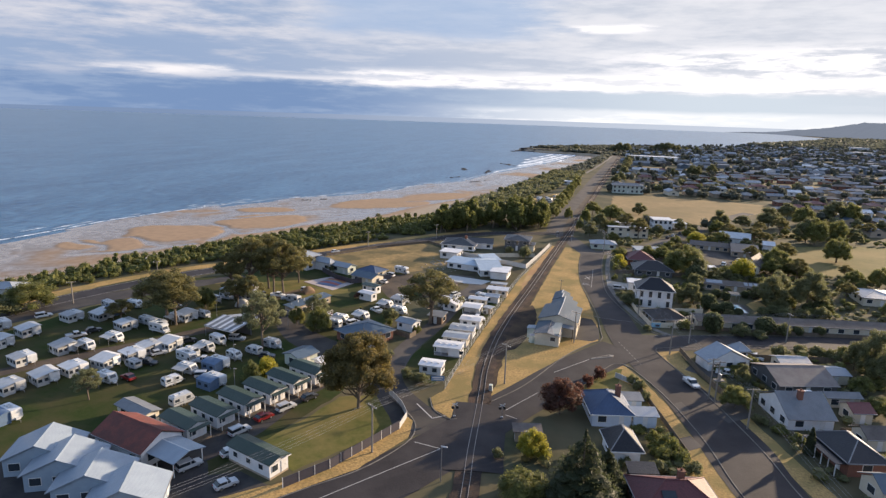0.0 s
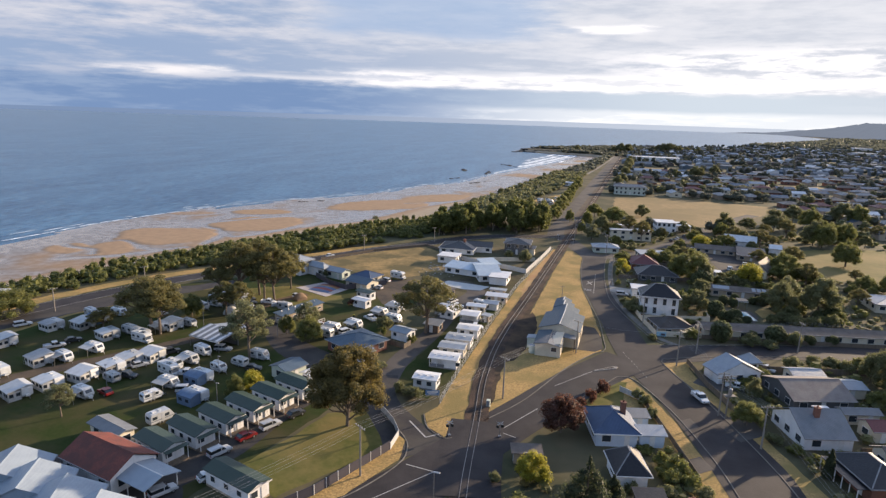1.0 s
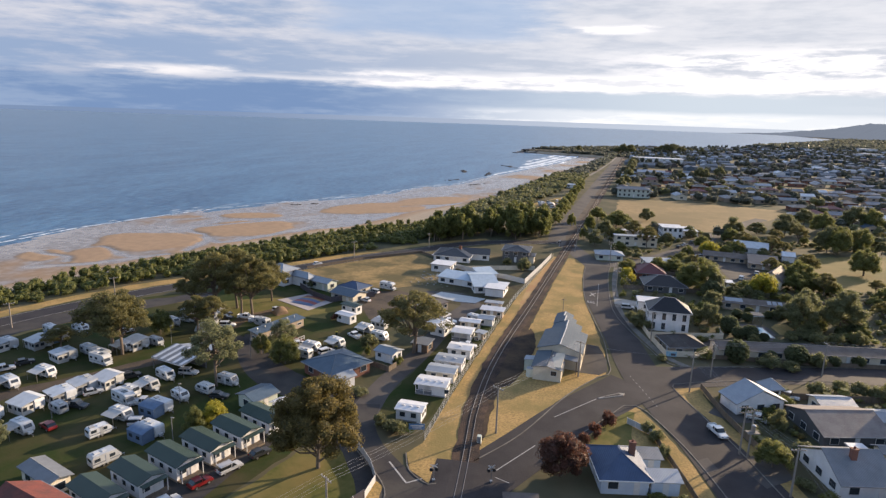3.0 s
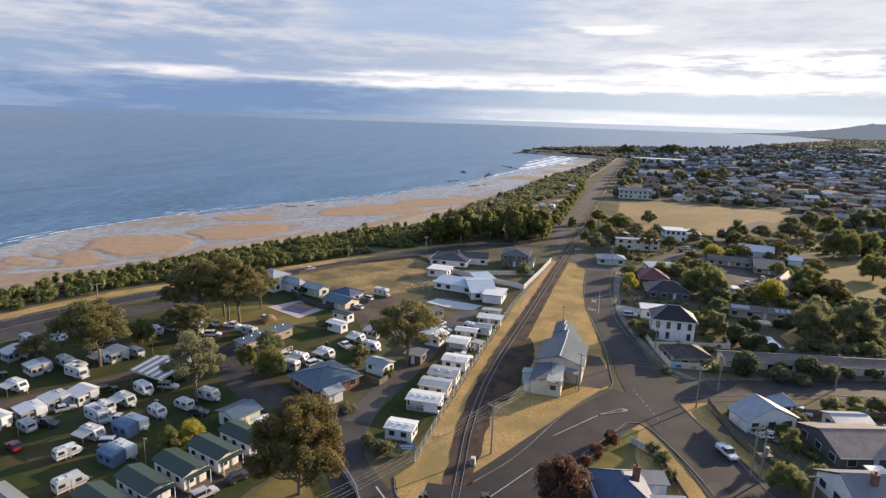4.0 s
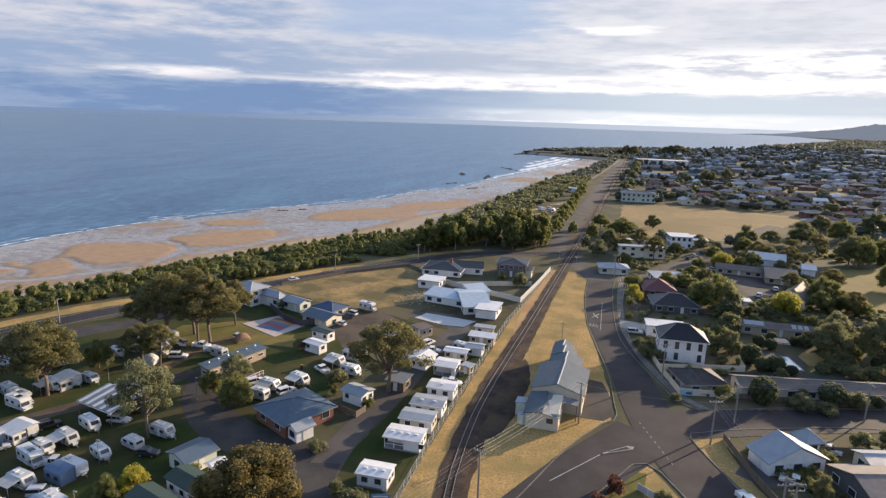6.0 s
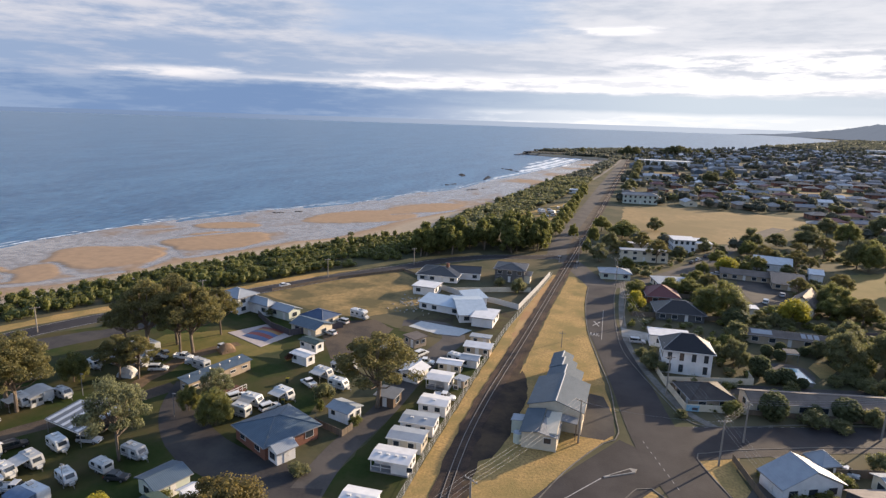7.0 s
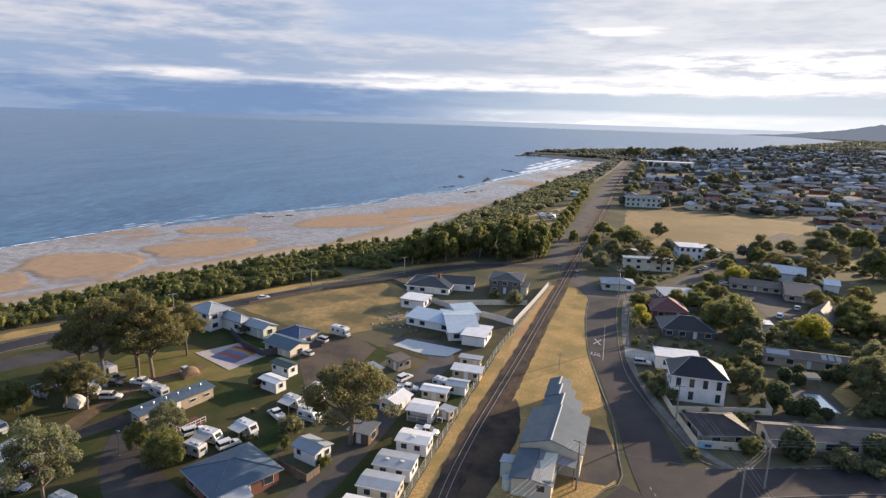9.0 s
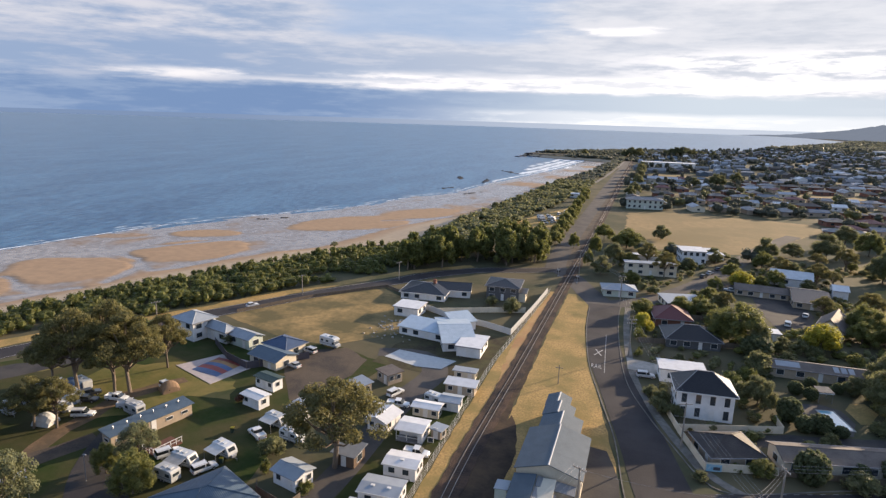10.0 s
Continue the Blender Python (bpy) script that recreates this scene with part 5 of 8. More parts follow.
def put(kind, x, y, heading, *args):
    # the first of a kind is built where it stands, the next ones copy it
    key = (kind, *args)
    k = {"car": 0.90, "caravan": 0.87, "motorhome": 0.85}[kind]
    if key in protos:
        return copy_thing(protos[key], pose(x, y, 0, 0, 0, heading))
    make = {"car": car_proto, "caravan": caravan_proto, "motorhome": motorhome_proto}[kind]
    protos[key] = make(x, y, heading, *args)
    protos[key].matrix_basis = pose(x, y, 0, 0, 0, heading) @ Matrix.Scale(k, 4)
    return protos[key]


# ---- plants ----
def leaf_mesh(name, mat, blobs, per, size, seed, core=0.66):
    rs = np.random.RandomState(seed)
    V, Fc = [], []
    for cx, cy, cz, rx, ry, rz in blobs:
        d = rs.normal(size=(per, 3))
        d /= np.linalg.norm(d, axis=1)[:, None]
        r = 0.62 + 0.46 * rs.random_sample((per, 1)) ** 0.7
        c = d * r * np.array([rx, ry, rz]) + np.array([cx, cy, cz])
        u = rs.normal(size=(per, 3))
        u -= 0.6 * (u * d).sum(1)[:, None] * d
        u /= np.linalg.norm(u, axis=1)[:, None]
        w = np.cross(d + 0.5 * rs.normal(size=(per, 3)), u)
        w /= np.linalg.norm(w, axis=1)[:, None] + 1e-6
        s = size * (0.55 + 0.9 * rs.random_sample((per, 1)))
        k = len(V)
        quad = np.stack([c - u * s, c - w * s * 0.7, c + u * s, c + w * s * 0.7], 1).reshape(-1, 3)
        V.extend(map(tuple, quad))
        Fc.extend((k + 4 * i, k + 4 * i + 1, k + 4 * i + 2, k + 4 * i + 3) for i in range(per))
        if core:
            k = len(V)
            n = 6
            for j, (zz, rr) in enumerate(((-0.8, 0.5), (0.0, 1.0), (0.75, 0.6))):
                for i in range(n):
                    q = core * (0.85 + 0.3 * rs.random_sample())
                    an = 2 * math.pi * (i + 0.5 * j) / n
                    V.append((cx + rx * q * rr * math.cos(an), cy + ry * q * rr * math.sin(an), cz + rz * core * zz))
            for j in range(2):
                for i in range(n):
                    Fc.append((k + j * n + i, k + j * n + (i + 1) % n, k + (j + 1) * n + (i + 1) % n, k + (j + 1) * n + i))
            Fc.append(tuple(k + 2 * n + i for i in range(n)))
            Fc.append(tuple(k + n - 1 - i for i in range(n)))
    return raw_mesh(name, V, Fc, mat)


def trunk_mesh(h, r, limbs, seed, fork=0.25):
    rnd = random.Random(seed)
    bm = bmesh.new()
    tube(bm, (0, 0, -0.3), (0.05 * h * rnd.uniform(-1, 1), 0.05 * h * rnd.uniform(-1, 1), h * 0.55), r, r * 0.6, 8)
    for (x, y, z) in limbs:
        f = rnd.uniform(fork, fork + 0.25)
        p0 = Vector((0, 0, h * f))
        mid = p0.lerp(Vector((x, y, z)), 0.5) + Vector((0, 0, -0.05 * h))
        tube(bm, p0, mid, r * 0.5, r * 0.32, 6)
        tube(bm, mid, (x, y, z), r * 0.32, r * 0.12, 6)
    return mesh_of("trunk", bm, BARK)


def crown_blobs(h, spread, n, seed, low=0.45, flat=0.6, size=0.30):
    rnd = random.Random(seed)
    out = []
    for i in range(n):
        an = i * 2.4 + rnd.uniform(-0.5, 0.5)
        f = math.sqrt((i + 0.4) / n)
        rr = spread * f * rnd.uniform(0.75, 1.0)
        z = h * (low + (0.9 - low) * (1 - 0.62 * f * f) * (1.0 - 0.75 * rnd.random() ** 1.6))
        s = spread * size * rnd.uniform(0.75, 1.35)
        out.append((rr * math.cos(an), rr * math.sin(an), z, s, s, s * flat))
    return out


TREES = {
    "big_gum": ("spreading gum tree with olive-brown leaves and a forked trunk", "tree", LEAF_GUM, 12.0, 5.4, 88, 0.27, 520, 0.10, 0.90, 0.185),
    "gum": ("open-crowned gum tree with pale limbs", "tree", LEAF_OLIVE, 9.5, 4.2, 52, 0.34, 260, 0.10, 0.7, 0.165),
    "gum_dark": ("tall gum tree with dull green leaves", "tree", LEAF_EUC, 11.0, 4.4, 60, 0.36, 280, 0.105, 0.62, 0.185),
    "broad": ("broad leafy green garden tree", "tree", LEAF_GREEN, 8.0, 4.0, 44, 0.12, 300, 0.11, 0.9, 0.25),
    "dark": ("dense dark green garden tree", "tree", LEAF_DARK, 8.5, 3.8, 42, 0.10, 300, 0.11, 0.95, 0.26),
    "shrub": ("rounded green garden shrub", "shrub", LEAF_SCRUB, 2.6, 1.5, 12, 0.12, 90, 0.13, 0.9, 0.42),
    "dark_shrub": ("rounded dark green garden shrub", "shrub", LEAF_DARK, 3.2, 1.8, 14, 0.10, 110, 0.15, 0.95, 0.42),
    "yellow": ("bright yellow-leaved garden shrub", "shrub", LEAF_YELLOW, 4.2, 2.4, 26, 0.10, 240, 0.10, 0.95, 0.32),
    "red": ("dark red-leaved tree with a round crown", "tree", LEAF_RED, 6.2, 3.4, 40, 0.14, 280, 0.11, 0.95, 0.25),
    "red_shrub": ("dark red-leaved garden shrub", "shrub", LEAF_RED, 2.6, 1.5, 10, 0.1, 90, 0.14, 0.9, 0.45),
    "pine_grove": ("tall dark pine-like tree of the coastal grove", "tree", LEAF_SCRUB, 12.0, 3.6, 30, 0.10, 110, 0.32, 1.3, 0.28),
}


def plant_proto(x, y, kind, seed):
    label, cat, leaf, h, spread, n, low, per, size, flat, bs = TREES[kind]
    ob = thing(cat, x, y, 0, label, cat, "trees and shrubs" if cat == "tree" else "shrubs")
    bl = crown_blobs(h, spread, n, seed, low, flat, bs)
    airy = kind in ("gum", "gum_dark")
    part("trunk", trunk_mesh(h, 0.022 * h if h > 4 else 0.06, [b[:3] for b in bl[2::max(1, n // (20 if airy or kind == "big_gum" else 9))]], seed, 0.05 if kind == "big_gum" else 0.25), None, ob)
    part("crown", leaf_mesh("crown", leaf, bl, per, size, seed, 0.32 if airy else 0.66), None, ob)
    return ob


def ball_proto(x, y, seed):
    # one shrub clipped to a ball, with small tufts standing out of it
    ob = thing("shrub", x, y, 0, "dense grey-green shrub clipped to a rounded ball", "shrub", "clipped shrubs")
    r = random.Random(seed)
    bl = [(0, 0, 0.98, 0.90, 0.90, 0.96)]
    for i in range(70):
        cz = 1 - 2 * (i + 0.5) / 70
        an, k = i * 2.39996, math.sqrt(1 - cz * cz)
        q = 0.20 * r.uniform(0.7, 1.3)
        bl.append((0.84 * k * math.cos(an), 0.84 * k * math.sin(an), 1.0 + 0.86 * cz, q, q, q))
    part("trunk", tube(bmesh.new(), (0, 0, -0.2), (0, 0, 0.9), 0.09, 0.06, 7), BARK, ob)
    part("crown", leaf_mesh("crown", LEAF_CLIPPED, bl, 70, 0.05, seed, 0.9), None, ob)
    return ob


prnd = random.Random(21)


def plant(kind, x, y, s=1.0, tall=1.0, variants=2):
    v = prnd.randrange(variants)
    key = ("plant", kind, v)
    m = pose(x, y, 0, 0, 0, prnd.uniform(0, 360)) @ Matrix.Diagonal((s, s, s * tall, 1))
    if key in protos:
        return copy_thing(protos[key], m @ Matrix.Diagonal([1 / c for c in protos[key].scale] + [1]))
    ob = ball_proto(x, y, 31 + v) if kind == "ball" else plant_proto(x, y, kind, 100 + v * 17 + len(kind) * 3)
    ob.matrix_basis = m
    protos[key] = ob
    return ob


def conifer(x, y, h, r, label="tall dark conifer with drooping tiers of branches"):
    rnd = random.Random(int(x * 7 + y))
    ob = thing("conifer", x, y, 0, label, "tree", "trees and shrubs")
    part("trunk", tube(bmesh.new(), (0, 0, -0.3), (0, 0, h * 0.95), 0.03 * h, 0.03, 8), BARK, ob)
    bl = []
    k = 13
    for i in range(k):
        f = i / (k - 1)
        rr = r * (1 - f) ** 0.85
        m = max(1, int(7 * (1 - f)) + 1)
        for j in range(m):
            an = 2 * math.pi * j / m + i * 0.7
            bl.append((rr * 0.62 * math.cos(an), rr * 0.62 * math.sin(an), h * (0.08 + 0.9 * f) + rnd.uniform(-0.2, 0.2), rr * 0.5 + 0.2, rr * 0.5 + 0.2, h * 0.045 + 0.1))
    part("crown", leaf_mesh("crown", LEAF_CONIFER, bl, 210, 0.13, 9, 0.7), None, ob)
    return ob


# ---- poles, wires, fences ----
def power_pole(x, y, h, heading=0, arms=1, label="weathered timber power pole with a crossarm"):
    ob = thing("power_pole", x, y, heading, label, "power pole", "power poles")
    part("pole", tube(bmesh.new(), (0, 0, -0.3), (0, 0, h), 0.17, 0.12, 8), POLE_WOOD, ob)
    for i in range(arms):
        z = h - 0.35 - 0.9 * i
        arm = part("crossarm", boxes((-1.15, -0.06, z, 1.15, 0.06, z + 0.13)), POLE_WOOD, ob)
        for px in (-1.05, -0.45, 0.45, 1.05):
            part("insulator", shared("insul", lambda: mesh_of("insulator", tube(bmesh.new(), (0, 0, 0), (0, 0, 0.2), 0.05, 0.035, 6), TRIM)), None, arm, at=pose(px, 0, z + 0.13))
    return ob


def wire(a, b, sag=0.5, r=0.010, name="power_line", label="thin overhead power line"):
    a, b = Vector(a), Vector(b)
    bm = bmesh.new()
    n = 8
    pts = [a.lerp(b, i / n) - Vector((0, 0, sag * 4 * (i / n) * (1 - i / n))) for i in range(n + 1)]
    q = (b - a).to_track_quat("Z", "Y")
    solid(bm, [[p + q @ Vector((r * math.cos(k * math.pi / 2), r * math.sin(k * math.pi / 2), 0)) for k in range(4)] for p in pts])
    return tagged(new(name, mesh_of(name, bm, WIRE)), label, "wire", "overhead wires")


WIRE = material("wire", (0.40, 0.40, 0.41), None, 1.0, 0.5)


def fence(pts, h, panel, label, post=TRIM, gap=2.4, mesh_wire=False, z=0.0, name="fence"):
    ob = thing(name, pts[0][0], pts[0][1], 0, label, "fence", "fences")
    o = Vector((*pts[0], 0))
    pw = 0.028 if mesh_wire else 0.05
    k = 0
    for a, b in zip(pts, pts[1:]):
        a, b = Vector((*a, 0)) - o, Vector((*b, 0)) - o
        ln = (b - a).length
        n = max(1, round(ln / gap))
        turn = math.degrees(math.atan2(b.y - a.y, b.x - a.x))
        st = ln / n
        for i in range(n):
            p = a.lerp(b, i / n)
            part("post", shared(("fp", h, post.name), lambda: mesh_of("post", boxes((-pw, -pw, -0.05, pw, pw, h + 0.06)), post)), None, ob, at=pose(p.x, p.y, z, 0, 0, turn))
            if mesh_wire:
                rows = [(0.05, -0.012, zz, st - 0.05, 0.012, zz + 0.035) for zz in (0.1, h * 0.35, h * 0.65, h - 0.03)]
                part("rail", shared(("fw", h, round(st, 2)), lambda: mesh_of("rail", boxes(*rows), FENCE_PALE)), None, ob, at=pose(p.x, p.y, z, 0, 0, turn))
            else:
                part("panel", shared(("fl", h, round(st, 2), panel.name), lambda: mesh_of("panel", boxes((0.05, -0.02, 0.05, st - 0.05, 0.02, h), (0.05, -0.035, h - 0.08, st - 0.05, 0.035, h + 0.02)), panel)), None, ob, at=pose(p.x, p.y, z, 0, 0, turn))
    return ob

# ---- caravan park: green-roofed cabins ----
cab = cabin_proto(-70.1, 76.3, -15, 7.4, 3.7, 2.6, 0.66, ROOF_GREEN, WALL_WHITE, "white park cabin with a dark green gable roof", "green-roofed cabins")
for cx, cy in ((-68.4, 81.7), (-66.7, 87.1), (-64.9, 92.4), (-63.2, 97.8), (-61.5, 103.2)):
    copy_thing(cab, pose(cx, cy, 0, 0, 0, -15))
cabin_proto(-52.6, 72.6, -15, 9.5, 3.7, 2.6, 0.66, ROOF_GREEN, WALL_WHITE, "long white park cabin with a dark green roof", "green-roofed cabins", deck=False)

# ---- white cabins along the railway fence ----
park_cabin(-38.4, 115.9, 4, 4.8, 3.5, ROOF_WHITE, "white box cabin with two front windows", vents=3)
park_cabin(-38.2, 127.5, 4, 6.2, 4.2, ROOF_WHITE, "white box cabin with a shaded porch", porch=3.4, vents=4)
park_cabin(-38.4, 134.2, 4, 5.9, 3.9, ROOF_PALE, "cream box cabin with a ribbed pale roof", wall=WALL_CREAM)
park_cabin(-38.5, 140.2, 4, 6.0, 4.2, ROOF_PALE, "white box cabin with a pale blue roof", vents=2)
park_cabin(-38.3, 147.8, 3, 5.3, 3.9, ROOF_WHITE, "white box cabin with an overhanging roof", vents=1)
park_cabin(-40.9, 158.6, 2, 4.8, 4.6, ROOF_WHITE, "open-fronted white cabin with a broad ribbed roof", porch=4.0)
house(-47.2, 160.2, 80, 5.0, 3.9, 2.1, "gable", WALL_WHITE, ROOF_WHITE, "small white gabled park cabin", rise=0.8, name="cabin", category="cabin", group="white cabins", gap=1.7, win=(0.9, 0.85), trim=False)
house(-36.7, 160.3, -13, 2.0, 2.0, 1.72, "flat", WALL_TAN, ROOF_PALE, "small grey storage annexe beside a cabin", rise=0.1, name="cabin", category="cabin", group="white cabins", gap=1.7, win=(0.9, 0.85), trim=False)
house(-41.4, 167.2, 2, 5.1, 2.5, 1.87, "gable", WALL_CREAM, ROOF_WHITE, "low white cabin with a patched roof", rise=0.3, name="cabin", category="cabin", group="white cabins", gap=1.7, win=(0.9, 0.85), trim=False)
house(-38.0, 171.5, 2, 3.7, 3.1, 1.87, "gable", WALL_WHITE, ROOF_PALE, "white cabin with a pale blue metal roof", rise=0.4, name="cabin", category="cabin", group="white cabins", gap=1.7, win=(0.9, 0.85), trim=False)
house(-38.2, 178.9, 2, 6.1, 2.6, 1.95, "skillion", WALL_TAN, ROOF_WHITE, "cabin with a broad white roof", rise=0.3, name="cabin", category="cabin", group="white cabins", gap=1.7, win=(0.9, 0.85), trim=False)
house(-39.4, 185.8, 2, 4.7, 2.0, 1.8, "flat", WALL_CREAM, ROOF_PALE, "low cabin behind the fence", rise=0.1, name="cabin", category="cabin", group="white cabins", gap=1.7, win=(0.9, 0.85), trim=False)
house(-53.0, 139.2, -14, 4.8, 3.6, 2.2, "gable", WALL_WHITE, ROOF_PALE, "small white park cabin with a pale roof", rise=0.6, name="cabin", category="cabin", group="white cabins", gap=1.7, win=(0.9, 0.85), trim=False)
house(-47.8, 147.6, -3, 3.8, 3.6, 2.1, "skillion", material("brown_boards", (0.13, 0.085, 0.058), (0.09, 0.060, 0.043), 3.0, 0.85, 0.3, stretch=(6, 6, 0.3)), ROOF_GREY, "low brown timber shed with a flat roof", rise=0.3, name="garden_shed", category="shed", trim=False)
fence([(-57.4, 136.2), (-56.6, 134.8), (-50.2, 132.8), (-49.6, 135.8)], 1.3, TIMBER, "dark timber screen beside a small white cabin", TIMBER, 1.6)
house(-73.5, 158.3, -14, 4.6, 2.6, 2.17, "gable", WALL_WHITE, ROOF_WHITE, "white park cabin with a low pale roof", rise=0.25, name="cabin", category="cabin", group="white cabins", gap=1.7, win=(0.9, 0.85), trim=False)
house(-75.7, 165.8, -14, 5.1, 2.6, 2.26, "gable", WALL_WHITE, ROOF_GREEN, "white park cabin with a green roof", rise=0.3, name="cabin", category="cabin", group="white cabins", gap=1.7, win=(0.9, 0.85), trim=False)
house(-57.6, 170.4, -30, 3.7, 4.0, 2.17, "skillion", WALL_TAN, ROOF_PALE, "olive-brown garden shed with a pale roof", rise=0.3, name="cabin", category="cabin", group="white cabins", gap=1.7, win=(0.9, 0.85), trim=False)
house(-54.1, 178.3, -30, 3.9, 3.7, 2.26, "flat", WALL_TAN, ROOF_BROWN, "brown brick store with a flat roof", rise=0.1, name="cabin", category="cabin", group="white cabins", gap=1.7, win=(0.9, 0.85), trim=False)


# ---- other park buildings ----
house(-60.3, 128.3, 65, 10.2, 9.4, 2.44, "hip", WALL_BRICK, ROOF_SLATE, "brick park office with a slate-blue metal roof", rise=1.7, name="park_building", category="building")
house(-56.0, 123.2, 65, 3.4, 2.6, 2.2, "gable", WALL_WHITE, ROOF_PALE, "small white entrance porch of the park office", rise=0.8, name="park_building", category="building")
house(-67.3, 109.9, 72, 5.3, 4.7, 2.26, "gable", WALL_GREENISH, ROOF_SLATE, "grey-green shed with a slate-blue roof", rise=0.8, name="park_building", category="building")
house(-61.7, 108.7, 72, 2.0, 2.0, 2, "gable", WALL_WHITE, ROOF_WHITE, "small white shed beside the cabins", rise=0.6, name="park_building", category="building")
amenities = house(-85.2, 143.7, 75, 14.9, 2.8, 2.26, "skillion", WALL_TAN, ROOF_SLATE, "long low amenities block with a blue-grey roof", rise=0.4, gap=2.6, win=(1.2, 0.5), name="park_building", category="building")
camp = carport(-92.4, 117.6, -9, 9.6, 6.2, 2.7, ROOF_GREY, "open camp shelter with striped metal roof sheets", 0.9, "shelter", "shelter")
for i in range(5):
    x0 = -4.3 + 1.95 * i
    part("roof_sheet", solid(bmesh.new(), [[(x, -3.1, 2.825), (x, 3.1, 3.725), (x, 3.1, 3.745), (x, -3.1, 2.845)] for x in (x0, x0 + 0.8)]), ROOF_WHITE, camp, "pale translucent roof sheet")
part("back_wall", boxes((-4.7, 2.95, -0.05, 4.7, 3.05, 3.4)), WALL_DARK, camp, "dark back wall of the shelter")
shade = thing("carport", -65.6, 68.4, -11, "open double carport with a pale blue-grey gable roof", "carport")
part("roof", gable_roof(8.4, 5.4, 2.5, 0.85, 0.3, 0.25, 0.1), ROOF_VILLA, shade)
part("ridge_cap", solid(bmesh.new(), [[(q, -0.2, 3.38), (q, 0, 3.5), (q, 0.2, 3.38)] for q in (-4.46, 4.46)]), TRIM, shade)
for px in (-3.9, 0.0, 3.9):
    for py in (-2.6, 2.6):
        part("post", boxes((px - 0.06, py - 0.06, -0.05, px + 0.06, py + 0.06, 2.52)), TRIM, shade)
for py in (-2.6, 2.6):
    part("beam", boxes((-4.1, py - 0.07, 2.3, 4.1, py + 0.07, 2.5)), TRIM, shade)
house(-83.3, 61.5, 120, 6.6, 9.2, 2.6, "gable", WALL_VILLA, ROOF_VILLA, "pale blue villa with a broad blue-grey steel roof", rise=2.25, gap=2.8, name="villa", category="villa", group="blue villas")
house(-77.1, 59.9, 120, 6.6, 9.2, 2.6, "gable", WALL_VILLA, ROOF_VILLA, "pale blue villa with a broad blue-grey steel roof", rise=2.25, gap=2.8, name="villa", category="villa", group="blue villas")
house(-70.2, 58.5, 120, 6.6, 9.2, 2.6, "gable", WALL_VILLA, ROOF_VILLA, "pale blue villa with a broad blue-grey steel roof", rise=2.25, gap=2.8, name="villa", category="villa", group="blue villas")
house(-63.0, 57.4, 120, 6.6, 9.2, 2.6, "gable", WALL_VILLA, ROOF_VILLA, "pale blue villa with a broad blue-grey steel roof", rise=2.25, gap=2.8, name="villa", category="villa", group="blue villas")
house(-73.2, 69.6, -10, 11.5, 7.4, 2.8, "gable", WALL_WHITE, ROOF_RED, "white house with a red tiled gable roof", rise=2.2)
house(-81.1, 77.5, -14, 8, 3.0, 2.1, "gable", WALL_CREAM, ROOF_GREY, "long cream park cabin with a grey roof", rise=0.5, name="cabin", category="cabin", trim=False)

# ---- seafront houses and the white clinic ----
house(-110.1, 184.1, -15, 7.9, 6.4, 4.6, "hip", WALL_WHITE, ROOF_PALE, "tall white seafront house with a pale hipped roof", rise=1.6, storeys=2)
house(-103.7, 184.4, -15, 10.5, 2.6, 2.96, "hip", WALL_WHITE, ROOF_PALE, "white house wing with a pale hipped roof", rise=1.5)
house(-94.7, 183.7, -15, 7.5, 4.1, 2.44, "gable", WALL_GREENISH, ROOF_PALE, "low house with a pale metal roof", rise=1)
house(-83.7, 183.8, -15, 7.4, 6.1, 2, "hip", WALL_CREAM, ROOF_BLUE, "house with a dark blue hipped roof", rise=1.4)
house(-82.4, 177.0, -15, 8.7, 5.9, 1.91, "gable", WALL_CREAM, ROOF_SLATE, "low house with a slate-grey roof", rise=1.1)
house(-67.0, 222.1, 0, 7.2, 6.7, 2.61, "flat", WALL_WHITE, ROOF_WHITE, "white flat-roofed house beside the vacant lot", rise=0.1)
house(-42.3, 201.3, 2, 5.8, 8.4, 2.52, "flat", WALL_WHITE, ROOF_WHITE, "white box wing of the clinic with a flat roof", rise=0.1, name="clinic", category="clinic", group="clinic wings")
house(-56.5, 207.8, -8, 13.1, 6.3, 2.09, "skillion", WALL_WHITE, ROOF_CLINIC, "angled clinic wing with a white steel roof", rise=1, name="clinic", category="clinic", group="clinic wings")
house(-49.1, 208.2, 25, 8.0, 18.5, 2.17, "gable", WALL_WHITE, ROOF_CLINIC, "white clinic with broad angled steel roofs", rise=1.4, name="clinic", category="clinic", group="clinic wings")
house(-50.2, 216.9, 40, 6.3, 6.1, 2.26, "skillion", WALL_WHITE, ROOF_CLINIC, "rear clinic wing with a white steel roof", rise=1, name="clinic", category="clinic", group="clinic wings")
house(-68.9, 241.9, 5, 14.0, 12.7, 2, "hip", WALL_WHITE, ROOF_DARK, "white house with a dark hipped roof", rise=1.8, chimney=(2, 1))
house(-61.4, 246.6, 12, 10.6, 9.1, 2.17, "gable", WALL_WHITE, ROOF_DARK, "white house wing with a dark gable roof", rise=1.5)
house(-45.7, 250.2, 5, 10.1, 10.2, 4.4, "hip", WALL_DARK, ROOF_DARK, "dark two-storey house with a black hipped roof", rise=1.3, storeys=2)
house(-41.0, 248.8, 5, 5.1, 5.5, 2.78, "flat", WALL_CREAM, ROOF_DARK, "pale box wing of the dark house", rise=0.1)

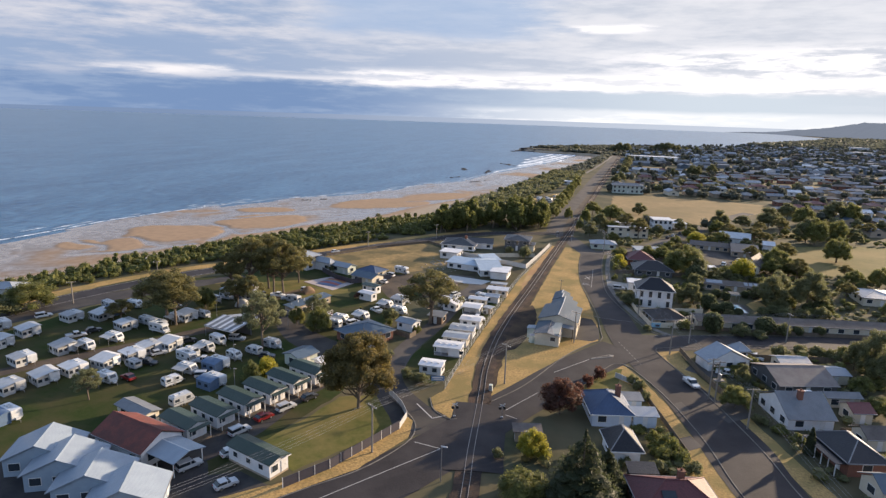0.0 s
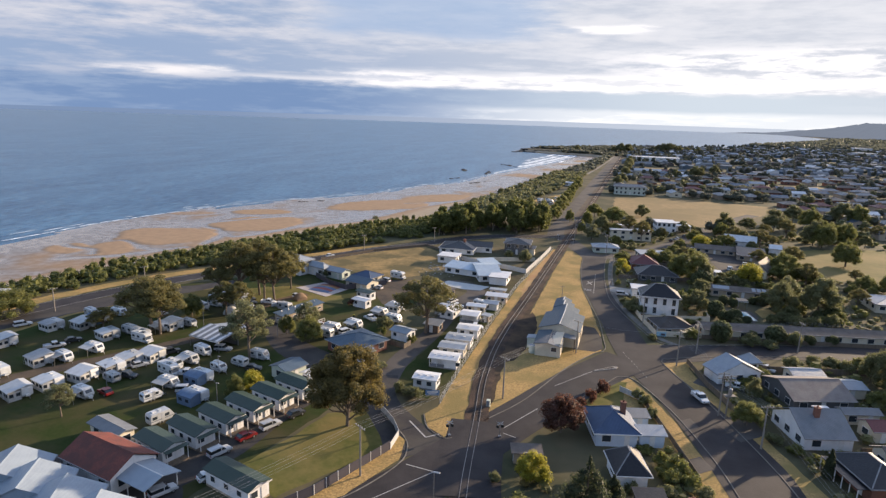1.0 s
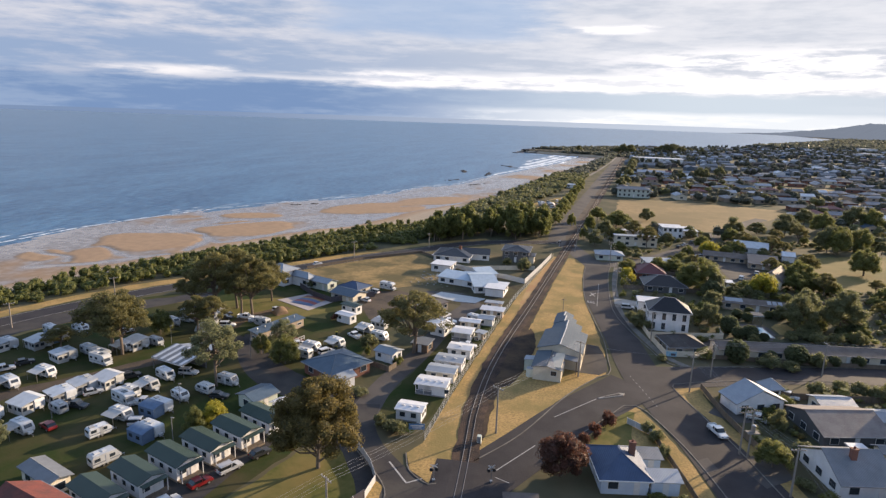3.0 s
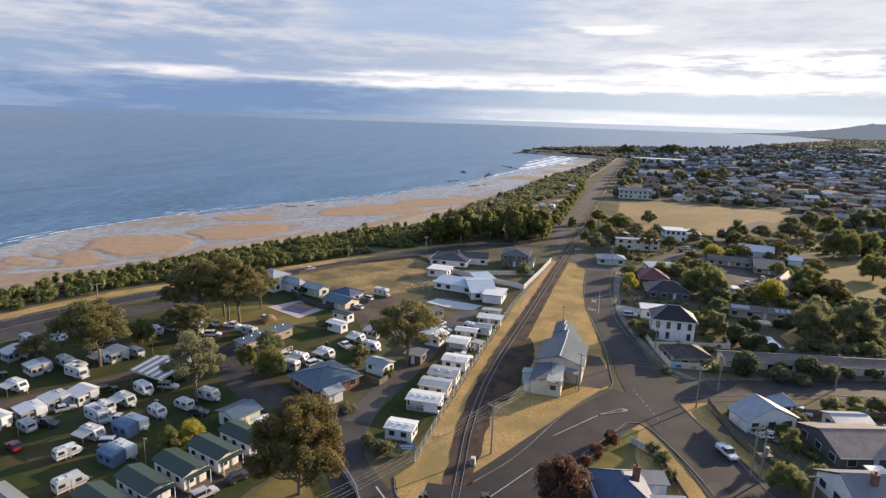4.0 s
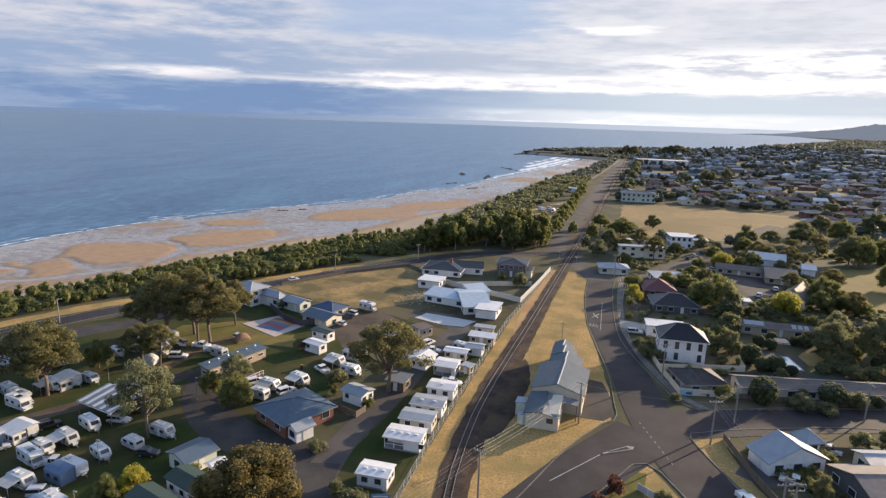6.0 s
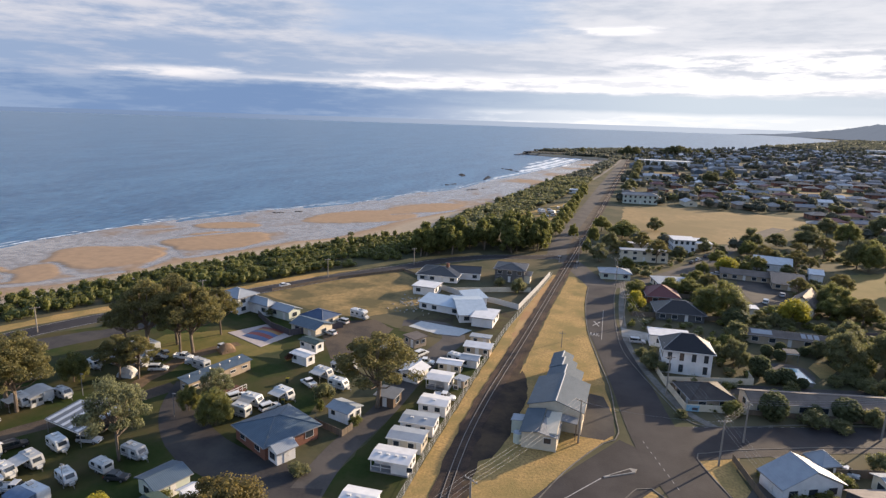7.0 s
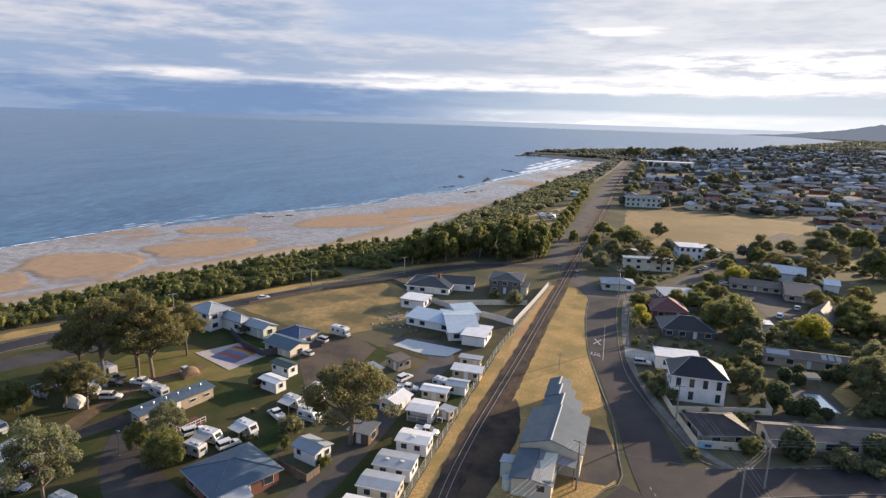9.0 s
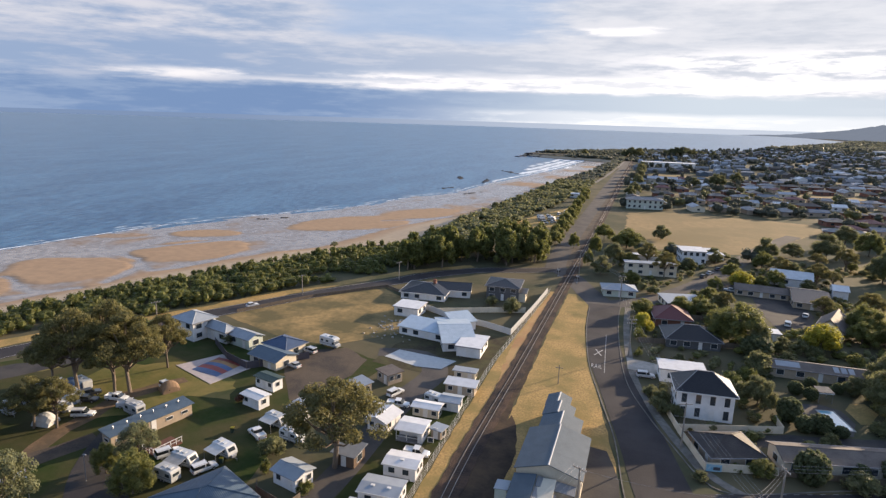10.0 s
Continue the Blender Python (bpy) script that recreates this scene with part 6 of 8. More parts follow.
# ---- houses inland of the road ----
house(-1.3, 109.9, 17, 7.1, 8.8, 2.44, "hip", WALL_BLUE, ROOF_BLUE, "pale blue weatherboard house with a blue steel roof", rise=2.4, chimney=(2.2, 0.8))
house(5.5, 108.6, 17, 4.2, 2.3, 2.35, "skillion", WALL_BLUE, ROOF_PALE, "pale blue rear wing with a grey lean-to roof", rise=0.5)
house(3.4, 114.7, 17, 3.0, 2.4, 2.26, "skillion", WALL_BLUE, ROOF_GREY, "grey-roofed lean-to of the blue house", rise=0.4)
house(1.9, 96.7, 17, 4.6, 6.1, 2.35, "hip", WALL_WHITE, ROOF_DARK, "white house with a steep dark hipped roof", rise=2.6)
house(5.2, 89.7, 17, 3.9, 2.0, 2.09, "skillion", WALL_WHITE, ROOF_DARK, "small white shed behind a garden", rise=0.4)
maroon_house = house(9.6, 83.6, 17, 11.0, 7.9, 2.61, "hip", WALL_BRICK, ROOF_MAROON, "brick house with a maroon tiled roof", rise=2.4, chimney=(1, 1))
house(-13.9, 95.8, 17, 4.4, 2.0, 1.91, "skillion", WALL_TAN, ROOF_BROWN, "low brown garden shed with a brown roof", rise=0.3)
house(23.1, 144.7, -62, 5.1, 10.2, 2.26, "gable", WALL_WHITE, ROOF_PALE, "white house with a pale blue-grey steel gable roof", rise=2.6)
house(27.4, 151.1, -62, 3.1, 2.6, 2.44, "hip", WALL_WHITE, ROOF_PALE, "white rear wing with a blue-grey roof", rise=1.6)
house(36.7, 140.4, 20, 12.4, 11.2, 1.91, "gable", WALL_DARK, ROOF_TAUPE, "long dark-walled house with a low grey-brown roof", rise=2.1)
house(33.5, 122.8, 18, 8.6, 10.4, 2.26, "gable", WALL_WHITE, ROOF_GREY, "white house with a grey-green steel roof and a chimney", rise=3.0, chimney=(-0.5, -1.5))
house(38.5, 108.3, -72, 9.1, 6.2, 2.52, "hip", WALL_BRICK, ROOF_DARK, "red brick house with a dark hipped roof and white verandah", rise=2.2, front_posts=6)
house(40.0, 98.3, 18, 3.0, 4.8, 2.44, "gable", WALL_CREAM, ROOF_SLATE, "house with a blue-grey gable roof", rise=1.6)
house(44.7, 126.2, 18, 3.8, 4.0, 2.26, "gable", WALL_CREAM, ROOF_MAROON, "house with a faded pink-brown roof", rise=1.2)
house(37.2, 130.3, 18, 2.2, 2.0, 2.09, "flat", WALL_WHITE, ROOF_WHITE, "small white flat-roofed garden shed", rise=0.1)
house(43.5, 131.8, 18, 6.8, 2.1, 2.17, "gable", WALL_CREAM, ROOF_GREY, "back shed with a grey metal roof", rise=0.7)
house(38.0, 148.9, 18, 6.7, 4.0, 2.17, "gable", WALL_CREAM, ROOF_PALE, "shed with a pale metal roof", rise=0.8)
house(45.1, 145.1, 18, 5.6, 4.5, 2.17, "gable", WALL_CREAM, ROOF_PALE, "garage with a long pale metal roof", rise=0.7)
house(44.2, 116.0, 18, 4.5, 4.2, 2.26, "gable", WALL_CREAM, ROOF_BROWN, "back house with a pale brown roof", rise=1.4)
house(8.4, 188.9, 5, 10.3, 7.6, 5.4, "hip", WALL_WHITE, ROOF_DARK, "white two-storey house with a black hipped roof", rise=3, storeys=2, gap=2.5, win=(0.95, 1.8))
house(5.3, 204.0, 5, 9.3, 5.5, 2.96, "flat", WALL_WHITE, ROOF_WHITE, "white flat-roofed house behind a car space", rise=0.1)
house(11.4, 172.9, -69, 7.6, 8.6, 1.9, "hip", WALL_TAN, ROOF_UMBER, "low tan house with a dark brown tiled roof", rise=1.9)
house(48.2, 180.6, 14.3, 60.2, 5.6, 2.2, "gable", WALL_CREAM, ROOF_BROWN, "long row of low cream units with a brown tiled roof", rise=1.1, gap=4)
wing = house(35.0, 216.8, 2, 20.4, 5.2, 2.26, "gable", WALL_TAN, ROOF_BROWN, "long low motel wing with a grey-brown roof", rise=0.9, gap=4)
for sx, sw in ((-6.6, 5.0), (3.2, 1.1), (4.7, 1.1), (6.2, 1.1)):
    part("roof_sheet", boxes((-sw / 2, -1.0, 0, sw / 2, 1.0, 0.05)), ROOF_PALE, wing, "pale corrugated roof sheet", at=pose(sx, -1.35, 2.26 + 0.9 * (1 - 1.35 / 2.6) + 0.20, 19.1))
house(8.6, 229.3, 8, 13.0, 9.5, 2.2, "hip", WALL_DARK, ROOF_DARK, "house with a dark brown hipped roof", rise=2.6)
house(4.2, 245.6, 8, 9.5, 10.5, 2.2, "hip", WALL_BRICK, ROOF_MAROON, "house with a maroon tiled roof", rise=2.6)
house(8.0, 262.9, 15, 11.3, 10.6, 2.26, "flat", WALL_CREAM, ROOF_PALE, "low house with a pale flat roof", rise=0.1)
house(-11.3, 268.4, 10, 10.3, 7.0, 2.26, "hip", WALL_GREENISH, ROOF_PALE, "small house with a pale blue-grey roof", rise=1.2)
house(23.0, 344.0, 10, 7.3, 13.6, 2.61, "flat", WALL_WHITE, ROOF_WHITE, "low white motel wing with a broad flat roof", rise=0.1)
house(14.5, 331.4, 10, 9.4, 9.9, 5.4, "flat", WALL_WHITE, ROOF_WHITE, "white two-storey motel block with tall windows", rise=0.1, storeys=2, gap=2.2, win=(1.2, 1.4))
house(-1.6, 300.7, 10, 18.5, 3.8, 4.6, "flat", WALL_CREAM, ROOF_PALE, "cream two-storey house with balconies", rise=0.1, storeys=2)
house(-1.9, 318.1, 10, 12.2, 3.4, 4, "flat", WALL_WHITE, ROOF_WHITE, "white house with a stepped white roof", rise=0.1)
house(47.0, 309.0, -8, 13.2, 8.0, 2.78, "gable", WALL_WHITE, ROOF_WHITE, "white house with a broad bright gable roof", rise=2.2)
house(34.1, 288.1, -4, 16.1, 7.4, 2, "gable", WALL_TAN, ROOF_BROWN, "long dark motel block with parked cars in front", rise=1.2, gap=3)
house(47.5, 285.1, -4, 10.4, 18.8, 2.09, "gable", WALL_TAN, ROOF_DARK, "dark-roofed gabled motel building", rise=2)
house(46.5, 252.0, 68, 13.0, 6.6, 2.7, "gable", WALL_CREAM, ROOF_BROWN, "gabled hall with a brown ribbed roof", rise=3.2)
house(30.3, 241.2, 5, 2.0, 3.7, 2.09, "flat", WALL_WHITE, ROOF_WHITE, "white flat-roofed garage beside trees", rise=0.1)
house(59.4, 297.0, -4, 4.4, 5.9, 2.61, "gable", WALL_WHITE, ROOF_WHITE, "white gabled cottage beside a motel", rise=1.4)
house(100.5, 415.0, 35, 2.0, 17.3, 2.78, "hip", WALL_BRICK, ROOF_GREY, "grey-roofed angled school wing", rise=1.4)
house(96.6, 431.6, -12, 21.3, 9.3, 2.78, "hip", WALL_BRICK, ROOF_GREY, "grey-roofed school wing beside a field", rise=1.4)
house(77.1, 221.6, 5, 10.5, 11.6, 2.61, "hip", WALL_CREAM, ROOF_PALE, "cream house with arched openings and a pale roof", rise=1.2)
house(123.3, 427.4, 8, 16.3, 9.9, 2.78, "flat", WALL_WHITE, ROOF_WHITE, "white school hall with a flat roof", rise=0.1)
house(-6.1, 491.6, 8, 23.2, 10.4, 6, "hip", WALL_GREENISH, ROOF_GREY, "two-storey hotel with rows of windows", rise=1.6, storeys=2, gap=3.2, win=(1.4, 1.6))
house(19.5, 931.4, 2, 66.1, 22.9, 6, "flat", WALL_WHITE, ROOF_WHITE, "long white factory shed with a flat roof", rise=0.1, gap=12)
house(8.2, 690.3, 2, 27.4, 13.7, 4, "gable", WALL_CREAM, ROOF_PALE, "long pale shed beside a field", rise=2, gap=8)
house(526.9, 1785.0, 10, 38.3, 27.0, 8, "flat", WALL_WHITE, ROOF_WHITE, "far white warehouse with a flat roof", rise=0.1, gap=30)
house(435.0, 1452.1, 10, 39.2, 26.4, 7, "flat", WALL_WHITE, ROOF_PALE, "far pale warehouse with a flat roof", rise=0.1, gap=30)
house(-54.2, 527.7, 5, 10.6, 8.5, 2.61, "flat", WALL_WHITE, ROOF_WHITE, "white beach clubhouse beside a field", rise=0.1)

# ---- caravans ----
put("motorhome", -75.3, 190.6, -13)
put("motorhome", -109.2, 113.1, -7)
put("motorhome", -110.8, 114.6, -8)
put("motorhome", -90.5, 101.0, -14)
put("caravan", -77.8, 84.6, 72, "plain")
put("caravan", -111.6, 142.1, -12, "plain")
put("caravan", -113.0, 138.7, -18, "pop")
put("caravan", -104.8, 142.9, -5, "pop")
put("caravan", -129.7, 120.6, -15, "blue")
put("caravan", -118.4, 113.1, -16, "annexe")
put("caravan", -111.0, 121.1, -12, "awning")
put("caravan", -109.5, 124.2, -11, "cover")
put("caravan", -106.9, 126.2, -9, "pop")
put("caravan", -102.1, 103.6, -16, "annexe")
put("caravan", -99.5, 106.9, -6, "cover")
put("caravan", -90.8, 107.5, -13, "awning")
put("caravan", -92.0, 104.1, -9, "pop")
put("caravan", -91.4, 112.4, -17, "plain")
put("caravan", -79.9, 110.3, 170, "pop")
put("caravan", -82.4, 101.5, -7, "blue")
put("caravan", -86.4, 96.3, -6, "awning")
put("caravan", -77.5, 94.1, -10, "blue")
put("caravan", -85.4, 90.6, 70, "pop")
put("caravan", -78.1, 115.0, -7, "plain")
put("caravan", -107.6, 88.7, -13, "annexe")
put("caravan", -98.0, 86.8, -10, "awning")
put("caravan", -104.6, 93.8, -5, "cover")
put("caravan", -98.8, 94.2, 166, "pop")
put("caravan", -102.3, 98.9, -17, "annexe")
put("caravan", -119.2, 96.2, -15, "cover")
put("caravan", -116.2, 98.3, -13, "awning")
put("caravan", -114.4, 104.4, -6, "awning")
put("caravan", -116.1, 116.3, -11, "plain")
put("caravan", -135.7, 112.6, -10, "annexe")
put("caravan", -129.7, 116.3, -10, "cover")
put("caravan", -135.1, 122.4, -16, "plain")
put("caravan", -129.3, 125.7, -9, "plain")
put("caravan", -82.2, 106.2, -19, "pop")
put("caravan", -111.7, 78.0, -10, "annexe")
put("caravan", -109.3, 83.5, -17, "cover")
put("caravan", -121.6, 88.3, -14, "annexe")
put("caravan", -135.0, 93.3, -5, "cover")
put("caravan", -145.8, 101.1, -18, "annexe")
put("caravan", -135.9, 100.9, -16, "cover")
put("caravan", -101.6, 69.5, -10, "blue")
put("caravan", -106.9, 146.8, -18, "blue")
put("caravan", -113.8, 145.3, -6, "plain")
put("caravan", -92.0, 147.0, 168, "plain")
put("caravan", -71.4, 132.9, 173, "plain")
put("caravan", -71.6, 137.1, -5, "awning")
put("caravan", -67.6, 141.7, -15, "awning")
put("caravan", -65.4, 153.2, -13, "awning")
put("caravan", -93.5, 123.9, -19, "awning")
put("caravan", -63.2, 159.6, -7, "annexe")
put("caravan", -59.9, 149.7, -8, "plain")
put("caravan", -49.1, 162.8, -11, "cover")
put("caravan", -41.4, 171.8, -15, "plain")

# ---- parked vehicles ----
put("car", -99.6, 142.8, 25, "wagon", "white")
put("car", -114.8, 150.4, 30, "wagon", "white")
put("car", -99.2, 149.9, 10, "ute", "white")
put("car", -93.9, 157.2, -20, "wagon", "white")
put("car", -115.9, 147.9, 30, "sedan", "dark")
put("car", -98.1, 110.0, 60, "wagon", "dark")
put("car", -88.5, 115.8, 15, "wagon", "silver")
put("car", -86.9, 101.9, 20, "ute", "silver")
put("car", -81.6, 95.7, 25, "wagon", "silver")
put("car", -97.3, 96.5, 10, "ute", "dark")
put("car", -75.7, 109.3, 15, "sedan", "dark")
put("car", -98.9, 101.7, 60, "sedan", "silver")
put("car", -105.6, 149.4, 60, "wagon", "dark")
put("car", -94.9, 148.7, 30, "ute", "silver")
put("car", -38.1, 153.2, 4, "ute", "white")
put("car", -61.2, 79.6, 70, "wagon", "silver")
put("car", -60.1, 85.2, 70, "sedan", "red")
put("car", -58.5, 89.9, 68, "wagon", "silver")
put("car", -56.6, 95.1, 68, "sedan", "dark")
put("car", -53.6, 66.0, 60, "sedan", "silver")
put("car", -62.0, 68.1, 65, "wagon", "silver")
put("car", -58.3, 73.5, 60, "sedan", "white")
put("car", -124.5, 102.8, 60, "ute", "silver")
put("car", -123.7, 107.0, 60, "sedan", "dark")
put("car", -95.2, 89.2, 165, "sedan", "red")
put("car", -144.0, 110.2, 65, "wagon", "white")
put("car", -67.6, 136.8, 62, "wagon", "white")
put("car", -66.3, 148.6, 150, "ute", "white")
put("car", -77.9, 185.2, 165, "wagon", "silver")
put("car", -50.3, 172.5, 70, "wagon", "white")
put("car", -111.2, 208.9, 58, "sedan", "white")
put("car", 15.5, 130.6, -62, "ute", "white")
put("car", 23.4, 139.1, -15, "ute", "white")
put("car", -2.0, 201.7, 8, "wagon", "silver")
put("car", 17.6, 304.9, 60, "sedan", "dark")
put("car", 20.3, 311.6, 60, "sedan", "silver")
put("car", 24.1, 320.1, 60, "sedan", "dark")
put("car", 24.5, 288.4, 170, "sedan", "silver")
put("car", 36.4, 255.6, 75, "wagon", "white")
put("car", 43.2, 266.7, 75, "sedan", "silver")
put("car", 28.0, 154.3, -20, "sedan", "silver")
put("car", 31.3, 152.3, -20, "wagon", "white")
put("car", -75.9, 138.1, 60, "wagon", "white")
put("car", -76.6, 176.4, 165, "sedan", "silver")
put("car", -47.8, 168.1, 10, "ute", "white")
put("car", -119.2, 129.6, 62, "sedan", "white")

# ---- trees and shrubs of the park ----
plant("big_gum", -46.2, 95.4, 1.40, 0.98)
plant("gum_dark", -109.3, 118.8, 1.45, 0.86)
plant("gum_dark", -107.8, 148.9, 1.62, 1.10)
plant("gum_dark", -106.6, 156.2, 1.52, 1.16)
plant("gum_dark", -99.5, 153.3, 1.61, 1.01)
plant("gum_dark", -101.7, 165.7, 1.09, 1.10)
plant("gum_dark", -115.8, 149.9, 1.07, 1.10)
plant("gum_dark", -112.8, 119.7, 1.81, 0.79)
plant("gum", -79.6, 113.3, 1.31, 1.27)
plant("broad", -81.1, 130.7, 0.53, 1.28)
plant("broad", -73.2, 128.2, 0.78, 1.19)
plant("gum_dark", -49.1, 145.0, 1.90, 0.77)
plant("broad", -71.3, 97.3, 0.46, 1.41)
plant("yellow", -70.0, 100.5, 0.93, 1.19)
plant("gum", -95.0, 79.6, 0.66, 1.14)
plant("broad", -110.9, 131.9, 0.74, 1.16)
plant("dark_shrub", -39.0, 109.8, 0.98, 0.94)
plant("dark_shrub", -42.4, 110.9, 0.67, 1.21)
plant("dark_shrub", -60.3, 144.5, 1.10, 0.97)
plant("red_shrub", -76.3, 158.1, 0.88, 1.02)
plant("shrub", -66.3, 107.8, 0.98, 0.92)
plant("gum_dark", -103.7, 136.4, 0.97, 0.97)
plant("gum_dark", -102.1, 152.0, 1.37, 1.09)
plant("gum", -76.5, 132.8, 0.79, 1.24)
plant("dark_shrub", -98.3, 184.0, 1.54, 0.67)
plant("dark_shrub", -51.3, 120.6, 0.83, 0.72)
plant("shrub", -50.1, 137.8, 0.78, 0.83)
plant("broad", -154.0, 114.5, 1.46, 0.68)
plant("dark_shrub", -154.9, 108.9, 1.92, 0.81)
plant("gum_dark", -100.2, 137.9, 0.96, 0.97)
plant("dark_shrub", -47.4, 163.2, 0.96, 0.97)
plant("dark_shrub", -39.8, 233.9, 1.30, 1.26)
plant("dark_shrub", -47.2, 239.4, 1.05, 0.93)
plant("shrub", -58.6, 140.0, 0.51, 1.66)
plant("gum_dark", -124.8, 116.3, 0.84, 0.64)
plant("dark_shrub", -128.7, 215.3, 0.97, 0.65)
plant("broad", -120.1, 176.7, 1.01, 0.73)

# ---- trees and shrubs inland ----
plant("red", -9.6, 107.1, 1.24, 0.96)
plant("red_shrub", -7.3, 117.8, 0.69, 1.46)
plant("red_shrub", -5.5, 121.3, 0.81, 1.38)
plant("red_shrub", -3.3, 126.1, 0.89, 1.30)
plant("red_shrub", -3.6, 128.0, 0.66, 1.36)
plant("yellow", -12.0, 90.6, 1.01, 1.11)
plant("broad", -11.0, 78.0, 0.95, 0.69)
plant("dark_shrub", 3.3, 126.3, 0.63, 1.16)
plant("dark_shrub", 4.7, 123.4, 0.66, 1.40)
plant("dark_shrub", 5.8, 118.4, 0.55, 1.50)
plant("dark_shrub", -17.4, 88.2, 0.51, 1.08)
plant("shrub", 7.2, 102.4, 0.91, 1.04)
plant("shrub", 9.9, 100.9, 1.13, 1.06)
plant("shrub", 11.6, 97.5, 0.99, 1.03)
plant("shrub", 8.5, 97.7, 0.99, 1.03)
plant("dark_shrub", 13.1, 95.0, 0.81, 0.86)
plant("dark_shrub", 7.9, 93.4, 0.79, 0.86)
plant("shrub", 7.6, 99.6, 0.89, 0.91)
plant("dark_shrub", 2.7, 92.7, 0.53, 1.30)
plant("shrub", 4.8, 105.6, 0.93, 0.60)
plant("broad", 22.9, 122.1, 0.70, 0.98)
plant("dark", 25.9, 134.8, 0.40, 1.54)
plant("shrub", 22.7, 143.1, 1.21, 0.66)
plant("shrub", 26.2, 142.5, 1.21, 0.66)
plant("shrub", 30.0, 148.5, 1.07, 0.78)
plant("shrub", 19.9, 146.2, 1.04, 0.68)
plant("dark_shrub", 28.7, 129.3, 0.84, 0.90)
plant("dark_shrub", 26.7, 117.4, 0.77, 0.81)
plant("shrub", 29.5, 114.5, 0.92, 0.83)
plant("shrub", 31.7, 111.8, 0.90, 0.83)
plant("dark", 54.8, 150.8, 1.14, 1.23)
plant("dark", 52.4, 154.1, 0.69, 1.23)
plant("dark", 55.4, 144.2, 1.03, 1.16)
plant("broad", 49.6, 139.9, 0.63, 0.86)
plant("broad", 52.1, 159.3, 0.61, 0.83)
plant("dark_shrub", 48.8, 157.9, 1.02, 0.99)
plant("dark_shrub", 37.5, 156.3, 1.10, 0.89)
plant("dark_shrub", 42.4, 159.1, 0.96, 0.95)
plant("dark_shrub", 46.2, 159.9, 0.97, 0.95)
plant("broad", 49.9, 130.0, 0.65, 0.77)
plant("dark", 43.3, 200.1, 1.19, 1.11)
plant("dark", 53.6, 202.8, 1.37, 1.13)
plant("broad", 82.6, 282.6, 1.27, 1.12)
plant("broad", 83.7, 321.8, 1.32, 1.28)
plant("broad", 96.4, 334.7, 1.25, 1.22)
plant("dark", 44.3, 345.0, 1.29, 1.03)
plant("dark", 58.1, 362.5, 1.22, 0.64)
plant("dark", 70.8, 361.4, 1.74, 0.85)
plant("broad", 20.5, 233.5, 1.75, 0.85)
plant("broad", 15.5, 232.1, 0.82, 1.11)
plant("dark", 24.4, 228.0, 0.77, 1.27)
plant("yellow", 39.8, 234.7, 1.75, 1.1)
plant("dark", 30.1, 229.3, 0.59, 1.01)
plant("dark_shrub", 34.4, 231.8, 1.02, 1.30)
plant("dark_shrub", 37.4, 230.7, 1.02, 0.97)
plant("broad", 51.6, 244.9, 0.97, 0.97)
plant("broad", 57.8, 247.7, 0.99, 0.92)
plant("broad", 61.6, 244.4, 0.86, 0.87)
plant("dark_shrub", 22.6, 214.3, 1.42, 1.27)
plant("shrub", 19.4, 208.3, 1.22, 1.07)
plant("dark", 20.6, 193.6, 0.58, 1.40)
plant("dark_shrub", 39.6, 191.4, 0.80, 1.08)
plant("dark_shrub", 42.6, 193.6, 0.95, 1.05)
plant("dark_shrub", 43.8, 196.4, 1.10, 1.05)
plant("dark_shrub", 45.4, 190.0, 1.07, 1.11)
plant("dark_shrub", 49.8, 191.8, 1.08, 1.11)
plant("dark_shrub", 55.3, 194.1, 0.99, 1.24)
plant("yellow", -3.1, 233.8, 1.12, 1.17)
plant("shrub", -4.1, 226.5, 0.78, 1.66)
plant("shrub", -3.9, 214.2, 0.59, 1.45)
plant("shrub", 13.7, 263.3, 1.85, 0.91)
plant("dark_shrub", 18.8, 262.3, 1.53, 1.05)
plant("yellow", 28.9, 295.4, 1.69, 0.87)
plant("broad", 36.1, 298.8, 0.66, 0.91)
plant("broad", -11.8, 347.4, 1.65, 0.73)
plant("dark", -15.2, 310.8, 1.14, 1.03)
plant("dark", -18.8, 292.5, 0.95, 0.98)
plant("broad", -24.2, 328.0, 0.67, 1.80)
plant("dark_shrub", -0.4, 274.2, 1.20, 0.76)
plant("dark_shrub", 0.5, 185.7, 0.89, 1.24)
plant("dark_shrub", 3.2, 184.4, 0.89, 1.14)
plant("dark_shrub", 13.3, 192.0, 0.82, 1.19)
plant("dark_shrub", 16.8, 197.8, 0.96, 1.33)
plant("dark", 19.6, 199.0, 0.57, 1.16)
plant("shrub", 16.6, 204.7, 1.20, 0.98)
plant("shrub", 12.6, 168.5, 0.7, 0.75)
plant("shrub", 15.2, 169.2, 0.8, 0.75)
plant("dark_shrub", 30.4, 169.2, 1.22, 0.84)
plant("dark_shrub", 35.0, 168.5, 0.98, 0.81)
plant("dark_shrub", 41.3, 173.1, 1.02, 1.21)
plant("dark", 3.4, 377.2, 1.12, 0.83)
plant("dark", -4.7, 338.0, 1.00, 0.77)
plant("dark", 12.8, 318.2, 0.78, 0.69)
plant("dark", 8.6, 344.9, 0.74, 0.71)
plant("broad", -22.7, 363.2, 1.15, 0.96)
plant("dark", 24.1, 343.6, 0.85, 0.69)
plant("dark", 30.1, 326.9, 0.70, 0.80)
plant("dark", 87.5, 399.5, 1.54, 0.87)
plant("broad", 91.9, 379.8, 1.41, 1.14)
plant("dark", 113.6, 407.7, 1.78, 0.92)
plant("broad", 121.3, 403.1, 1.36, 1.28)
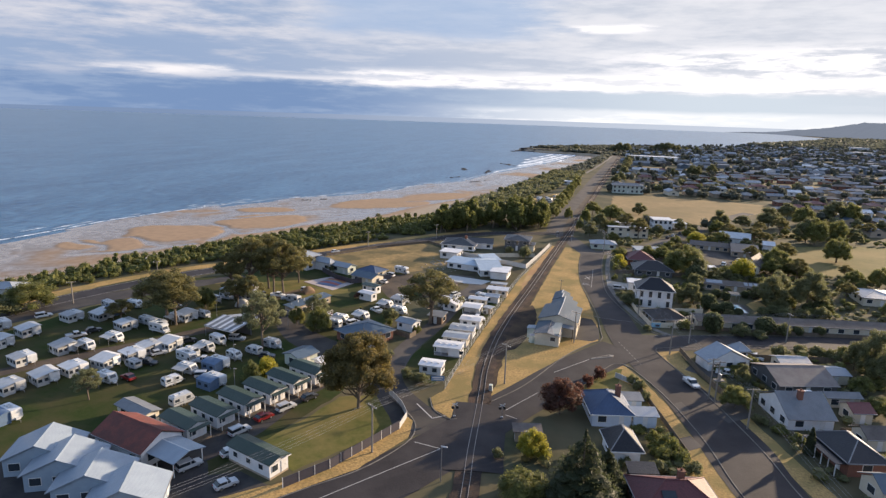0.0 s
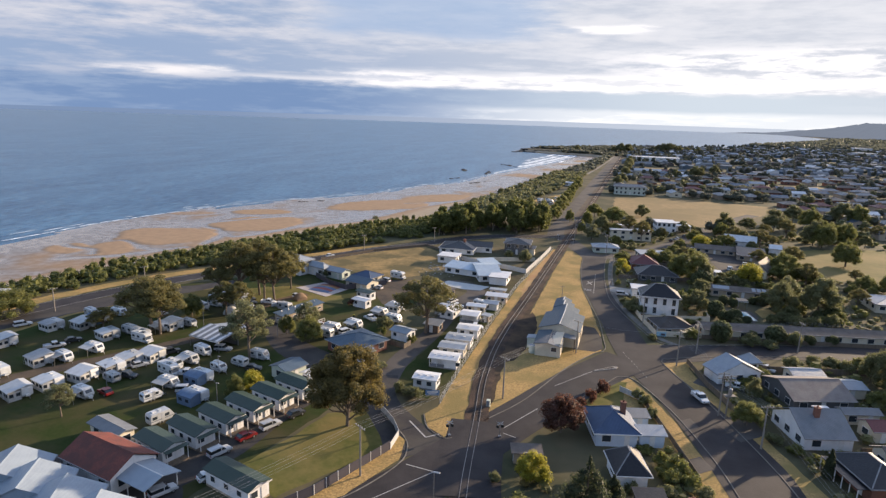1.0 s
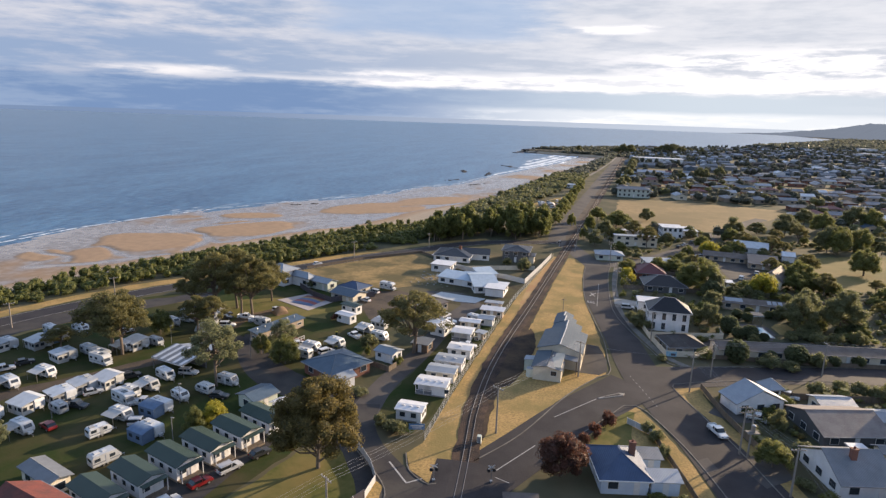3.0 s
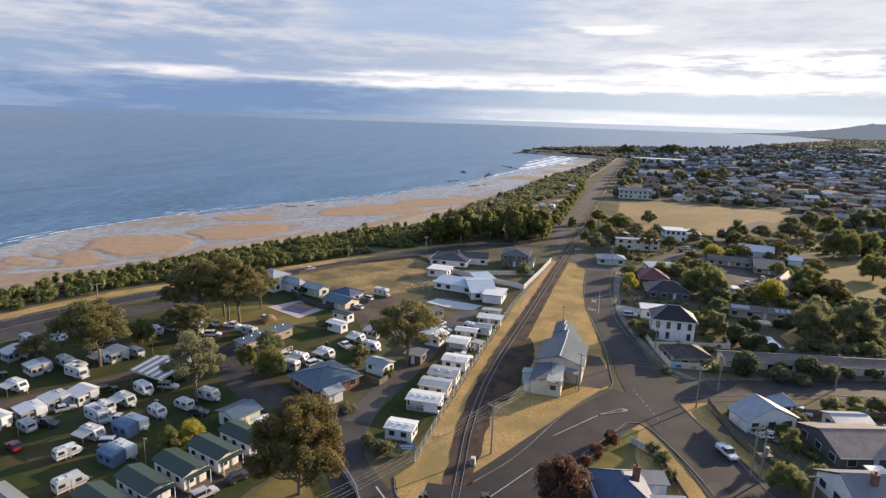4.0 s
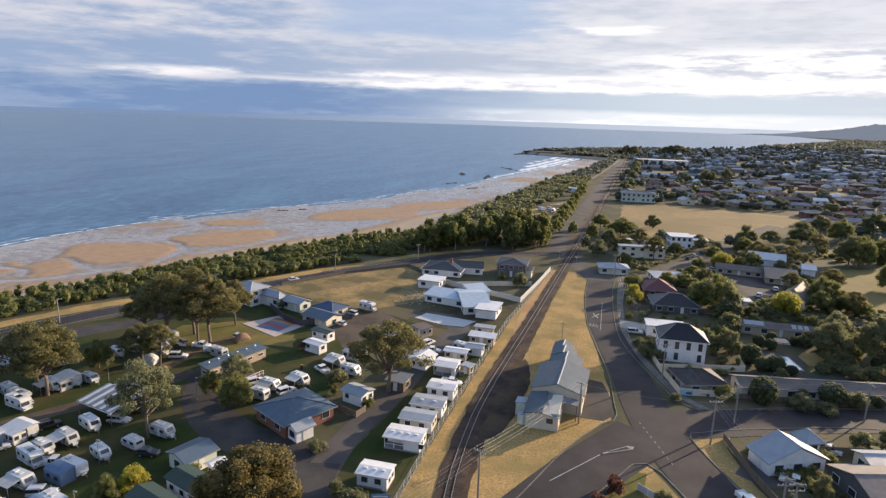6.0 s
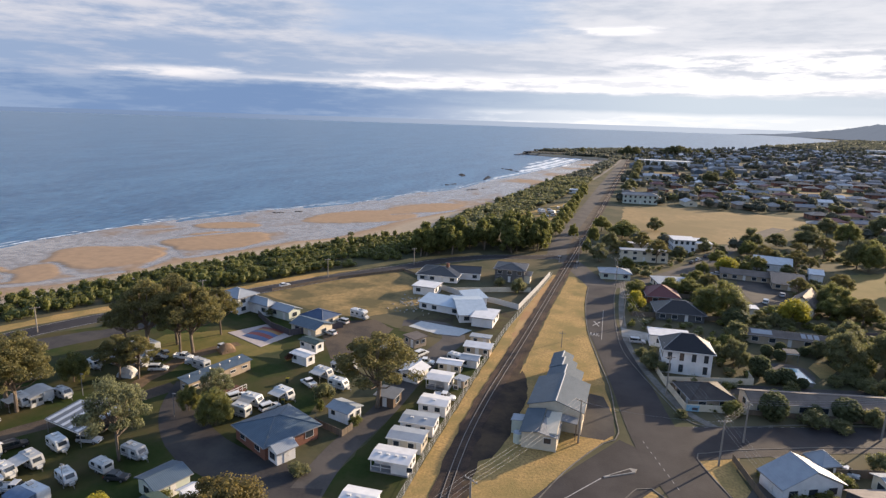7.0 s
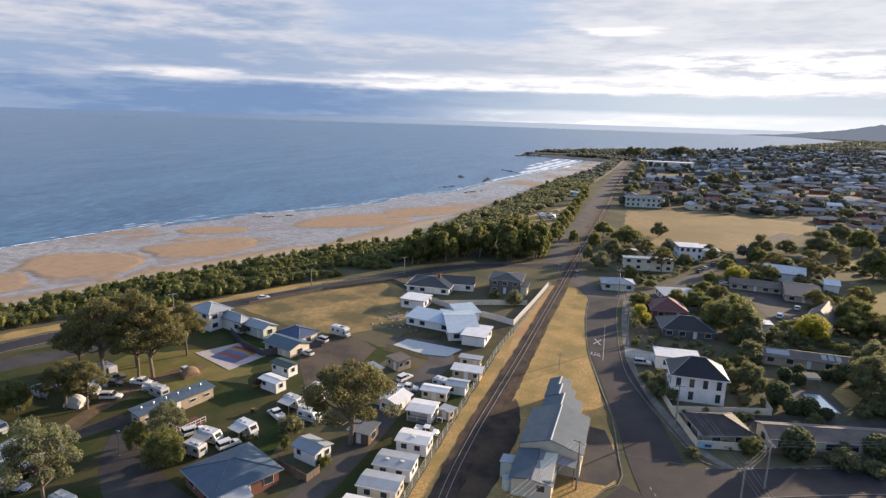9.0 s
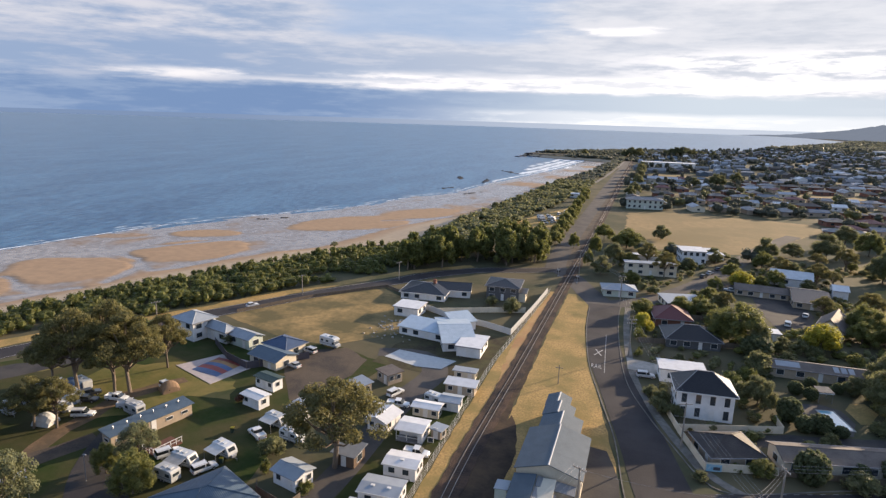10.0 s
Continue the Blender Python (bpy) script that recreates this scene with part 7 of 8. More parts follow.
plant("broad", 53.7, 251.7, 1.21, 1.10)
plant("dark", 46.8, 212.2, 1.17, 1.01)
plant("dark", 19.9, 196.9, 0.58, 1.23)
plant("shrub", 17.6, 169.8, 0.75, 0.75)
plant("dark_shrub", 6.8, 163.3, 0.61, 0.86)
plant("dark_shrub", 1.2, 190.1, 0.87, 1.13)
plant("dark_shrub", -1.1, 192.5, 0.75, 1.05)
plant("yellow", 44.2, 207.4, 0.86, 0.95)
plant("dark_shrub", 46.6, 199.2, 1.04, 0.96)
plant("dark", -11.8, 361.2, 1.07, 0.87)
plant("dark", -6.5, 349.9, 0.93, 0.90)
plant("broad", -34.0, 336.0, 0.57, 1.80)
plant("broad", -24.8, 305.6, 0.51, 1.80)
plant("dark", 82.9, 282.9, 1.08, 0.98)
plant("dark", 81.0, 325.9, 1.53, 1.02)
for hx, hy, hr in ((19.0, 148.0, 0.7), (19.4, 146.6, 0.75), (19.9, 145.1, 0.7), (20.4, 143.6, 0.75), (21.0, 142.2, 0.8), (22.2, 140.4, 0.9), (23.6, 139.4, 0.9), (25.2, 138.6, 0.95), (27.0, 138.2, 0.9)):
    plant("shrub", hx, hy, hr, 0.75)
for bx, by, r, tall in ((23.4, 168.9, 2.7, 1.05), (37.0, 173.9, 2.7, 0.85), (29.2, 188.0, 2.1, 0.9), (24.4, 191.2, 2.4, 1.0), (32.4, 187.6, 1.4, 0.8), (26.3, 187.4, 1.8, 0.9), (30.8, 203.2, 1.5, 0.95), (32.0, 209.2, 1.4, 1.0), (37.2, 209.0, 1.2, 1.0), (57.0, 201.6, 2.1, 1.0), (53.0, 200.0, 1.4, 1.0), (31.4, 173.0, 1.5, 0.9), (45.5, 175.6, 1.4, 0.9), (51.0, 177.6, 1.6, 0.8), (23.5, 224.5, 3.6, 0.8), (28.3, 205.2, 1.5, 1.0)):
    plant("ball", bx, by, r, tall)
conifer(-3.2, 78.8, 12.5, 6.2)
conifer(0.0, 85.0, 7.0, 3.4)
conifer(32.8, 108.4, 5.0, 0.8, "slender cypress beside a house")

# ---- goods shed ----
shed = thing("goods_shed", -15.6, 154, 0, "old pale weatherboard goods shed with stepped grey steel roofs", "shed")


def shed_block(x0, x1, y0, y1, h, rise, wall_name="wall", roof_name="roof"):
    L, W = y1 - y0, x1 - x0
    at = pose((x0 + x1) / 2 + 15.6, (y0 + y1) / 2 - 154, 0, 0, 0, 90)
    part(wall_name, gable_wall(L, W, h, rise), WALL_CREAM, shed, at=at)
    r = part(roof_name, gable_roof(L, W, h, rise, 0.35, 0.3), ROOF_SHED, shed, at=at)
    part("ridge_cap", solid(bmesh.new(), [[(s * (L / 2 + 0.31), -0.2, h + rise + 0.06), (s * (L / 2 + 0.31), 0, h + rise + 0.19), (s * (L / 2 + 0.31), 0.2, h + rise + 0.06)] for s in (-1, 1)]), ROOF_PALE, r)


shed_block(-20.5, -10.9, 149.2, 161.6, 4.2, 1.6)
shed_block(-19.2, -12.8, 161.9, 167.6, 4.0, 1.3, "rear_wall", "rear_roof")
shed_block(-19.4, -14.6, 167.9, 172.0, 4.0, 1.1, "rear_wall", "rear_roof")
shed_block(-19.6, -15.8, 172.3, 176.4, 3.8, 0.9, "rear_wall", "rear_roof")
lean = part("front_wing", solid(bmesh.new(), [[(x + 15.6, y - 154, -0.1) for x, y in ((-20.2, 141.2), (-14.3, 141.6), (-14.3, 148.3), (-20.2, 148.3))], [(-4.6, -12.8, 2.9), (1.3, -12.4, 3.5), (1.3, -5.7, 4.2), (-4.6, -5.7, 3.6)]]), WALL_CREAM, shed)
part("front_wing_roof", solid(bmesh.new(), [[(-5.0, -13.2, 2.95), (-1.6, -13.1, 3.5), (-1.6, -5.65, 4.3), (-5.0, -5.65, 3.75)], [(-5.0, -13.2, 3.07), (-1.6, -13.1, 3.62), (-1.6, -5.65, 4.42), (-5.0, -5.65, 3.87)]]), ROOF_SHED, shed)
part("porch_roof", solid(bmesh.new(), [[(-1.55, -13.3, 3.5), (1.6, -13.2, 2.9), (1.6, -7.9, 3.0), (-1.55, -7.9, 3.7)], [(-1.55, -13.3, 3.62), (1.6, -13.2, 3.02), (1.6, -7.9, 3.12), (-1.55, -7.9, 3.82)]]), ROOF_GREY, shed, "grey steel porch roof")
part("platform_roof", solid(bmesh.new(), [[(-1.5, -7.8, 3.75), (4.2, -7.6, 3.2), (4.2, -5.5, 3.4), (-1.5, -5.5, 4.0)], [(-1.5, -7.8, 3.87), (4.2, -7.6, 3.32), (4.2, -5.5, 3.52), (-1.5, -5.5, 4.12)]]), ROOF_GREY, shed)
for py in (-7.2, -5.7):
    part("post", boxes((3.9, py - 0.07, 0, 4.04, py + 0.07, 3.2)), TIMBER, shed)
add_window(shed, -0.2, -12.56, 1.4, 4, 1.2, 1.0)
add_door(shed, 4.72, 2.0, 90, TIMBER, w=2.2)
for i in range(4):
    add_window(shed, 4.73, -3.6 + 2.4 * i, 2.6, 90, 1.2, 0.8)
for hx, hw, hh in ((-21.9, 1.9, 2.9),):
    hut = thing("storage_hut", hx, 146.4, 0, "small pale green storage hut beside the shed", "hut")
    part("wall", boxes((-0.9, -1.1, -0.05, 0.9, 1.1, 2.6)), WALL_GREENISH, hut)
    part("roof", solid(bmesh.new(), [[(-1.05, -1.25, 2.55), (1.05, -1.25, 2.75), (1.05, 1.25, 2.75), (-1.05, 1.25, 2.55)], [(-1.05, -1.25, 2.65), (1.05, -1.25, 2.85), (1.05, 1.25, 2.85), (-1.05, 1.25, 2.65)]]), ROOF_PALE, hut)
tank = thing("water_tank", -21.0, 142.6, 0, "round pale green water tank beside the shed", "tank")
part("tank_body", tube(bmesh.new(), (0, 0, -0.05), (0, 0, 1.9), 0.85, 0.85, 20), WALL_GREENISH, tank)
part("tank_lid", tube(bmesh.new(), (0, 0, 1.9), (0, 0, 2.1), 0.88, 0.2, 20), ROOF_PALE, tank)

post = thing("signal_post", -19.9, 190.6, 0, "slender timber post with a short crossarm", "post")
part("pole", tube(bmesh.new(), (0, 0, -0.2), (0, 0, 4.4), 0.10, 0.07, 7), POLE_WOOD, post)
part("crossarm", boxes((-0.8, -0.05, 3.7, 0.8, 0.05, 3.82)), POLE_WOOD, post)

# ---- fences and walls ----
fence([(-45.6, 68.6), (-41.5, 75.5), (-35.9, 90.8)], 1.7, FENCE_DARK, "dark steel panel fence with pale posts", gap=2.35)
fence([(-35.9, 90.8), (-36.2, 95.2), (-38.6, 98.6), (-41.4, 101.4), (-43.0, 102.8)], 1.3, FENCE_PALE, "low pale metal fence at the park entrance", gap=2.0)
fence([(-33.3, 109.3), (-34.4, 131), (-35.3, 171), (-35.6, 195), (-34.6, 215), (-32.6, 261)], 1.6, None, "wire mesh fence with pale posts along the railway", gap=3.0, mesh_wire=True)
fence([(3.9, 178.6), (22.4, 184.9), (21.8, 189.4)], 1.5, WALL_CREAM, "rendered cream garden wall", WALL_CREAM, 3.3)
fence([(1.8, 186.5), (3.9, 178), (7.6, 166.4)], 1.5, WALL_CREAM, "rendered cream garden wall along the street", WALL_CREAM, 3.0)
fence([(7.6, 166.4), (19.0, 169.2)], 1.5, WALL_CREAM, "rendered cream garden wall with a painted corner", WALL_CREAM, 3.0)
mural = thing("painted_mural", 8.6, 166.55, 13.8, "bright blue painted panel on a garden wall", "mural")
part("mural_panel", boxes((-0.9, -0.13, 0.1, 1.6, -0.085, 1.35)), material("mural_blue", (0.10, 0.32, 0.48), (0.35, 0.45, 0.5), 2.0, 0.7), mural)
part("mural_bar", boxes((0.2, -0.15, 0.35, 1.3, -0.135, 0.9)), FENCE_DARK, mural)
fence([(19.0, 169.2), (40, 173.6), (75, 182.6)], 1.1, TIMBER, "dark timber paling fence along the street", TIMBER, 3.0)
fence([(-0.2, 128.5), (4.2, 125.4)], 1.2, FENCE_PALE, "pale front fence of the corner house", gap=2.0)
fence([(4.2, 125.4), (8.8, 112), (13, 99)], 1.2, TIMBER, "dark timber side fence behind shrubs", TIMBER, 2.6)
fence([(14.2, 150), (17.4, 138), (21.5, 127)], 1.3, TIMBER, "dark timber front fence", TIMBER, 2.6)
fence([(-112, 203), (-100, 224.5), (-84, 244), (-76.5, 239)], 0.9, TIMBER, "low dark timber fence round the vacant lot", TIMBER, 3.0)
fence([(-76.5, 239), (-66, 228), (-55, 222), (-43, 219), (-36, 216)], 1.7, FENCE_PALE, "pale metal fence behind the clinic", FENCE_PALE, 3.0)
fence([(-36, 216), (-34.4, 240), (-33.4, 260)], 1.7, FENCE_PALE, "white panel fence near the far crossing", FENCE_PALE, 2.6)
fence([(-101.5, 181), (-93, 174.5), (-85.5, 171.5), (-76, 182)], 1.7, FENCE_DARK, "dark panel fence behind the play area", TIMBER, 2.6)
fence([(-60, 225), (-46, 232), (-36, 236)], 1.6, WALL_CREAM, "cream panel fence between houses", WALL_CREAM, 2.8)

# ---- paved yards, paths, play area ----
sheet("clinic_yard", patch([(-60.6, 190.0), (-58.9, 195.2), (-44.0, 193.8), (-45.8, 188.2), (-51.5, 187.4)], 0.05, 0.1), PAVING, "pale concrete yard of the clinic", "yard")
sheet("motel_yard", patch([(20.5, 298), (24, 288), (31, 282), (31, 266), (33, 250), (41, 252), (46, 268), (45, 283), (34, 290), (28, 300)], 0.03, 0.3), ASPHALT_DARK, "dark asphalt yard of the motel", "yard")
sheet("footpath", ribbon([(27.5, 150), (9.6, 163.8), (5.6, 170), (1.2, 181), (-3.4, 195), (-6.0, 214), (-7.4, 236), (-7.6, 254)], 1.7, 0.045), KERB, "grey concrete footpath along the road", "footpath")
sheet("driveway", patch([(-6.0, 205), (3.6, 204), (4.2, 210), (-6.4, 212)], 0.05, 0.1), CONCRETE, "pale concrete driveway", "driveway")
sheet("driveway_green_cabin", patch([(-57.6, 62), (-47, 64.5), (-46.2, 68), (-54, 70), (-58.5, 67)], 0.04, 0.1), ASPHALT_DARK, "dark asphalt pad before the long cabin", "driveway")
sheet("villa_yard", patch([(-96, 50), (-84, 70), (-66, 74), (-60, 70), (-49, 56), (-60, 40)], 0.018, 0.4), ASPHALT_DARK, "dark asphalt yard round the villas", "yard")
sheet("park_earth", patch([(-68.9, 162.7), (-78.7, 175.7), (-78.1, 186.4), (-71.3, 191.3), (-63.4, 186.6), (-62.8, 177.5), (-64.8, 170.5), (-62.1, 160.6)], 0.029, 0.6), GRAVEL, "dark bare earth drive between park cabins", "track")
sheet("clinic_ground", patch([(-62, 186), (-61.5, 198), (-57, 208), (-46, 213), (-36.5, 214), (-36.3, 187), (-46, 184)], 0.023, 0.4), HEDGE_SOIL, "dark bare soil round the clinic", "yard")
for pts in ([(17.6, 120.5), (20.7, 125.4), (24.5, 124.8), (25.6, 119.7), (21.0, 115.2)], [(10.8, 119.4), (13.0, 121.3), (14.5, 118.0), (12.1, 116.1)], [(11.2, 105.3), (13.7, 107.5), (15.5, 104.2), (12.7, 101.6)], [(14.7, 138.8), (17.6, 145.2), (22.0, 142.8), (23.9, 138.3), (19.0, 136.3)]):
    sheet("driveway", patch(pts, 0.058, 0.15), ASPHALT_OLD, "worn grey driveway across the verge", "driveway")
sheet("red_garden_bed", patch([(4.4, 181), (8.2, 181.5), (9.6, 170), (7.2, 169)], 0.03, 0.3), SOIL, "reddish bare garden bed behind the wall", "garden bed")
sheet("rail_soil", patch([(-27.5, 112), (-25.4, 113), (-25.0, 122), (-25.6, 131), (-28.4, 128)], 0.034, 0.5), SOIL, "bare reddish soil beside the railway", "verge")
sheet("rail_soil", patch([(-31.4, 180), (-33.4, 196), (-34.3, 215), (-33.2, 240), (-32.2, 258), (-31.1, 258), (-31.5, 225)], 0.038, 0.9), material("red_soil", (0.34, 0.175, 0.078), (0.26, 0.155, 0.070), 0.8, 0.95, 0.4, (0.36, 0.235, 0.10), 0.14, place=True), "reddish dry grass and soil beside the railway", "verge")

sheet("park_track", ribbon([(-93.5, 124), (-97.5, 132.6), (-99.0, 137.9), (-98.8, 143.5), (-99.5, 149.8), (-97.5, 155.5), (-93.7, 162.3)], [4, 3.6, 3.4, 3.6, 3.8, 3.6, 3], 0.027, wobble=0.6), SOIL, "bare earth track through the camp sites", "track")
sheet("dry_patch", patch([(-112, 148), (-114, 160), (-101, 170), (-84, 166), (-79.5, 158), (-88.5, 156.5), (-91.2, 147.8), (-99, 141)], 0.02, 1.2), GRASS_LAWN, "half-dry grass under the gum trees", "lawn")
deck = thing("timber_deck", -78.7, 139.8, -14, "red-brown timber deck with a pale rail", "deck")
part("deck_boards", boxes((-1.6, -2.6, -0.05, 1.6, 2.6, 0.28)), material("stained_decking", (0.13, 0.055, 0.035), (0.09, 0.042, 0.03), 2.0, 0.8, 0.2), deck)
for i in range(6):
    part("post", boxes((1.52, -2.58 + i * 1.02, 0.28, 1.6, -2.50 + i * 1.02, 1.25)), TRIM, deck)
for i in range(4):
    part("post", boxes((-1.6 + i * 1.02, -2.6, 0.28, -1.52 + i * 1.02, -2.52, 1.25)), TRIM, deck)
part("rail", boxes((1.53, -2.6, 1.25, 1.59, 2.6, 1.33), (-1.6, -2.59, 1.25, 1.52, -2.53, 1.33)), TRIM, deck)
part("lower_rail", boxes((1.54, -2.6, 0.72, 1.58, 2.6, 0.78), (-1.6, -2.58, 0.72, 1.52, -2.54, 0.78)), TRIM, deck)
board = thing("sign_board", -35.6, 111.4, 20, "blue and white sign board at the park entrance", "sign")
for px in (-1.2, 1.2):
    part("post", boxes((px - 0.05, -0.05, -0.1, px + 0.05, 0.05, 1.5)), STEEL, board)
part("panel", boxes((-1.4, -0.1, 0.5, 1.4, -0.06, 1.6)), material("sign_blue", (0.10, 0.20, 0.36), (0.08, 0.17, 0.31), 1.0, 0.5), board)
part("lettering_bar", boxes((-1.1, -0.115, 1.1, 1.1, -0.105, 1.35), (-0.8, -0.115, 0.75, 0.8, -0.105, 0.9)), TRIM, board)
sail = thing("shade_sail", -91.0, 122.6, 4, "white triangular shade sail stretched beside a shelter", "shade sail")
part("sail_cloth", solid(bmesh.new(), [[(-5.4, -1.4, 3.6), (0.2, -0.9, 3.3), (5.4, -1.2, 3.4), (0.6, 2.4, 3.9)], [(-5.4, -1.4, 3.63), (0.2, -0.9, 3.33), (5.4, -1.2, 3.43), (0.6, 2.4, 3.93)]]), CANVAS, sail)
for px, py, ph in ((-5.4, -1.4, 3.7), (5.4, -1.2, 3.5), (0.6, 2.4, 4.0)):
    part("mast", tube(bmesh.new(), (px, py, -0.1), (px, py, ph), 0.06, 0.05, 8), STEEL, sail)

play = thing("play_area", -92.2, 169.6, -8, "pale pink play pad with an inflated striped pillow", "play area")
part("pad", solid(bmesh.new(), [[(-8.2, -3.6, -0.05), (5.6, -6.6, -0.05), (7.2, 6.4, -0.05), (-4.4, 6.0, -0.05)], [(-8.2, -3.6, 0.1), (5.6, -6.6, 0.1), (7.2, 6.4, 0.1), (-4.4, 6.0, 0.1)]]), material("pink_concrete", (0.40, 0.35, 0.34), (0.34, 0.30, 0.295), 0.8, 0.85), play)
pillow_cols = {"blue": (0.06, 0.10, 0.21), "red": (0.24, 0.05, 0.04), "orange": (0.32, 0.17, 0.06)}
for i, cn in enumerate(("blue", "red", "blue", "orange", "red")):
    y0, y1 = -3.4 + i * 1.55, -3.4 + (i + 1) * 1.55
    bm = bmesh.new()
    rows = []
    for j in range(11):
        xx = -3.6 + 0.76 * j
        rows.append([bm.verts.new((xx, yy, 0.1 + 0.5 * max(0, 1 - ((xx - 0.2) / 3.9) ** 2) * max(0.15, 1 - ((yy - 0.5) / 4.2) ** 2))) for yy in (y0, (y0 + y1) / 2, y1)] + [bm.verts.new((xx, y1, 0.06)), bm.verts.new((xx, y0, 0.06))])
    for a, b in zip(rows, rows[1:]):
        for k in range(5):
            bm.faces.new((a[k], a[(k + 1) % 5], b[(k + 1) % 5], b[k]))
    part("pillow_stripe", bm, shared("pillow_" + cn, lambda: material("pillow_" + cn, pillow_cols[cn], None, 1.0, 0.5)), play, "%s inflated stripe" % cn)

sheet("paving_pool", patch([(27.3, 198.6), (29.0, 200.5), (32.3, 201.6), (35.6, 199.8), (36.8, 194.6), (34.8, 188.6), (30.6, 189.8), (27.5, 192.6)], 0.04, 0.2), ASPHALT_OLD, "grey concrete paving round the pool", "paving")
sheet("lawn_pool", patch([(36.6, 200.6), (38.4, 204.2), (41.2, 205.2), (42.4, 201), (39.8, 195.8), (37.6, 194.8)], 0.03, 0.3), GRASS_DRY, "dry yellow lawn beside the pool", "lawn")
sheet("drive_units", patch([(15.6, 181.4), (23, 184.8), (36.5, 188.4), (50, 192.5), (66, 197), (67, 191.5), (52, 187.8), (38, 184.2), (25, 180.4), (17, 177.8)], 0.026, 0.3), ASPHALT_DARK, "dark asphalt drive behind the row of units", "road")
carport(33.2, 204.0, 10, 3.0, 3.0, 2.3, ROOF_DARK, "small dark timber gazebo beside the pool", 0.1, "gazebo", "gazebo")
pool = thing("swimming_pool", 33.3, 194.8, -78, "small swimming pool with a pale paved surround", "swimming pool")
part("surround", boxes((-4.2, -1.8, -0.05, 4.2, 1.8, 0.09)), CONCRETE, pool)
part("pool_water", boxes((-3.8, -1.4, 0.0, 3.8, 1.4, 0.105)), material("pool_water", (0.16, 0.34, 0.42), (0.13, 0.30, 0.38), 0.5, 0.08, spec=0.6), pool)

part("solar_panel", boxes((-1.0, -0.8, 0.0, 1.0, 0.8, 0.09)), CAR_GLASS, maroon_house, "dark solar water panel", at=pose(-1.6, -2.3, 2.61 + 2.4 * (1 - 2.3 / 4.45) + 0.22, 28))
vent_mesh = mesh_of("roof_vent", tube(tube(bmesh.new(), (0, 0, -0.1), (0, 0, 0.35), 0.11, 0.11, 8), (0, 0, 0.35), (0, 0, 0.55), 0.2, 0.12, 8), STEEL)
for i in range(6):
    part("roof_vent", vent_mesh, None, amenities, at=pose(-6.2 + 2.4 * i, 0.3, 2.62))
rv = random.Random(3)
# broken concrete left on the vacant lot
bm = bmesh.new()
for _ in range(90):
    cx, cy, r = rv.gauss(-66, 3.2), rv.gauss(211, 4.5), rv.uniform(0.12, 0.4)
    m = pose(cx, cy, 0.05, rv.uniform(-20, 20), rv.uniform(-20, 20), rv.uniform(0, 180))
    solid(bm, [[m @ Vector((x * r, y * r * 0.7, z)) for x, y in ((-1, -1), (1, -0.8), (0.9, 1), (-0.8, 0.9))] for z in (-0.1, r * 0.5)])
tagged(new("rubble", mesh_of("rubble", bm, CONCRETE)), "scattered broken concrete on dry grass", "rubble", kind="stuff")

# ---- power poles and wires ----
chain = [(-54, 46, 9), (-37.3, 82.2, 8.6), (-22.3, 116.1, 8.9), (-11.0, 146.1, 8.3)]
for px, py, ph in chain:
    power_pole(px, py, ph, -28)
ux, uy = math.cos(radians(-28)), math.sin(radians(-28))
for (ax, ay, ah), (bx_, by_, bh) in zip(chain, chain[1:]):
    for o in (-1.05, -0.45, 0.45, 1.05):
        wire((ax + o * ux, ay + o * uy, ah - 0.05), (bx_ + o * ux, by_ + o * uy, bh - 0.05), 0.7)
wire((-11, 146.1, 8.2), (-13, 149, 6.0), 0.1)
street = [(30, 80, 8.5), (24.0, 114.1, 8.2), (18.3, 124.5, 9.0), (11.8, 147.4, 8.4), (4.2, 172.8, 8.5), (-6.1, 213.4, 9.5), (-10.2, 256.0, 9.5), (-26.2, 287, 9.8)]
for i, (px, py, ph) in enumerate(street):
    power_pole(px, py, ph, 20, 2 if i in (2, 5) else 1)
for (ax, ay, ah), (bx_, by_, bh) in zip(street, street[1:]):
    for o in (-1.05, -0.45, 0.45, 1.05):
        wire((ax + o * 0.94, ay + o * 0.34, ah - 0.05), (bx_ + o * 0.94, by_ + o * 0.34, bh - 0.05), 0.6)
hp = power_pole(19.4, 123.6, 9.0, 20, 2, "timber power pole with a grey transformer and two crossarms")
part("transformer", tube(tube(bmesh.new(), (0.0, -0.5, 5.2), (0.0, -0.5, 6.4), 0.34, 0.34, 12), (0.0, -0.5, 6.4), (0.0, -0.5, 6.55), 0.34, 0.2, 12), STEEL, hp, "round grey transformer")
part("platform", boxes((-1.0, -0.95, 5.0, 1.0, 0.15, 5.15)), POLE_WOOD, hp)
side = [(11.8, 147.4, 8.4), (16.8, 157.2, 8.0), (41.0, 167.5, 8.0), (75, 178, 8.0)]
for px, py, ph in side[1:]:
    power_pole(px, py, ph, 110)
for (ax, ay, ah), (bx_, by_, bh) in zip(side, side[1:]):
    for o in (-0.9, 0.0, 0.9):
        wire((ax, ay + o, ah - 0.05), (bx_, by_ + o, bh - 0.05), 0.5)
wire((11.8, 147.4, 8.0), (-11.0, 146.1, 8.0), 0.8)
coast = [(-149, 90, 6.5), (-147, 121.5, 6.5), (-143.5, 149.5, 6.5), (-124, 186, 6.5), (-104.5, 225, 6.5), (-84, 254, 6.5)]
for px, py, ph in coast:
    power_pole(px, py, ph, 60, label="thin timber pole beside the coast road")
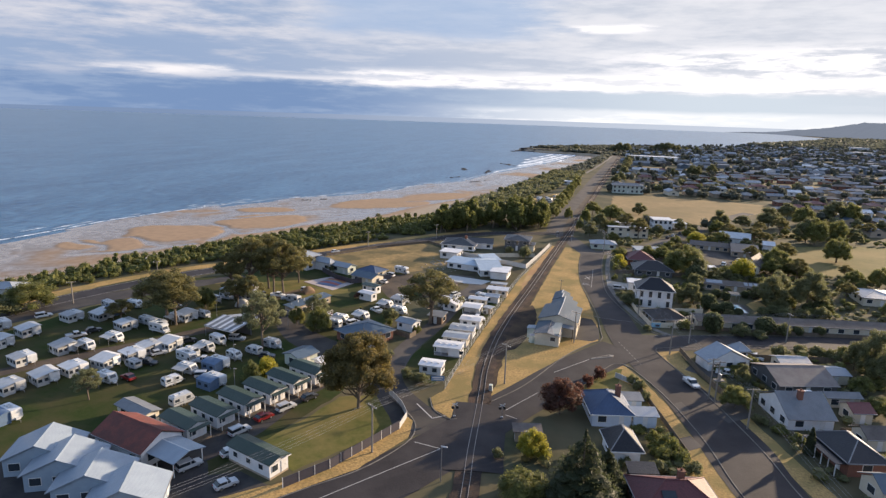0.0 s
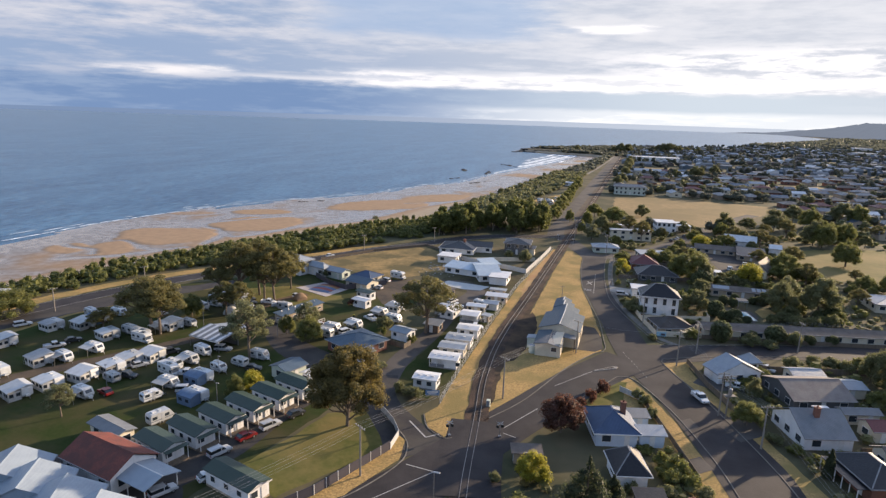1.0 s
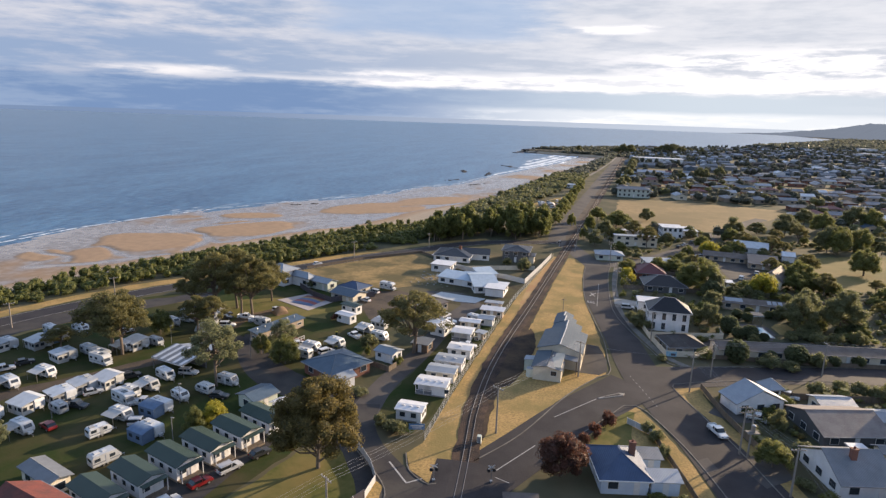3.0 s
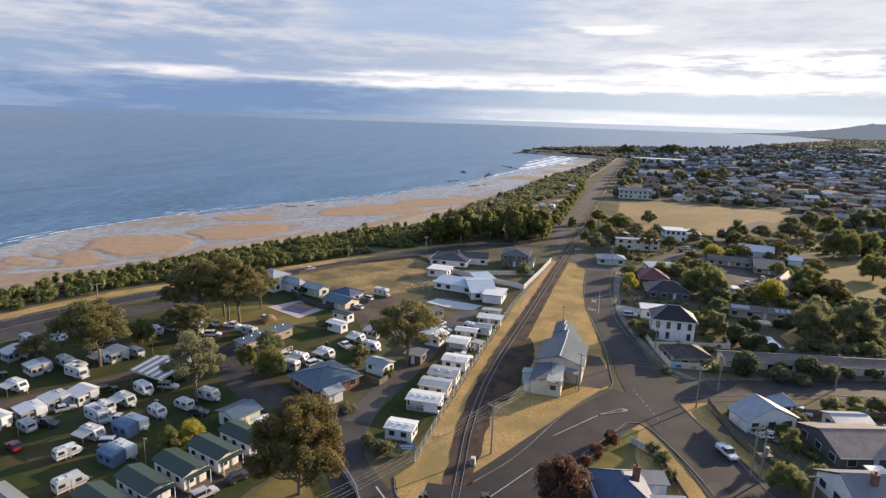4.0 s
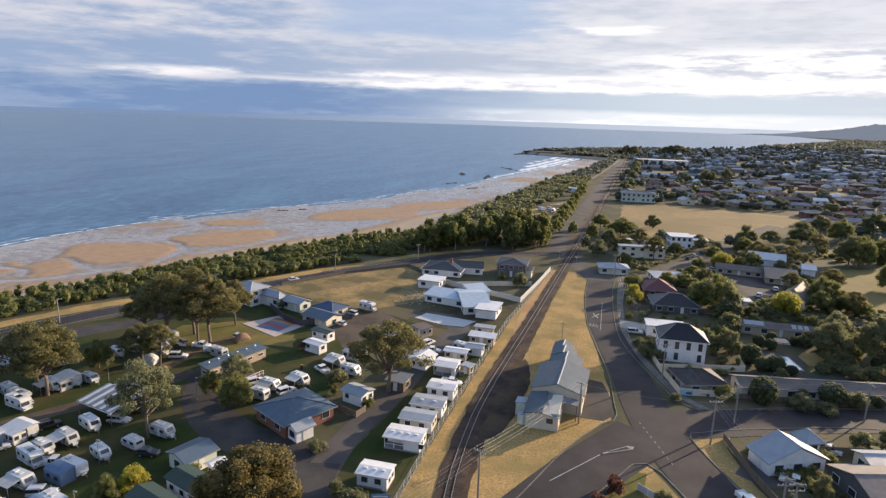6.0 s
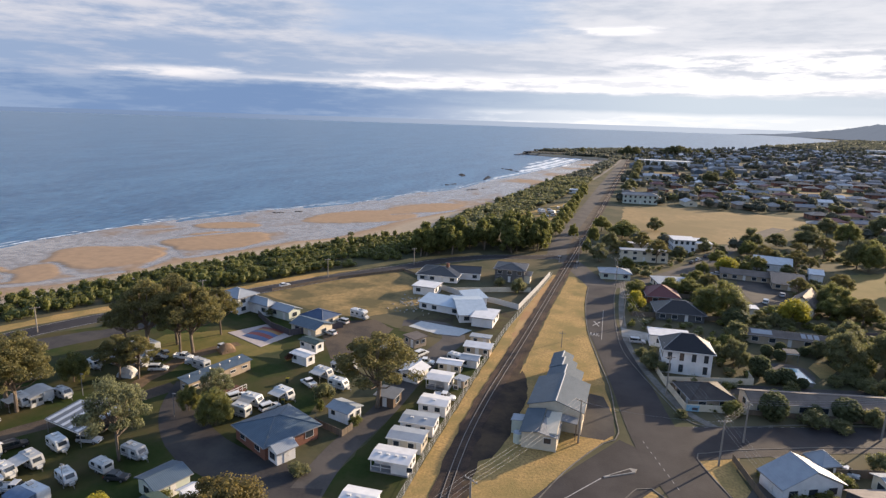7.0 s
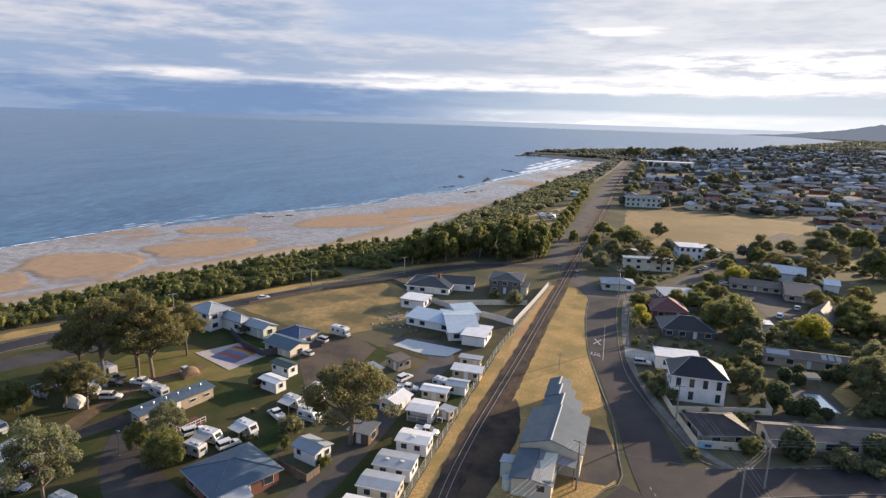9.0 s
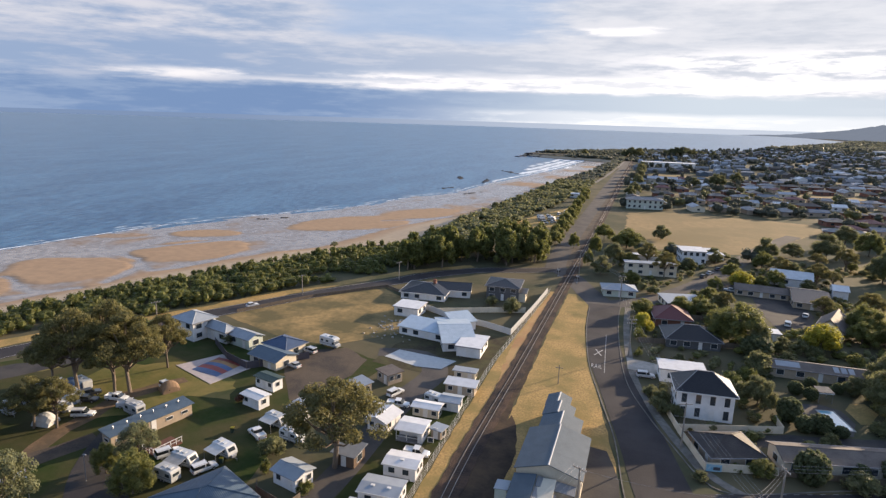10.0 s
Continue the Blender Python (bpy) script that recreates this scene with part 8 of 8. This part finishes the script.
for px, py, ph in ((-97.8, 92, 4.5), (-72.4, 93.3, 4.5), (-81.1, 104.8, 4.0), (-104, 128, 4.5), (-82, 128, 4.5)):
    lp = thing("park_light", px, py, 0, "thin steel light pole in the caravan park", "light pole", "park light poles")
    part("pole", tube(bmesh.new(), (0, 0, -0.1), (0, 0, ph), 0.06, 0.045, 8), GUTTER, lp)
    part("lamp_head", solid(bmesh.new(), [[(-0.1, -0.12, ph), (0.55, -0.12, ph + 0.05), (0.55, 0.12, ph + 0.05), (-0.1, 0.12, ph)], [(-0.1, -0.1, ph + 0.1), (0.5, -0.08, ph + 0.13), (0.5, 0.08, ph + 0.13), (-0.1, 0.1, ph + 0.1)]]), GUTTER, lp)
sl = thing("street_lamp", -24.1, 78.5, 0, "tall steel street lamp beside the crossing road", "street lamp")
part("pole", tube(bmesh.new(), (0, 0, -0.1), (0, 0, 6.0), 0.09, 0.06, 8), STEEL, sl)
part("lamp_head", solid(bmesh.new(), [[(-0.1, -0.15, 5.95), (0.9, -0.15, 6.0), (0.9, 0.15, 6.0), (-0.1, 0.15, 5.95)], [(-0.1, -0.1, 6.08), (0.85, -0.1, 6.12), (0.85, 0.1, 6.12), (-0.1, 0.1, 6.08)]]), STEEL, sl)


def crossing_signal(x, y, heading):
    ob = thing("crossing_signal", x, y, heading, "level crossing signal with a white cross and two lamps", "crossing signal", "crossing signals")
    part("post", tube(bmesh.new(), (0, 0, -0.05), (0, 0, 2.9), 0.06, 0.06, 8), STEEL, ob)
    for s in (-1, 1):
        part("cross_arm", solid(bmesh.new(), [[(-0.55, -0.06 - 0.012 * s, 2.55 - s * 0.28), (0.55, -0.06 - 0.012 * s, 2.55 + s * 0.28), (0.55, -0.06 - 0.012 * s, 2.7 + s * 0.28), (-0.55, -0.06 - 0.012 * s, 2.7 - s * 0.28)], [(-0.55, -0.05 - 0.012 * s, 2.55 - s * 0.28), (0.55, -0.05 - 0.012 * s, 2.55 + s * 0.28), (0.55, -0.05 - 0.012 * s, 2.7 + s * 0.28), (-0.55, -0.05 - 0.012 * s, 2.7 - s * 0.28)]]), TRIM, ob)
        part("lamp_hood", tube(bmesh.new(), (s * 0.42, 0.05, 2.05), (s * 0.42, -0.22, 2.05), 0.26, 0.26, 12), RUBBER, ob)
    part("lamp_bar", boxes((-0.45, -0.03, 2.02, 0.45, 0.03, 2.08)), STEEL, ob)
    part("base_box", boxes((-0.2, -0.2, -0.05, 0.2, 0.2, 0.35)), STEEL, ob)
    return ob


crossing_signal(-28.0, 98.6, 30)
crossing_signal(-19.6, 101.4, 210)
crossing_signal(-33.2, 283, 20)
crossing_signal(-25.6, 276, 200)
relay = thing("relay_box", -24.3, 112.0, 5, "pale grey railway relay cabinet on a base", "cabinet")
part("body", boxes((-0.35, -0.4, 0.1, 0.35, 0.4, 1.3)), WALL_GREENISH, relay)
part("base", boxes((-0.45, -0.5, -0.05, 0.45, 0.5, 0.1)), CONCRETE, relay)
part("door", boxes((-0.28, -0.43, 0.2, 0.28, -0.405, 1.2)), GUTTER, relay)

# tents on the grass
def tent(x, y, heading, mat, label, L=3.4, W=3.0, h=2.1):
    ob = thing("tent", x, y, heading, label, "tent", "tents")
    bm = bmesh.new()
    loops = []
    for i in range(7):
        s = -1 + 2 * i / 6
        k = math.sqrt(max(0.08, 1 - 0.75 * s * s))
        loops.append([(s * L / 2, c * W / 2, z * h * k) for c, z in ((-1, 0), (-0.85, 0.5), (-0.45, 0.9), (0, 1), (0.45, 0.9), (0.85, 0.5), (1, 0))])
    solid(bm, loops)
    part("canopy", bm, mat, ob)
    part("door_flap", boxes((L / 2 - 0.04, -0.5, 0.05, L / 2 + 0.02, 0.5, 0.75)), CANVAS, ob)
    return ob


tent(-93.2, 157.0, 60, material("tan_canvas", (0.22, 0.14, 0.08), (0.18, 0.115, 0.07), 1.5, 0.85), "brown dome tent pitched on dry grass")
tent(-103.5, 138.5, 10, CANVAS, "pale grey tent beside caravans")
tent(-107.6, 147.2, -15, CANVAS_BLUE, "large dark blue camping tent", 6.0, 3.6, 2.3)
put("caravan", -109.5, 151.2, -14, "blue")
put("car", -103.6, 147.4, 20, "sedan", "dark")
for bx, by in ((-71, 148), (-66.5, 139.5), (-92, 121)):
    bin_ = thing("wheelie_bin", bx, by, 20, "green wheeled rubbish bin on the grass", "bin", "rubbish bins")
    part("bin_body", solid(bmesh.new(), [[(-0.22, -0.22, 0), (0.22, -0.22, 0), (0.22, 0.22, 0), (-0.22, 0.22, 0)], [(-0.3, -0.3, 0.95), (0.3, -0.3, 0.95), (0.3, 0.3, 0.95), (-0.3, 0.3, 0.95)]]), ROOF_GREEN, bin_)
    part("lid", boxes((-0.32, -0.32, 0.95, 0.32, 0.34, 1.02)), LEAF_YELLOW, bin_)

groyne = thing("timber_groyne", -118.5, 303.5, 0, "low dark timber wall running down the beach", "groyne")
for i in range(17):
    gx, gy = -10.5 + 1.35 * i, 1.0 + 0.28 * i
    z = land_z(-118.5 + gx, 303.5 + gy)
    part("plank", boxes((gx, gy - 0.08, z - 0.4, gx + 1.3, gy + 0.08, z + 0.75)), TIMBER, groyne)
for cx, cy, hd, kind in ((-57, 397, 20, "car"), (-53, 401, 60, "car"), (-60, 404, 15, "caravan"), (-55, 409, -20, "caravan"), (-62, 412, 40, "caravan"), (-51, 414, 30, "car"), (-50, 437, 10, "caravan"), (-54, 432, 70, "car"), (-58, 420, -10, "car")):
    put(kind, cx, cy, hd, *(("awning",) if kind == "caravan" else ("wagon", "white")))
plant("gum", -128, 288, 0.42, 0.9)
house(-170.5, 120.5, 20, 7.5, 6.0, 2.6, "hip", WALL_WHITE, ROOF_PALE, "white beach kiosk with a pale hipped roof beside the scrub", rise=1.2)

# ---- dune scrub, the grove and woods ----
srnd = random.Random(77)
INNER_Y = (-100, 60, 105, 128, 162, 174, 193, 233, 268, 300)
INNER_X = (-200, -176, -167, -163, -153, -147, -131, -109, -87, -72)


def scrub(name, y0, y1, step, inner, per, leafs, hmin, hmax, seed, leaf=LEAF_SCRUB):
    bl = []
    y = y0
    while y < y1:
        e, i = edge(y) + 0.35 * step, inner(y)
        n = max(1, int((i - e) / step))
        for k in range(n):
            x = e + (i - e) * (k + srnd.random()) / n
            yy = y + srnd.uniform(-step, step)
            if noise.noise((x * 0.05, yy * 0.05, 8)) < -0.42:
                continue
            lump = 0.5 + 0.5 * noise.noise((x * 0.09, yy * 0.09, 31))
            r = srnd.uniform(0.55, 1.35) * step * (0.45 + 0.45 * lump)
            h = srnd.uniform(hmin, hmax) * (0.55 + 0.9 * lump)
            bl.append((x, yy, h * 0.52, r, r, h * 0.5))
            if lump > 0.6 and srnd.random() < 0.5:
                bl.append((x + srnd.uniform(-1, 1), yy + srnd.uniform(-1, 1), h * 0.95, r * 0.6, r * 0.6, h * 0.25))
        y += step * 0.9
    tagged(new(name, leaf_mesh(name, leaf, bl, per, leafs, seed, 0.8)), "dense green coastal scrub along the beach", "scrub", kind="stuff")


scrub("dune_scrub", 95, 312, 2.3, lambda y: float(np.interp(y, INNER_Y, INNER_X)), 64, 0.20, 1.5, 3.8, 3)
scrub("far_dune_scrub", 318, 640, 4.2, lambda y: float(np.interp(y, (318, 345, 372, 470, 640), (-74, -72, -74, -62, -50))), 26, 0.6, 1.8, 3.6, 4, LEAF_DARK)
scrub("far_dune_scrub", 640, 1010, 7.0, lambda y: float(np.interp(y, (640, 1010), (-52, -42))), 18, 1.0, 2.0, 4.4, 5, LEAF_FAR_HAZE)
for _ in range(34):
    f = srnd.random()
    x, y = -88 + 46 * f + srnd.uniform(-4, 4), 268 + 26 * f + srnd.uniform(0, 38)
    if x < -44:
        plant("pine_grove", x, y, srnd.uniform(0.95, 1.3), srnd.uniform(0.9, 1.15))
for x, y, k in ((-47, 302, 1.0), (-45, 312, 0.9), (-46, 326, 0.9), (-43, 340, 0.8), (-44, 352, 0.9), (-44, 372, 0.9), (-45, 390, 1.0), (-44.5, 410, 0.9), (-44.5, 430, 0.8)):
    plant("broad", x, y, k, 1.2)

# ---- low garden growth between the houses inland ----
def near_line(x, y, pts, d):
    for (ax, ay), (bx, by) in zip(pts, pts[1:]):
        ux, uy = bx - ax, by - ay
        f = max(0.0, min(1.0, ((x - ax) * ux + (y - ay) * uy) / (ux * ux + uy * uy)))
        if (x - ax - f * ux) ** 2 + (y - ay - f * uy) ** 2 < d * d:
            return True
    return False


def under_roof(x, y, d):
    for hx, hy, hd, L, W in rects:
        c, s = math.cos(radians(hd)), math.sin(radians(hd))
        u, v = (x - hx) * c + (y - hy) * s, -(x - hx) * s + (y - hy) * c
        if abs(u) < L / 2 + d and abs(v) < W / 2 + d:
            return True
    return False


EAST = [(0, 150), (10, 154.6), (28, 162.5), (50, 171), (80, 180), (140, 196)]
LANE = [(-15, 254), (-6, 261), (2, 270), (16, 295), (33, 337), (52, 384), (70, 420)]
OPEN = [(62, 254, 150, 330), (-16, 345, 95, 484), (-9, 60, 8, 136), (22, 183, 42, 209), (20, 250, 47, 300), (-4, 203, 6, 212)]


def garden(name, mat, step, share, rlo, rhi, per, leaf, seed, label):
    r = random.Random(seed)
    bl = []
    y = 78
    while y < 345:
        x = -12
        while x < 40 + 0.36 * y:
            xx, yy = x + r.uniform(-step, step) * 0.5, y + r.uniform(-step, step) * 0.5
            x += step
            rad = r.uniform(rlo, rhi)
            if r.random() > share * (0.75 + 1.3 * noise.noise((xx * 0.06, yy * 0.06, seed))) or (yy > 330 and xx < 0):
                continue
            if near_line(xx, yy, MAIN, 8.8) or near_line(xx, yy, CROSS, 9.5) or near_line(xx, yy, EAST, 8.2) or near_line(xx, yy, LANE, 6) or under_roof(xx, yy, rad * 0.9 + 0.3):
                continue
            if any(a <= xx <= c and b <= yy <= e for a, b, c, e in OPEN) or xx < float(np.interp(yy, (78, 140, 190, 254, 345), (-20, 14, -1, -6, -18))):
                continue
            h = rad * r.uniform(0.9, 1.5)
            bl.append((xx, yy, h * 0.55, rad, rad, h * 0.6))
        y += step
    tagged(new(name, leaf_mesh(name, mat, bl, per, leaf, seed, 0.8)), label, "garden shrubs", kind="stuff")


garden("garden_growth", LEAF_DARK, 2.7, 0.40, 0.5, 1.5, 40, 0.15, 2, "dense low green growth of the gardens")
garden("garden_growth", LEAF_GREEN, 3.1, 0.36, 0.5, 1.8, 48, 0.16, 5, "dense low olive growth of the gardens")
garden("garden_growth", LEAF_GUM, 4.0, 0.28, 0.4, 1.3, 36, 0.15, 8, "brownish low growth of the gardens")
for a, b, mt, lb in (((26, 150), (58, 159), TIMBER, "dark timber paling fence behind a house"), ((40, 118), (72, 128), TIMBER, "weathered timber paling fence between gardens"), ((44, 101), (70, 108), FENCE_DARK, "dark steel fence between gardens"),
                     ((-4, 224), (24, 230), TIMBER, "timber paling fence between gardens"), ((-5, 246), (20, 252), TIMBER, "old timber paling fence beside a lawn"), ((48, 226), (60, 232), FENCE_DARK, "dark fence beside the field")):
    fence([a, b], 1.5, mt, lb, mt, 3.0)

# ---- more trees that fill the gardens inland ----
trnd = random.Random(64)
spots = []
while len(spots) < 120:
    x, y = trnd.uniform(-14, 118), trnd.uniform(160, 372)
    if x > 22 + 0.27 * y or x < float(np.interp(y, (160, 190, 254, 300, 372), (20, 2, -4, -14, -16))) or under_roof(x, y, 1.6):
        continue
    if near_line(x, y, MAIN, 8.5) or near_line(x, y, EAST, 8.0) or near_line(x, y, LANE, 6.0) or any(a <= x <= c and b <= y <= e for a, b, c, e in OPEN):
        continue
    if any((x - p) ** 2 + (y - q) ** 2 < 22 for p, q in spots):
        continue
    spots.append((x, y))
    big = 1.35 if y > 240 else 1.0
    plant(trnd.choice(("dark", "broad", "broad", "gum_dark", "dark_shrub", "shrub", "dark_shrub")), x, y, big * trnd.uniform(0.38, 0.75), trnd.uniform(0.75, 1.05))

# ---- the far town ----
AVOID = [(-22, 343, 98, 486), (52, 244, 155, 345), (-6, 735, 66, 800), (4, 586, 40, 614), (112, 622, 168, 658), (-60, 0, 4, 300)]
frnd = random.Random(9)


def free(x, y, d):
    if any(a <= x <= c and b <= y <= e for a, b, c, e in AVOID):
        return False
    return all((x - p) ** 2 + (y - q) ** 2 > (d + r) ** 2 for p, q, r in taken)


def inside(x, y):
    return x > max(-18, edge(y) + 25) and x < 0.37 * y + 42


town = [("hip", WALL_TAN, ROOF_GREY, 14, 9, "tan suburban house with a grey hipped roof"), ("gable", WALL_CREAM, ROOF_PALE, 13, 8, "cream suburban house with a pale steel roof"), ("hip", WALL_BRICK, ROOF_BROWN, 15, 9, "brick suburban house with a brown tiled roof"),
        ("hip", WALL_BRICK, ROOF_DARK, 13, 10, "brick suburban house with a dark roof"), ("gable", WALL_TAN, ROOF_SLATE, 15, 8, "tan suburban house with a blue-grey roof"), ("hip", WALL_TAN, ROOF_MAROON, 12, 9, "tan suburban house with a maroon roof"), ("gable", WALL_WHITE, ROOF_WHITE, 10, 7, "white suburban house with a bright steel roof")]
town_protos = []
count = 0
for row in range(70):
    y0 = 205 + 18.5 * row + (10 if row % 2 else 0)
    for col in range(40):
        x, y = -14 + 19 * col + frnd.uniform(-3, 3) + 0.05 * row, y0 + 0.16 * 19 * col + frnd.uniform(-2.5, 2.5)
        if not inside(x, y) or (y < 330 and x < 85) or y > 760 or count >= 290 or frnd.random() < 0.10 or not free(x, y, 5.5):
            continue
        k = frnd.choice((0, 0, 0, 0, 1, 2, 2, 2, 3, 3, 4, 4, 4, 5, 5, 6))
        hd = 10 + (90 if frnd.random() < 0.35 else 0) + frnd.uniform(-4, 4)
        have = [t for t in town_protos if t[0] == k]
        if have:
            copy_thing(have[0][1], pose(x, y, 0, 0, 0, hd))
            taken.append((x, y, 6))
        else:
            rf, wm, rm, L, W, lab = town[k]
            town_protos.append((k, house(x, y, hd, L, W, 2.8, rf, wm, rm, lab, rise=1.7, group="suburban houses", trim=False, simple=True)))
        count += 1

# beyond them, roofs too many and small to tell apart
def far_houses(name, y0, y1, seed, mat, share):
    r = random.Random(seed)
    bm = bmesh.new()
    y = y0
    while y < y1:
        x = max(-15, edge(y) + 30)
        while x < 0.37 * y + 60:
            if r.random() < share and free(x, y, 4):
                L, W, h, rise = r.uniform(10, 20), r.uniform(7, 11), r.uniform(2.6, 4.5), r.uniform(1.2, 2.4)
                m = pose(x + r.uniform(-5, 5), y + r.uniform(-5, 5), 0, 0, 0, 10 + r.choice((0, 90)))
                a, b = L / 2, W / 2
                solid(bm, [[m @ Vector((s * a, q, z)) for q, z in ((-b, 0), (b, 0), (b, h), (0, h + rise), (-b, h))] for s in (-1, 1)])
            x += 20 + y * 0.004
        y += 22 + y * 0.006
    tagged(new(name, mesh_of(name, bm, mat)), "crowd of small far suburban houses", "far houses", kind="stuff")


for i, (mt, sh) in enumerate(((ROOF_GREY, 0.30), (ROOF_BROWN, 0.22), (ROOF_PALE, 0.08), (ROOF_SLATE, 0.16), (ROOF_WHITE, 0.02))):
    far_houses("far_houses", 765 + i * 4, 1750, 40 + i, mt, sh)


def woods(name, y0, y1, dx, dy, seed, mat, per, share, hh):
    r = random.Random(seed)
    bl = []
    y = y0
    while y < y1:
        x = max(-16, edge(y) + 14)
        while x < 0.38 * y + 70:
            xx, yy = x + r.uniform(-dx, dx) * 0.5, y + r.uniform(-dy, dy) * 0.5
            if r.random() < share * (0.55 + 0.9 * (noise.noise((xx * 0.008, yy * 0.008, 5)) + 0.5)) and free(xx, yy, 1.5):
                for _ in range(3):
                    s = r.uniform(1.6, 3.6)
                    h = r.uniform(0.5, 1.0) * hh
                    bl.append((xx + r.uniform(-2.5, 2.5), yy + r.uniform(-2.5, 2.5), h * 0.6, s, s, h * 0.5))
            x += dx
        y += dy
    tagged(new(name, leaf_mesh(name, mat, bl, per, 0.55, seed, 0.92)), "scattered trees between far houses", "woods", kind="stuff")


woods("town_trees", 330, 640, 11, 11, 3, LEAF_FAR_HAZE, 40, 0.30, 7.0)
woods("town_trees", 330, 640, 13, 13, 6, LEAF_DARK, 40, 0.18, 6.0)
woods("far_town_trees", 640, 1750, 19, 19, 4, LEAF_FAR_HAZE, 16, 0.50, 8.0)
woods("far_town_trees", 640, 1750, 24, 24, 7, LEAF_FAR_HAZE, 16, 0.2, 7.0)
# the wooded point at the end of the beach
bl = []
for _ in range(900):
    y = srnd.uniform(1010, 1420)
    x = edge(y) + 6 + abs(srnd.gauss(0, 1)) * 70
    if y < 1150 and x < -130:
        continue
    s = srnd.uniform(3, 6)
    h = srnd.uniform(2.5, 5.5)
    bl.append((x, y, h * 0.5, s, s, h * 0.5))
tagged(new("point_woods", leaf_mesh("point_woods", LEAF_FAR_HAZE, bl, 12, 1.5, 8, 0.9)), "dark trees on the rocky point", "woods", kind="stuff")
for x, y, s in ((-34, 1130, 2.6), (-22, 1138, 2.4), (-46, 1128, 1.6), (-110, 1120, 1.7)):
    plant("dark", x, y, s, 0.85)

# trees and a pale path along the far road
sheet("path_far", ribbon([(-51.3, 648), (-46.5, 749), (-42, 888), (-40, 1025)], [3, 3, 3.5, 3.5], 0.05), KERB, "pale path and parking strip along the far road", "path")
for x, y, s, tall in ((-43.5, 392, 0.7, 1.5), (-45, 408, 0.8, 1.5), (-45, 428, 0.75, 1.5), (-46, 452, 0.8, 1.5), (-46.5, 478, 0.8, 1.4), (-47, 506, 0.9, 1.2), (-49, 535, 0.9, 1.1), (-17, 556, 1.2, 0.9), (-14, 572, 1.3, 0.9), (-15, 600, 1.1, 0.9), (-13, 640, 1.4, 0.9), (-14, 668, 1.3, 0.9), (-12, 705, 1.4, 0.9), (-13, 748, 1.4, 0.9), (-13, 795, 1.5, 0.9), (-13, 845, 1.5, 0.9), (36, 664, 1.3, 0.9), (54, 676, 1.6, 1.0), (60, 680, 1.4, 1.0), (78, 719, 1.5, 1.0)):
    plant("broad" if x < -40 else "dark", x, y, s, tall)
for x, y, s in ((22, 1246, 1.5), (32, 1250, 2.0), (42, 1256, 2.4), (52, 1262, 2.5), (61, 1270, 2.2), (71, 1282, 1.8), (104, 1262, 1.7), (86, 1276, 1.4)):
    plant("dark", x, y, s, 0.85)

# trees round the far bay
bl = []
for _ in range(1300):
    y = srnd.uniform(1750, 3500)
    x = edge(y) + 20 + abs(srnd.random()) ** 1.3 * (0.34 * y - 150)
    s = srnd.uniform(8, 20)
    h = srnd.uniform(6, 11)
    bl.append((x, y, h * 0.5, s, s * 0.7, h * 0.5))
tagged(new("bay_woods", leaf_mesh("bay_woods", LEAF_FAR_HAZE, bl, 10, 3.5, 8, 0.9)), "dull green woods beyond the far town", "woods", kind="stuff")

# hills across the bay, with haze put into their colour
SHORE = ((560, 4985, 9), (760, 4960, 20), (900, 4700, 48), (985, 4200, 84), (1030, 3800, 102), (1120, 3560, 110), (1500, 3450, 112), (2300, 3400, 116), (3200, 3400, 100))
hv, hf = [], []
nxh, nyh = 289, 9
for j in range(nyh):
    for i in range(nxh):
        u = i / (nxh - 1) * (len(SHORE) - 1)
        k = min(int(u), len(SHORE) - 2)
        a, b, q = SHORE[k], SHORE[k + 1], u - k
        x, y, h = (a[n] + (b[n] - a[n]) * q for n in range(3))
        v = j / (nyh - 1)
        prof = min(1, v * 2.2) ** 0.7
        hv.append((x + 420 * v, y + 200 * v, -6 + prof * h * (0.9 + 0.24 * noise.noise((i * 0.07, j * 0.4, 0)) + 0.14 * noise.noise((i * 0.3, j * 0.9, 5)) + 0.12 * noise.noise((i * 0.9, j * 1.3, 9)))))
for j in range(nyh - 1):
    for i in range(nxh - 1):
        hf.append((j * nxh + i, j * nxh + i + 1, (j + 1) * nxh + i + 1, (j + 1) * nxh + i))
HILL = material("hill_forest_haze", (0.034, 0.046, 0.050), (0.026, 0.036, 0.040), 0.02, 0.95, 0.0, (0.045, 0.055, 0.056), 0.004, place=True, spec=0.0)
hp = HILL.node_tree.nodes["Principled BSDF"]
# a faint blue-grey emission stands in for the haze before the hills
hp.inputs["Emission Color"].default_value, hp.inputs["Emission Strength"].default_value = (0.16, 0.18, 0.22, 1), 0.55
tagged(new("backdrop_hills", raw_mesh("hill", hv, hf, HILL)), "low hills across the bay, tinted blue-grey and glowing for haze", "hills", kind="structure")
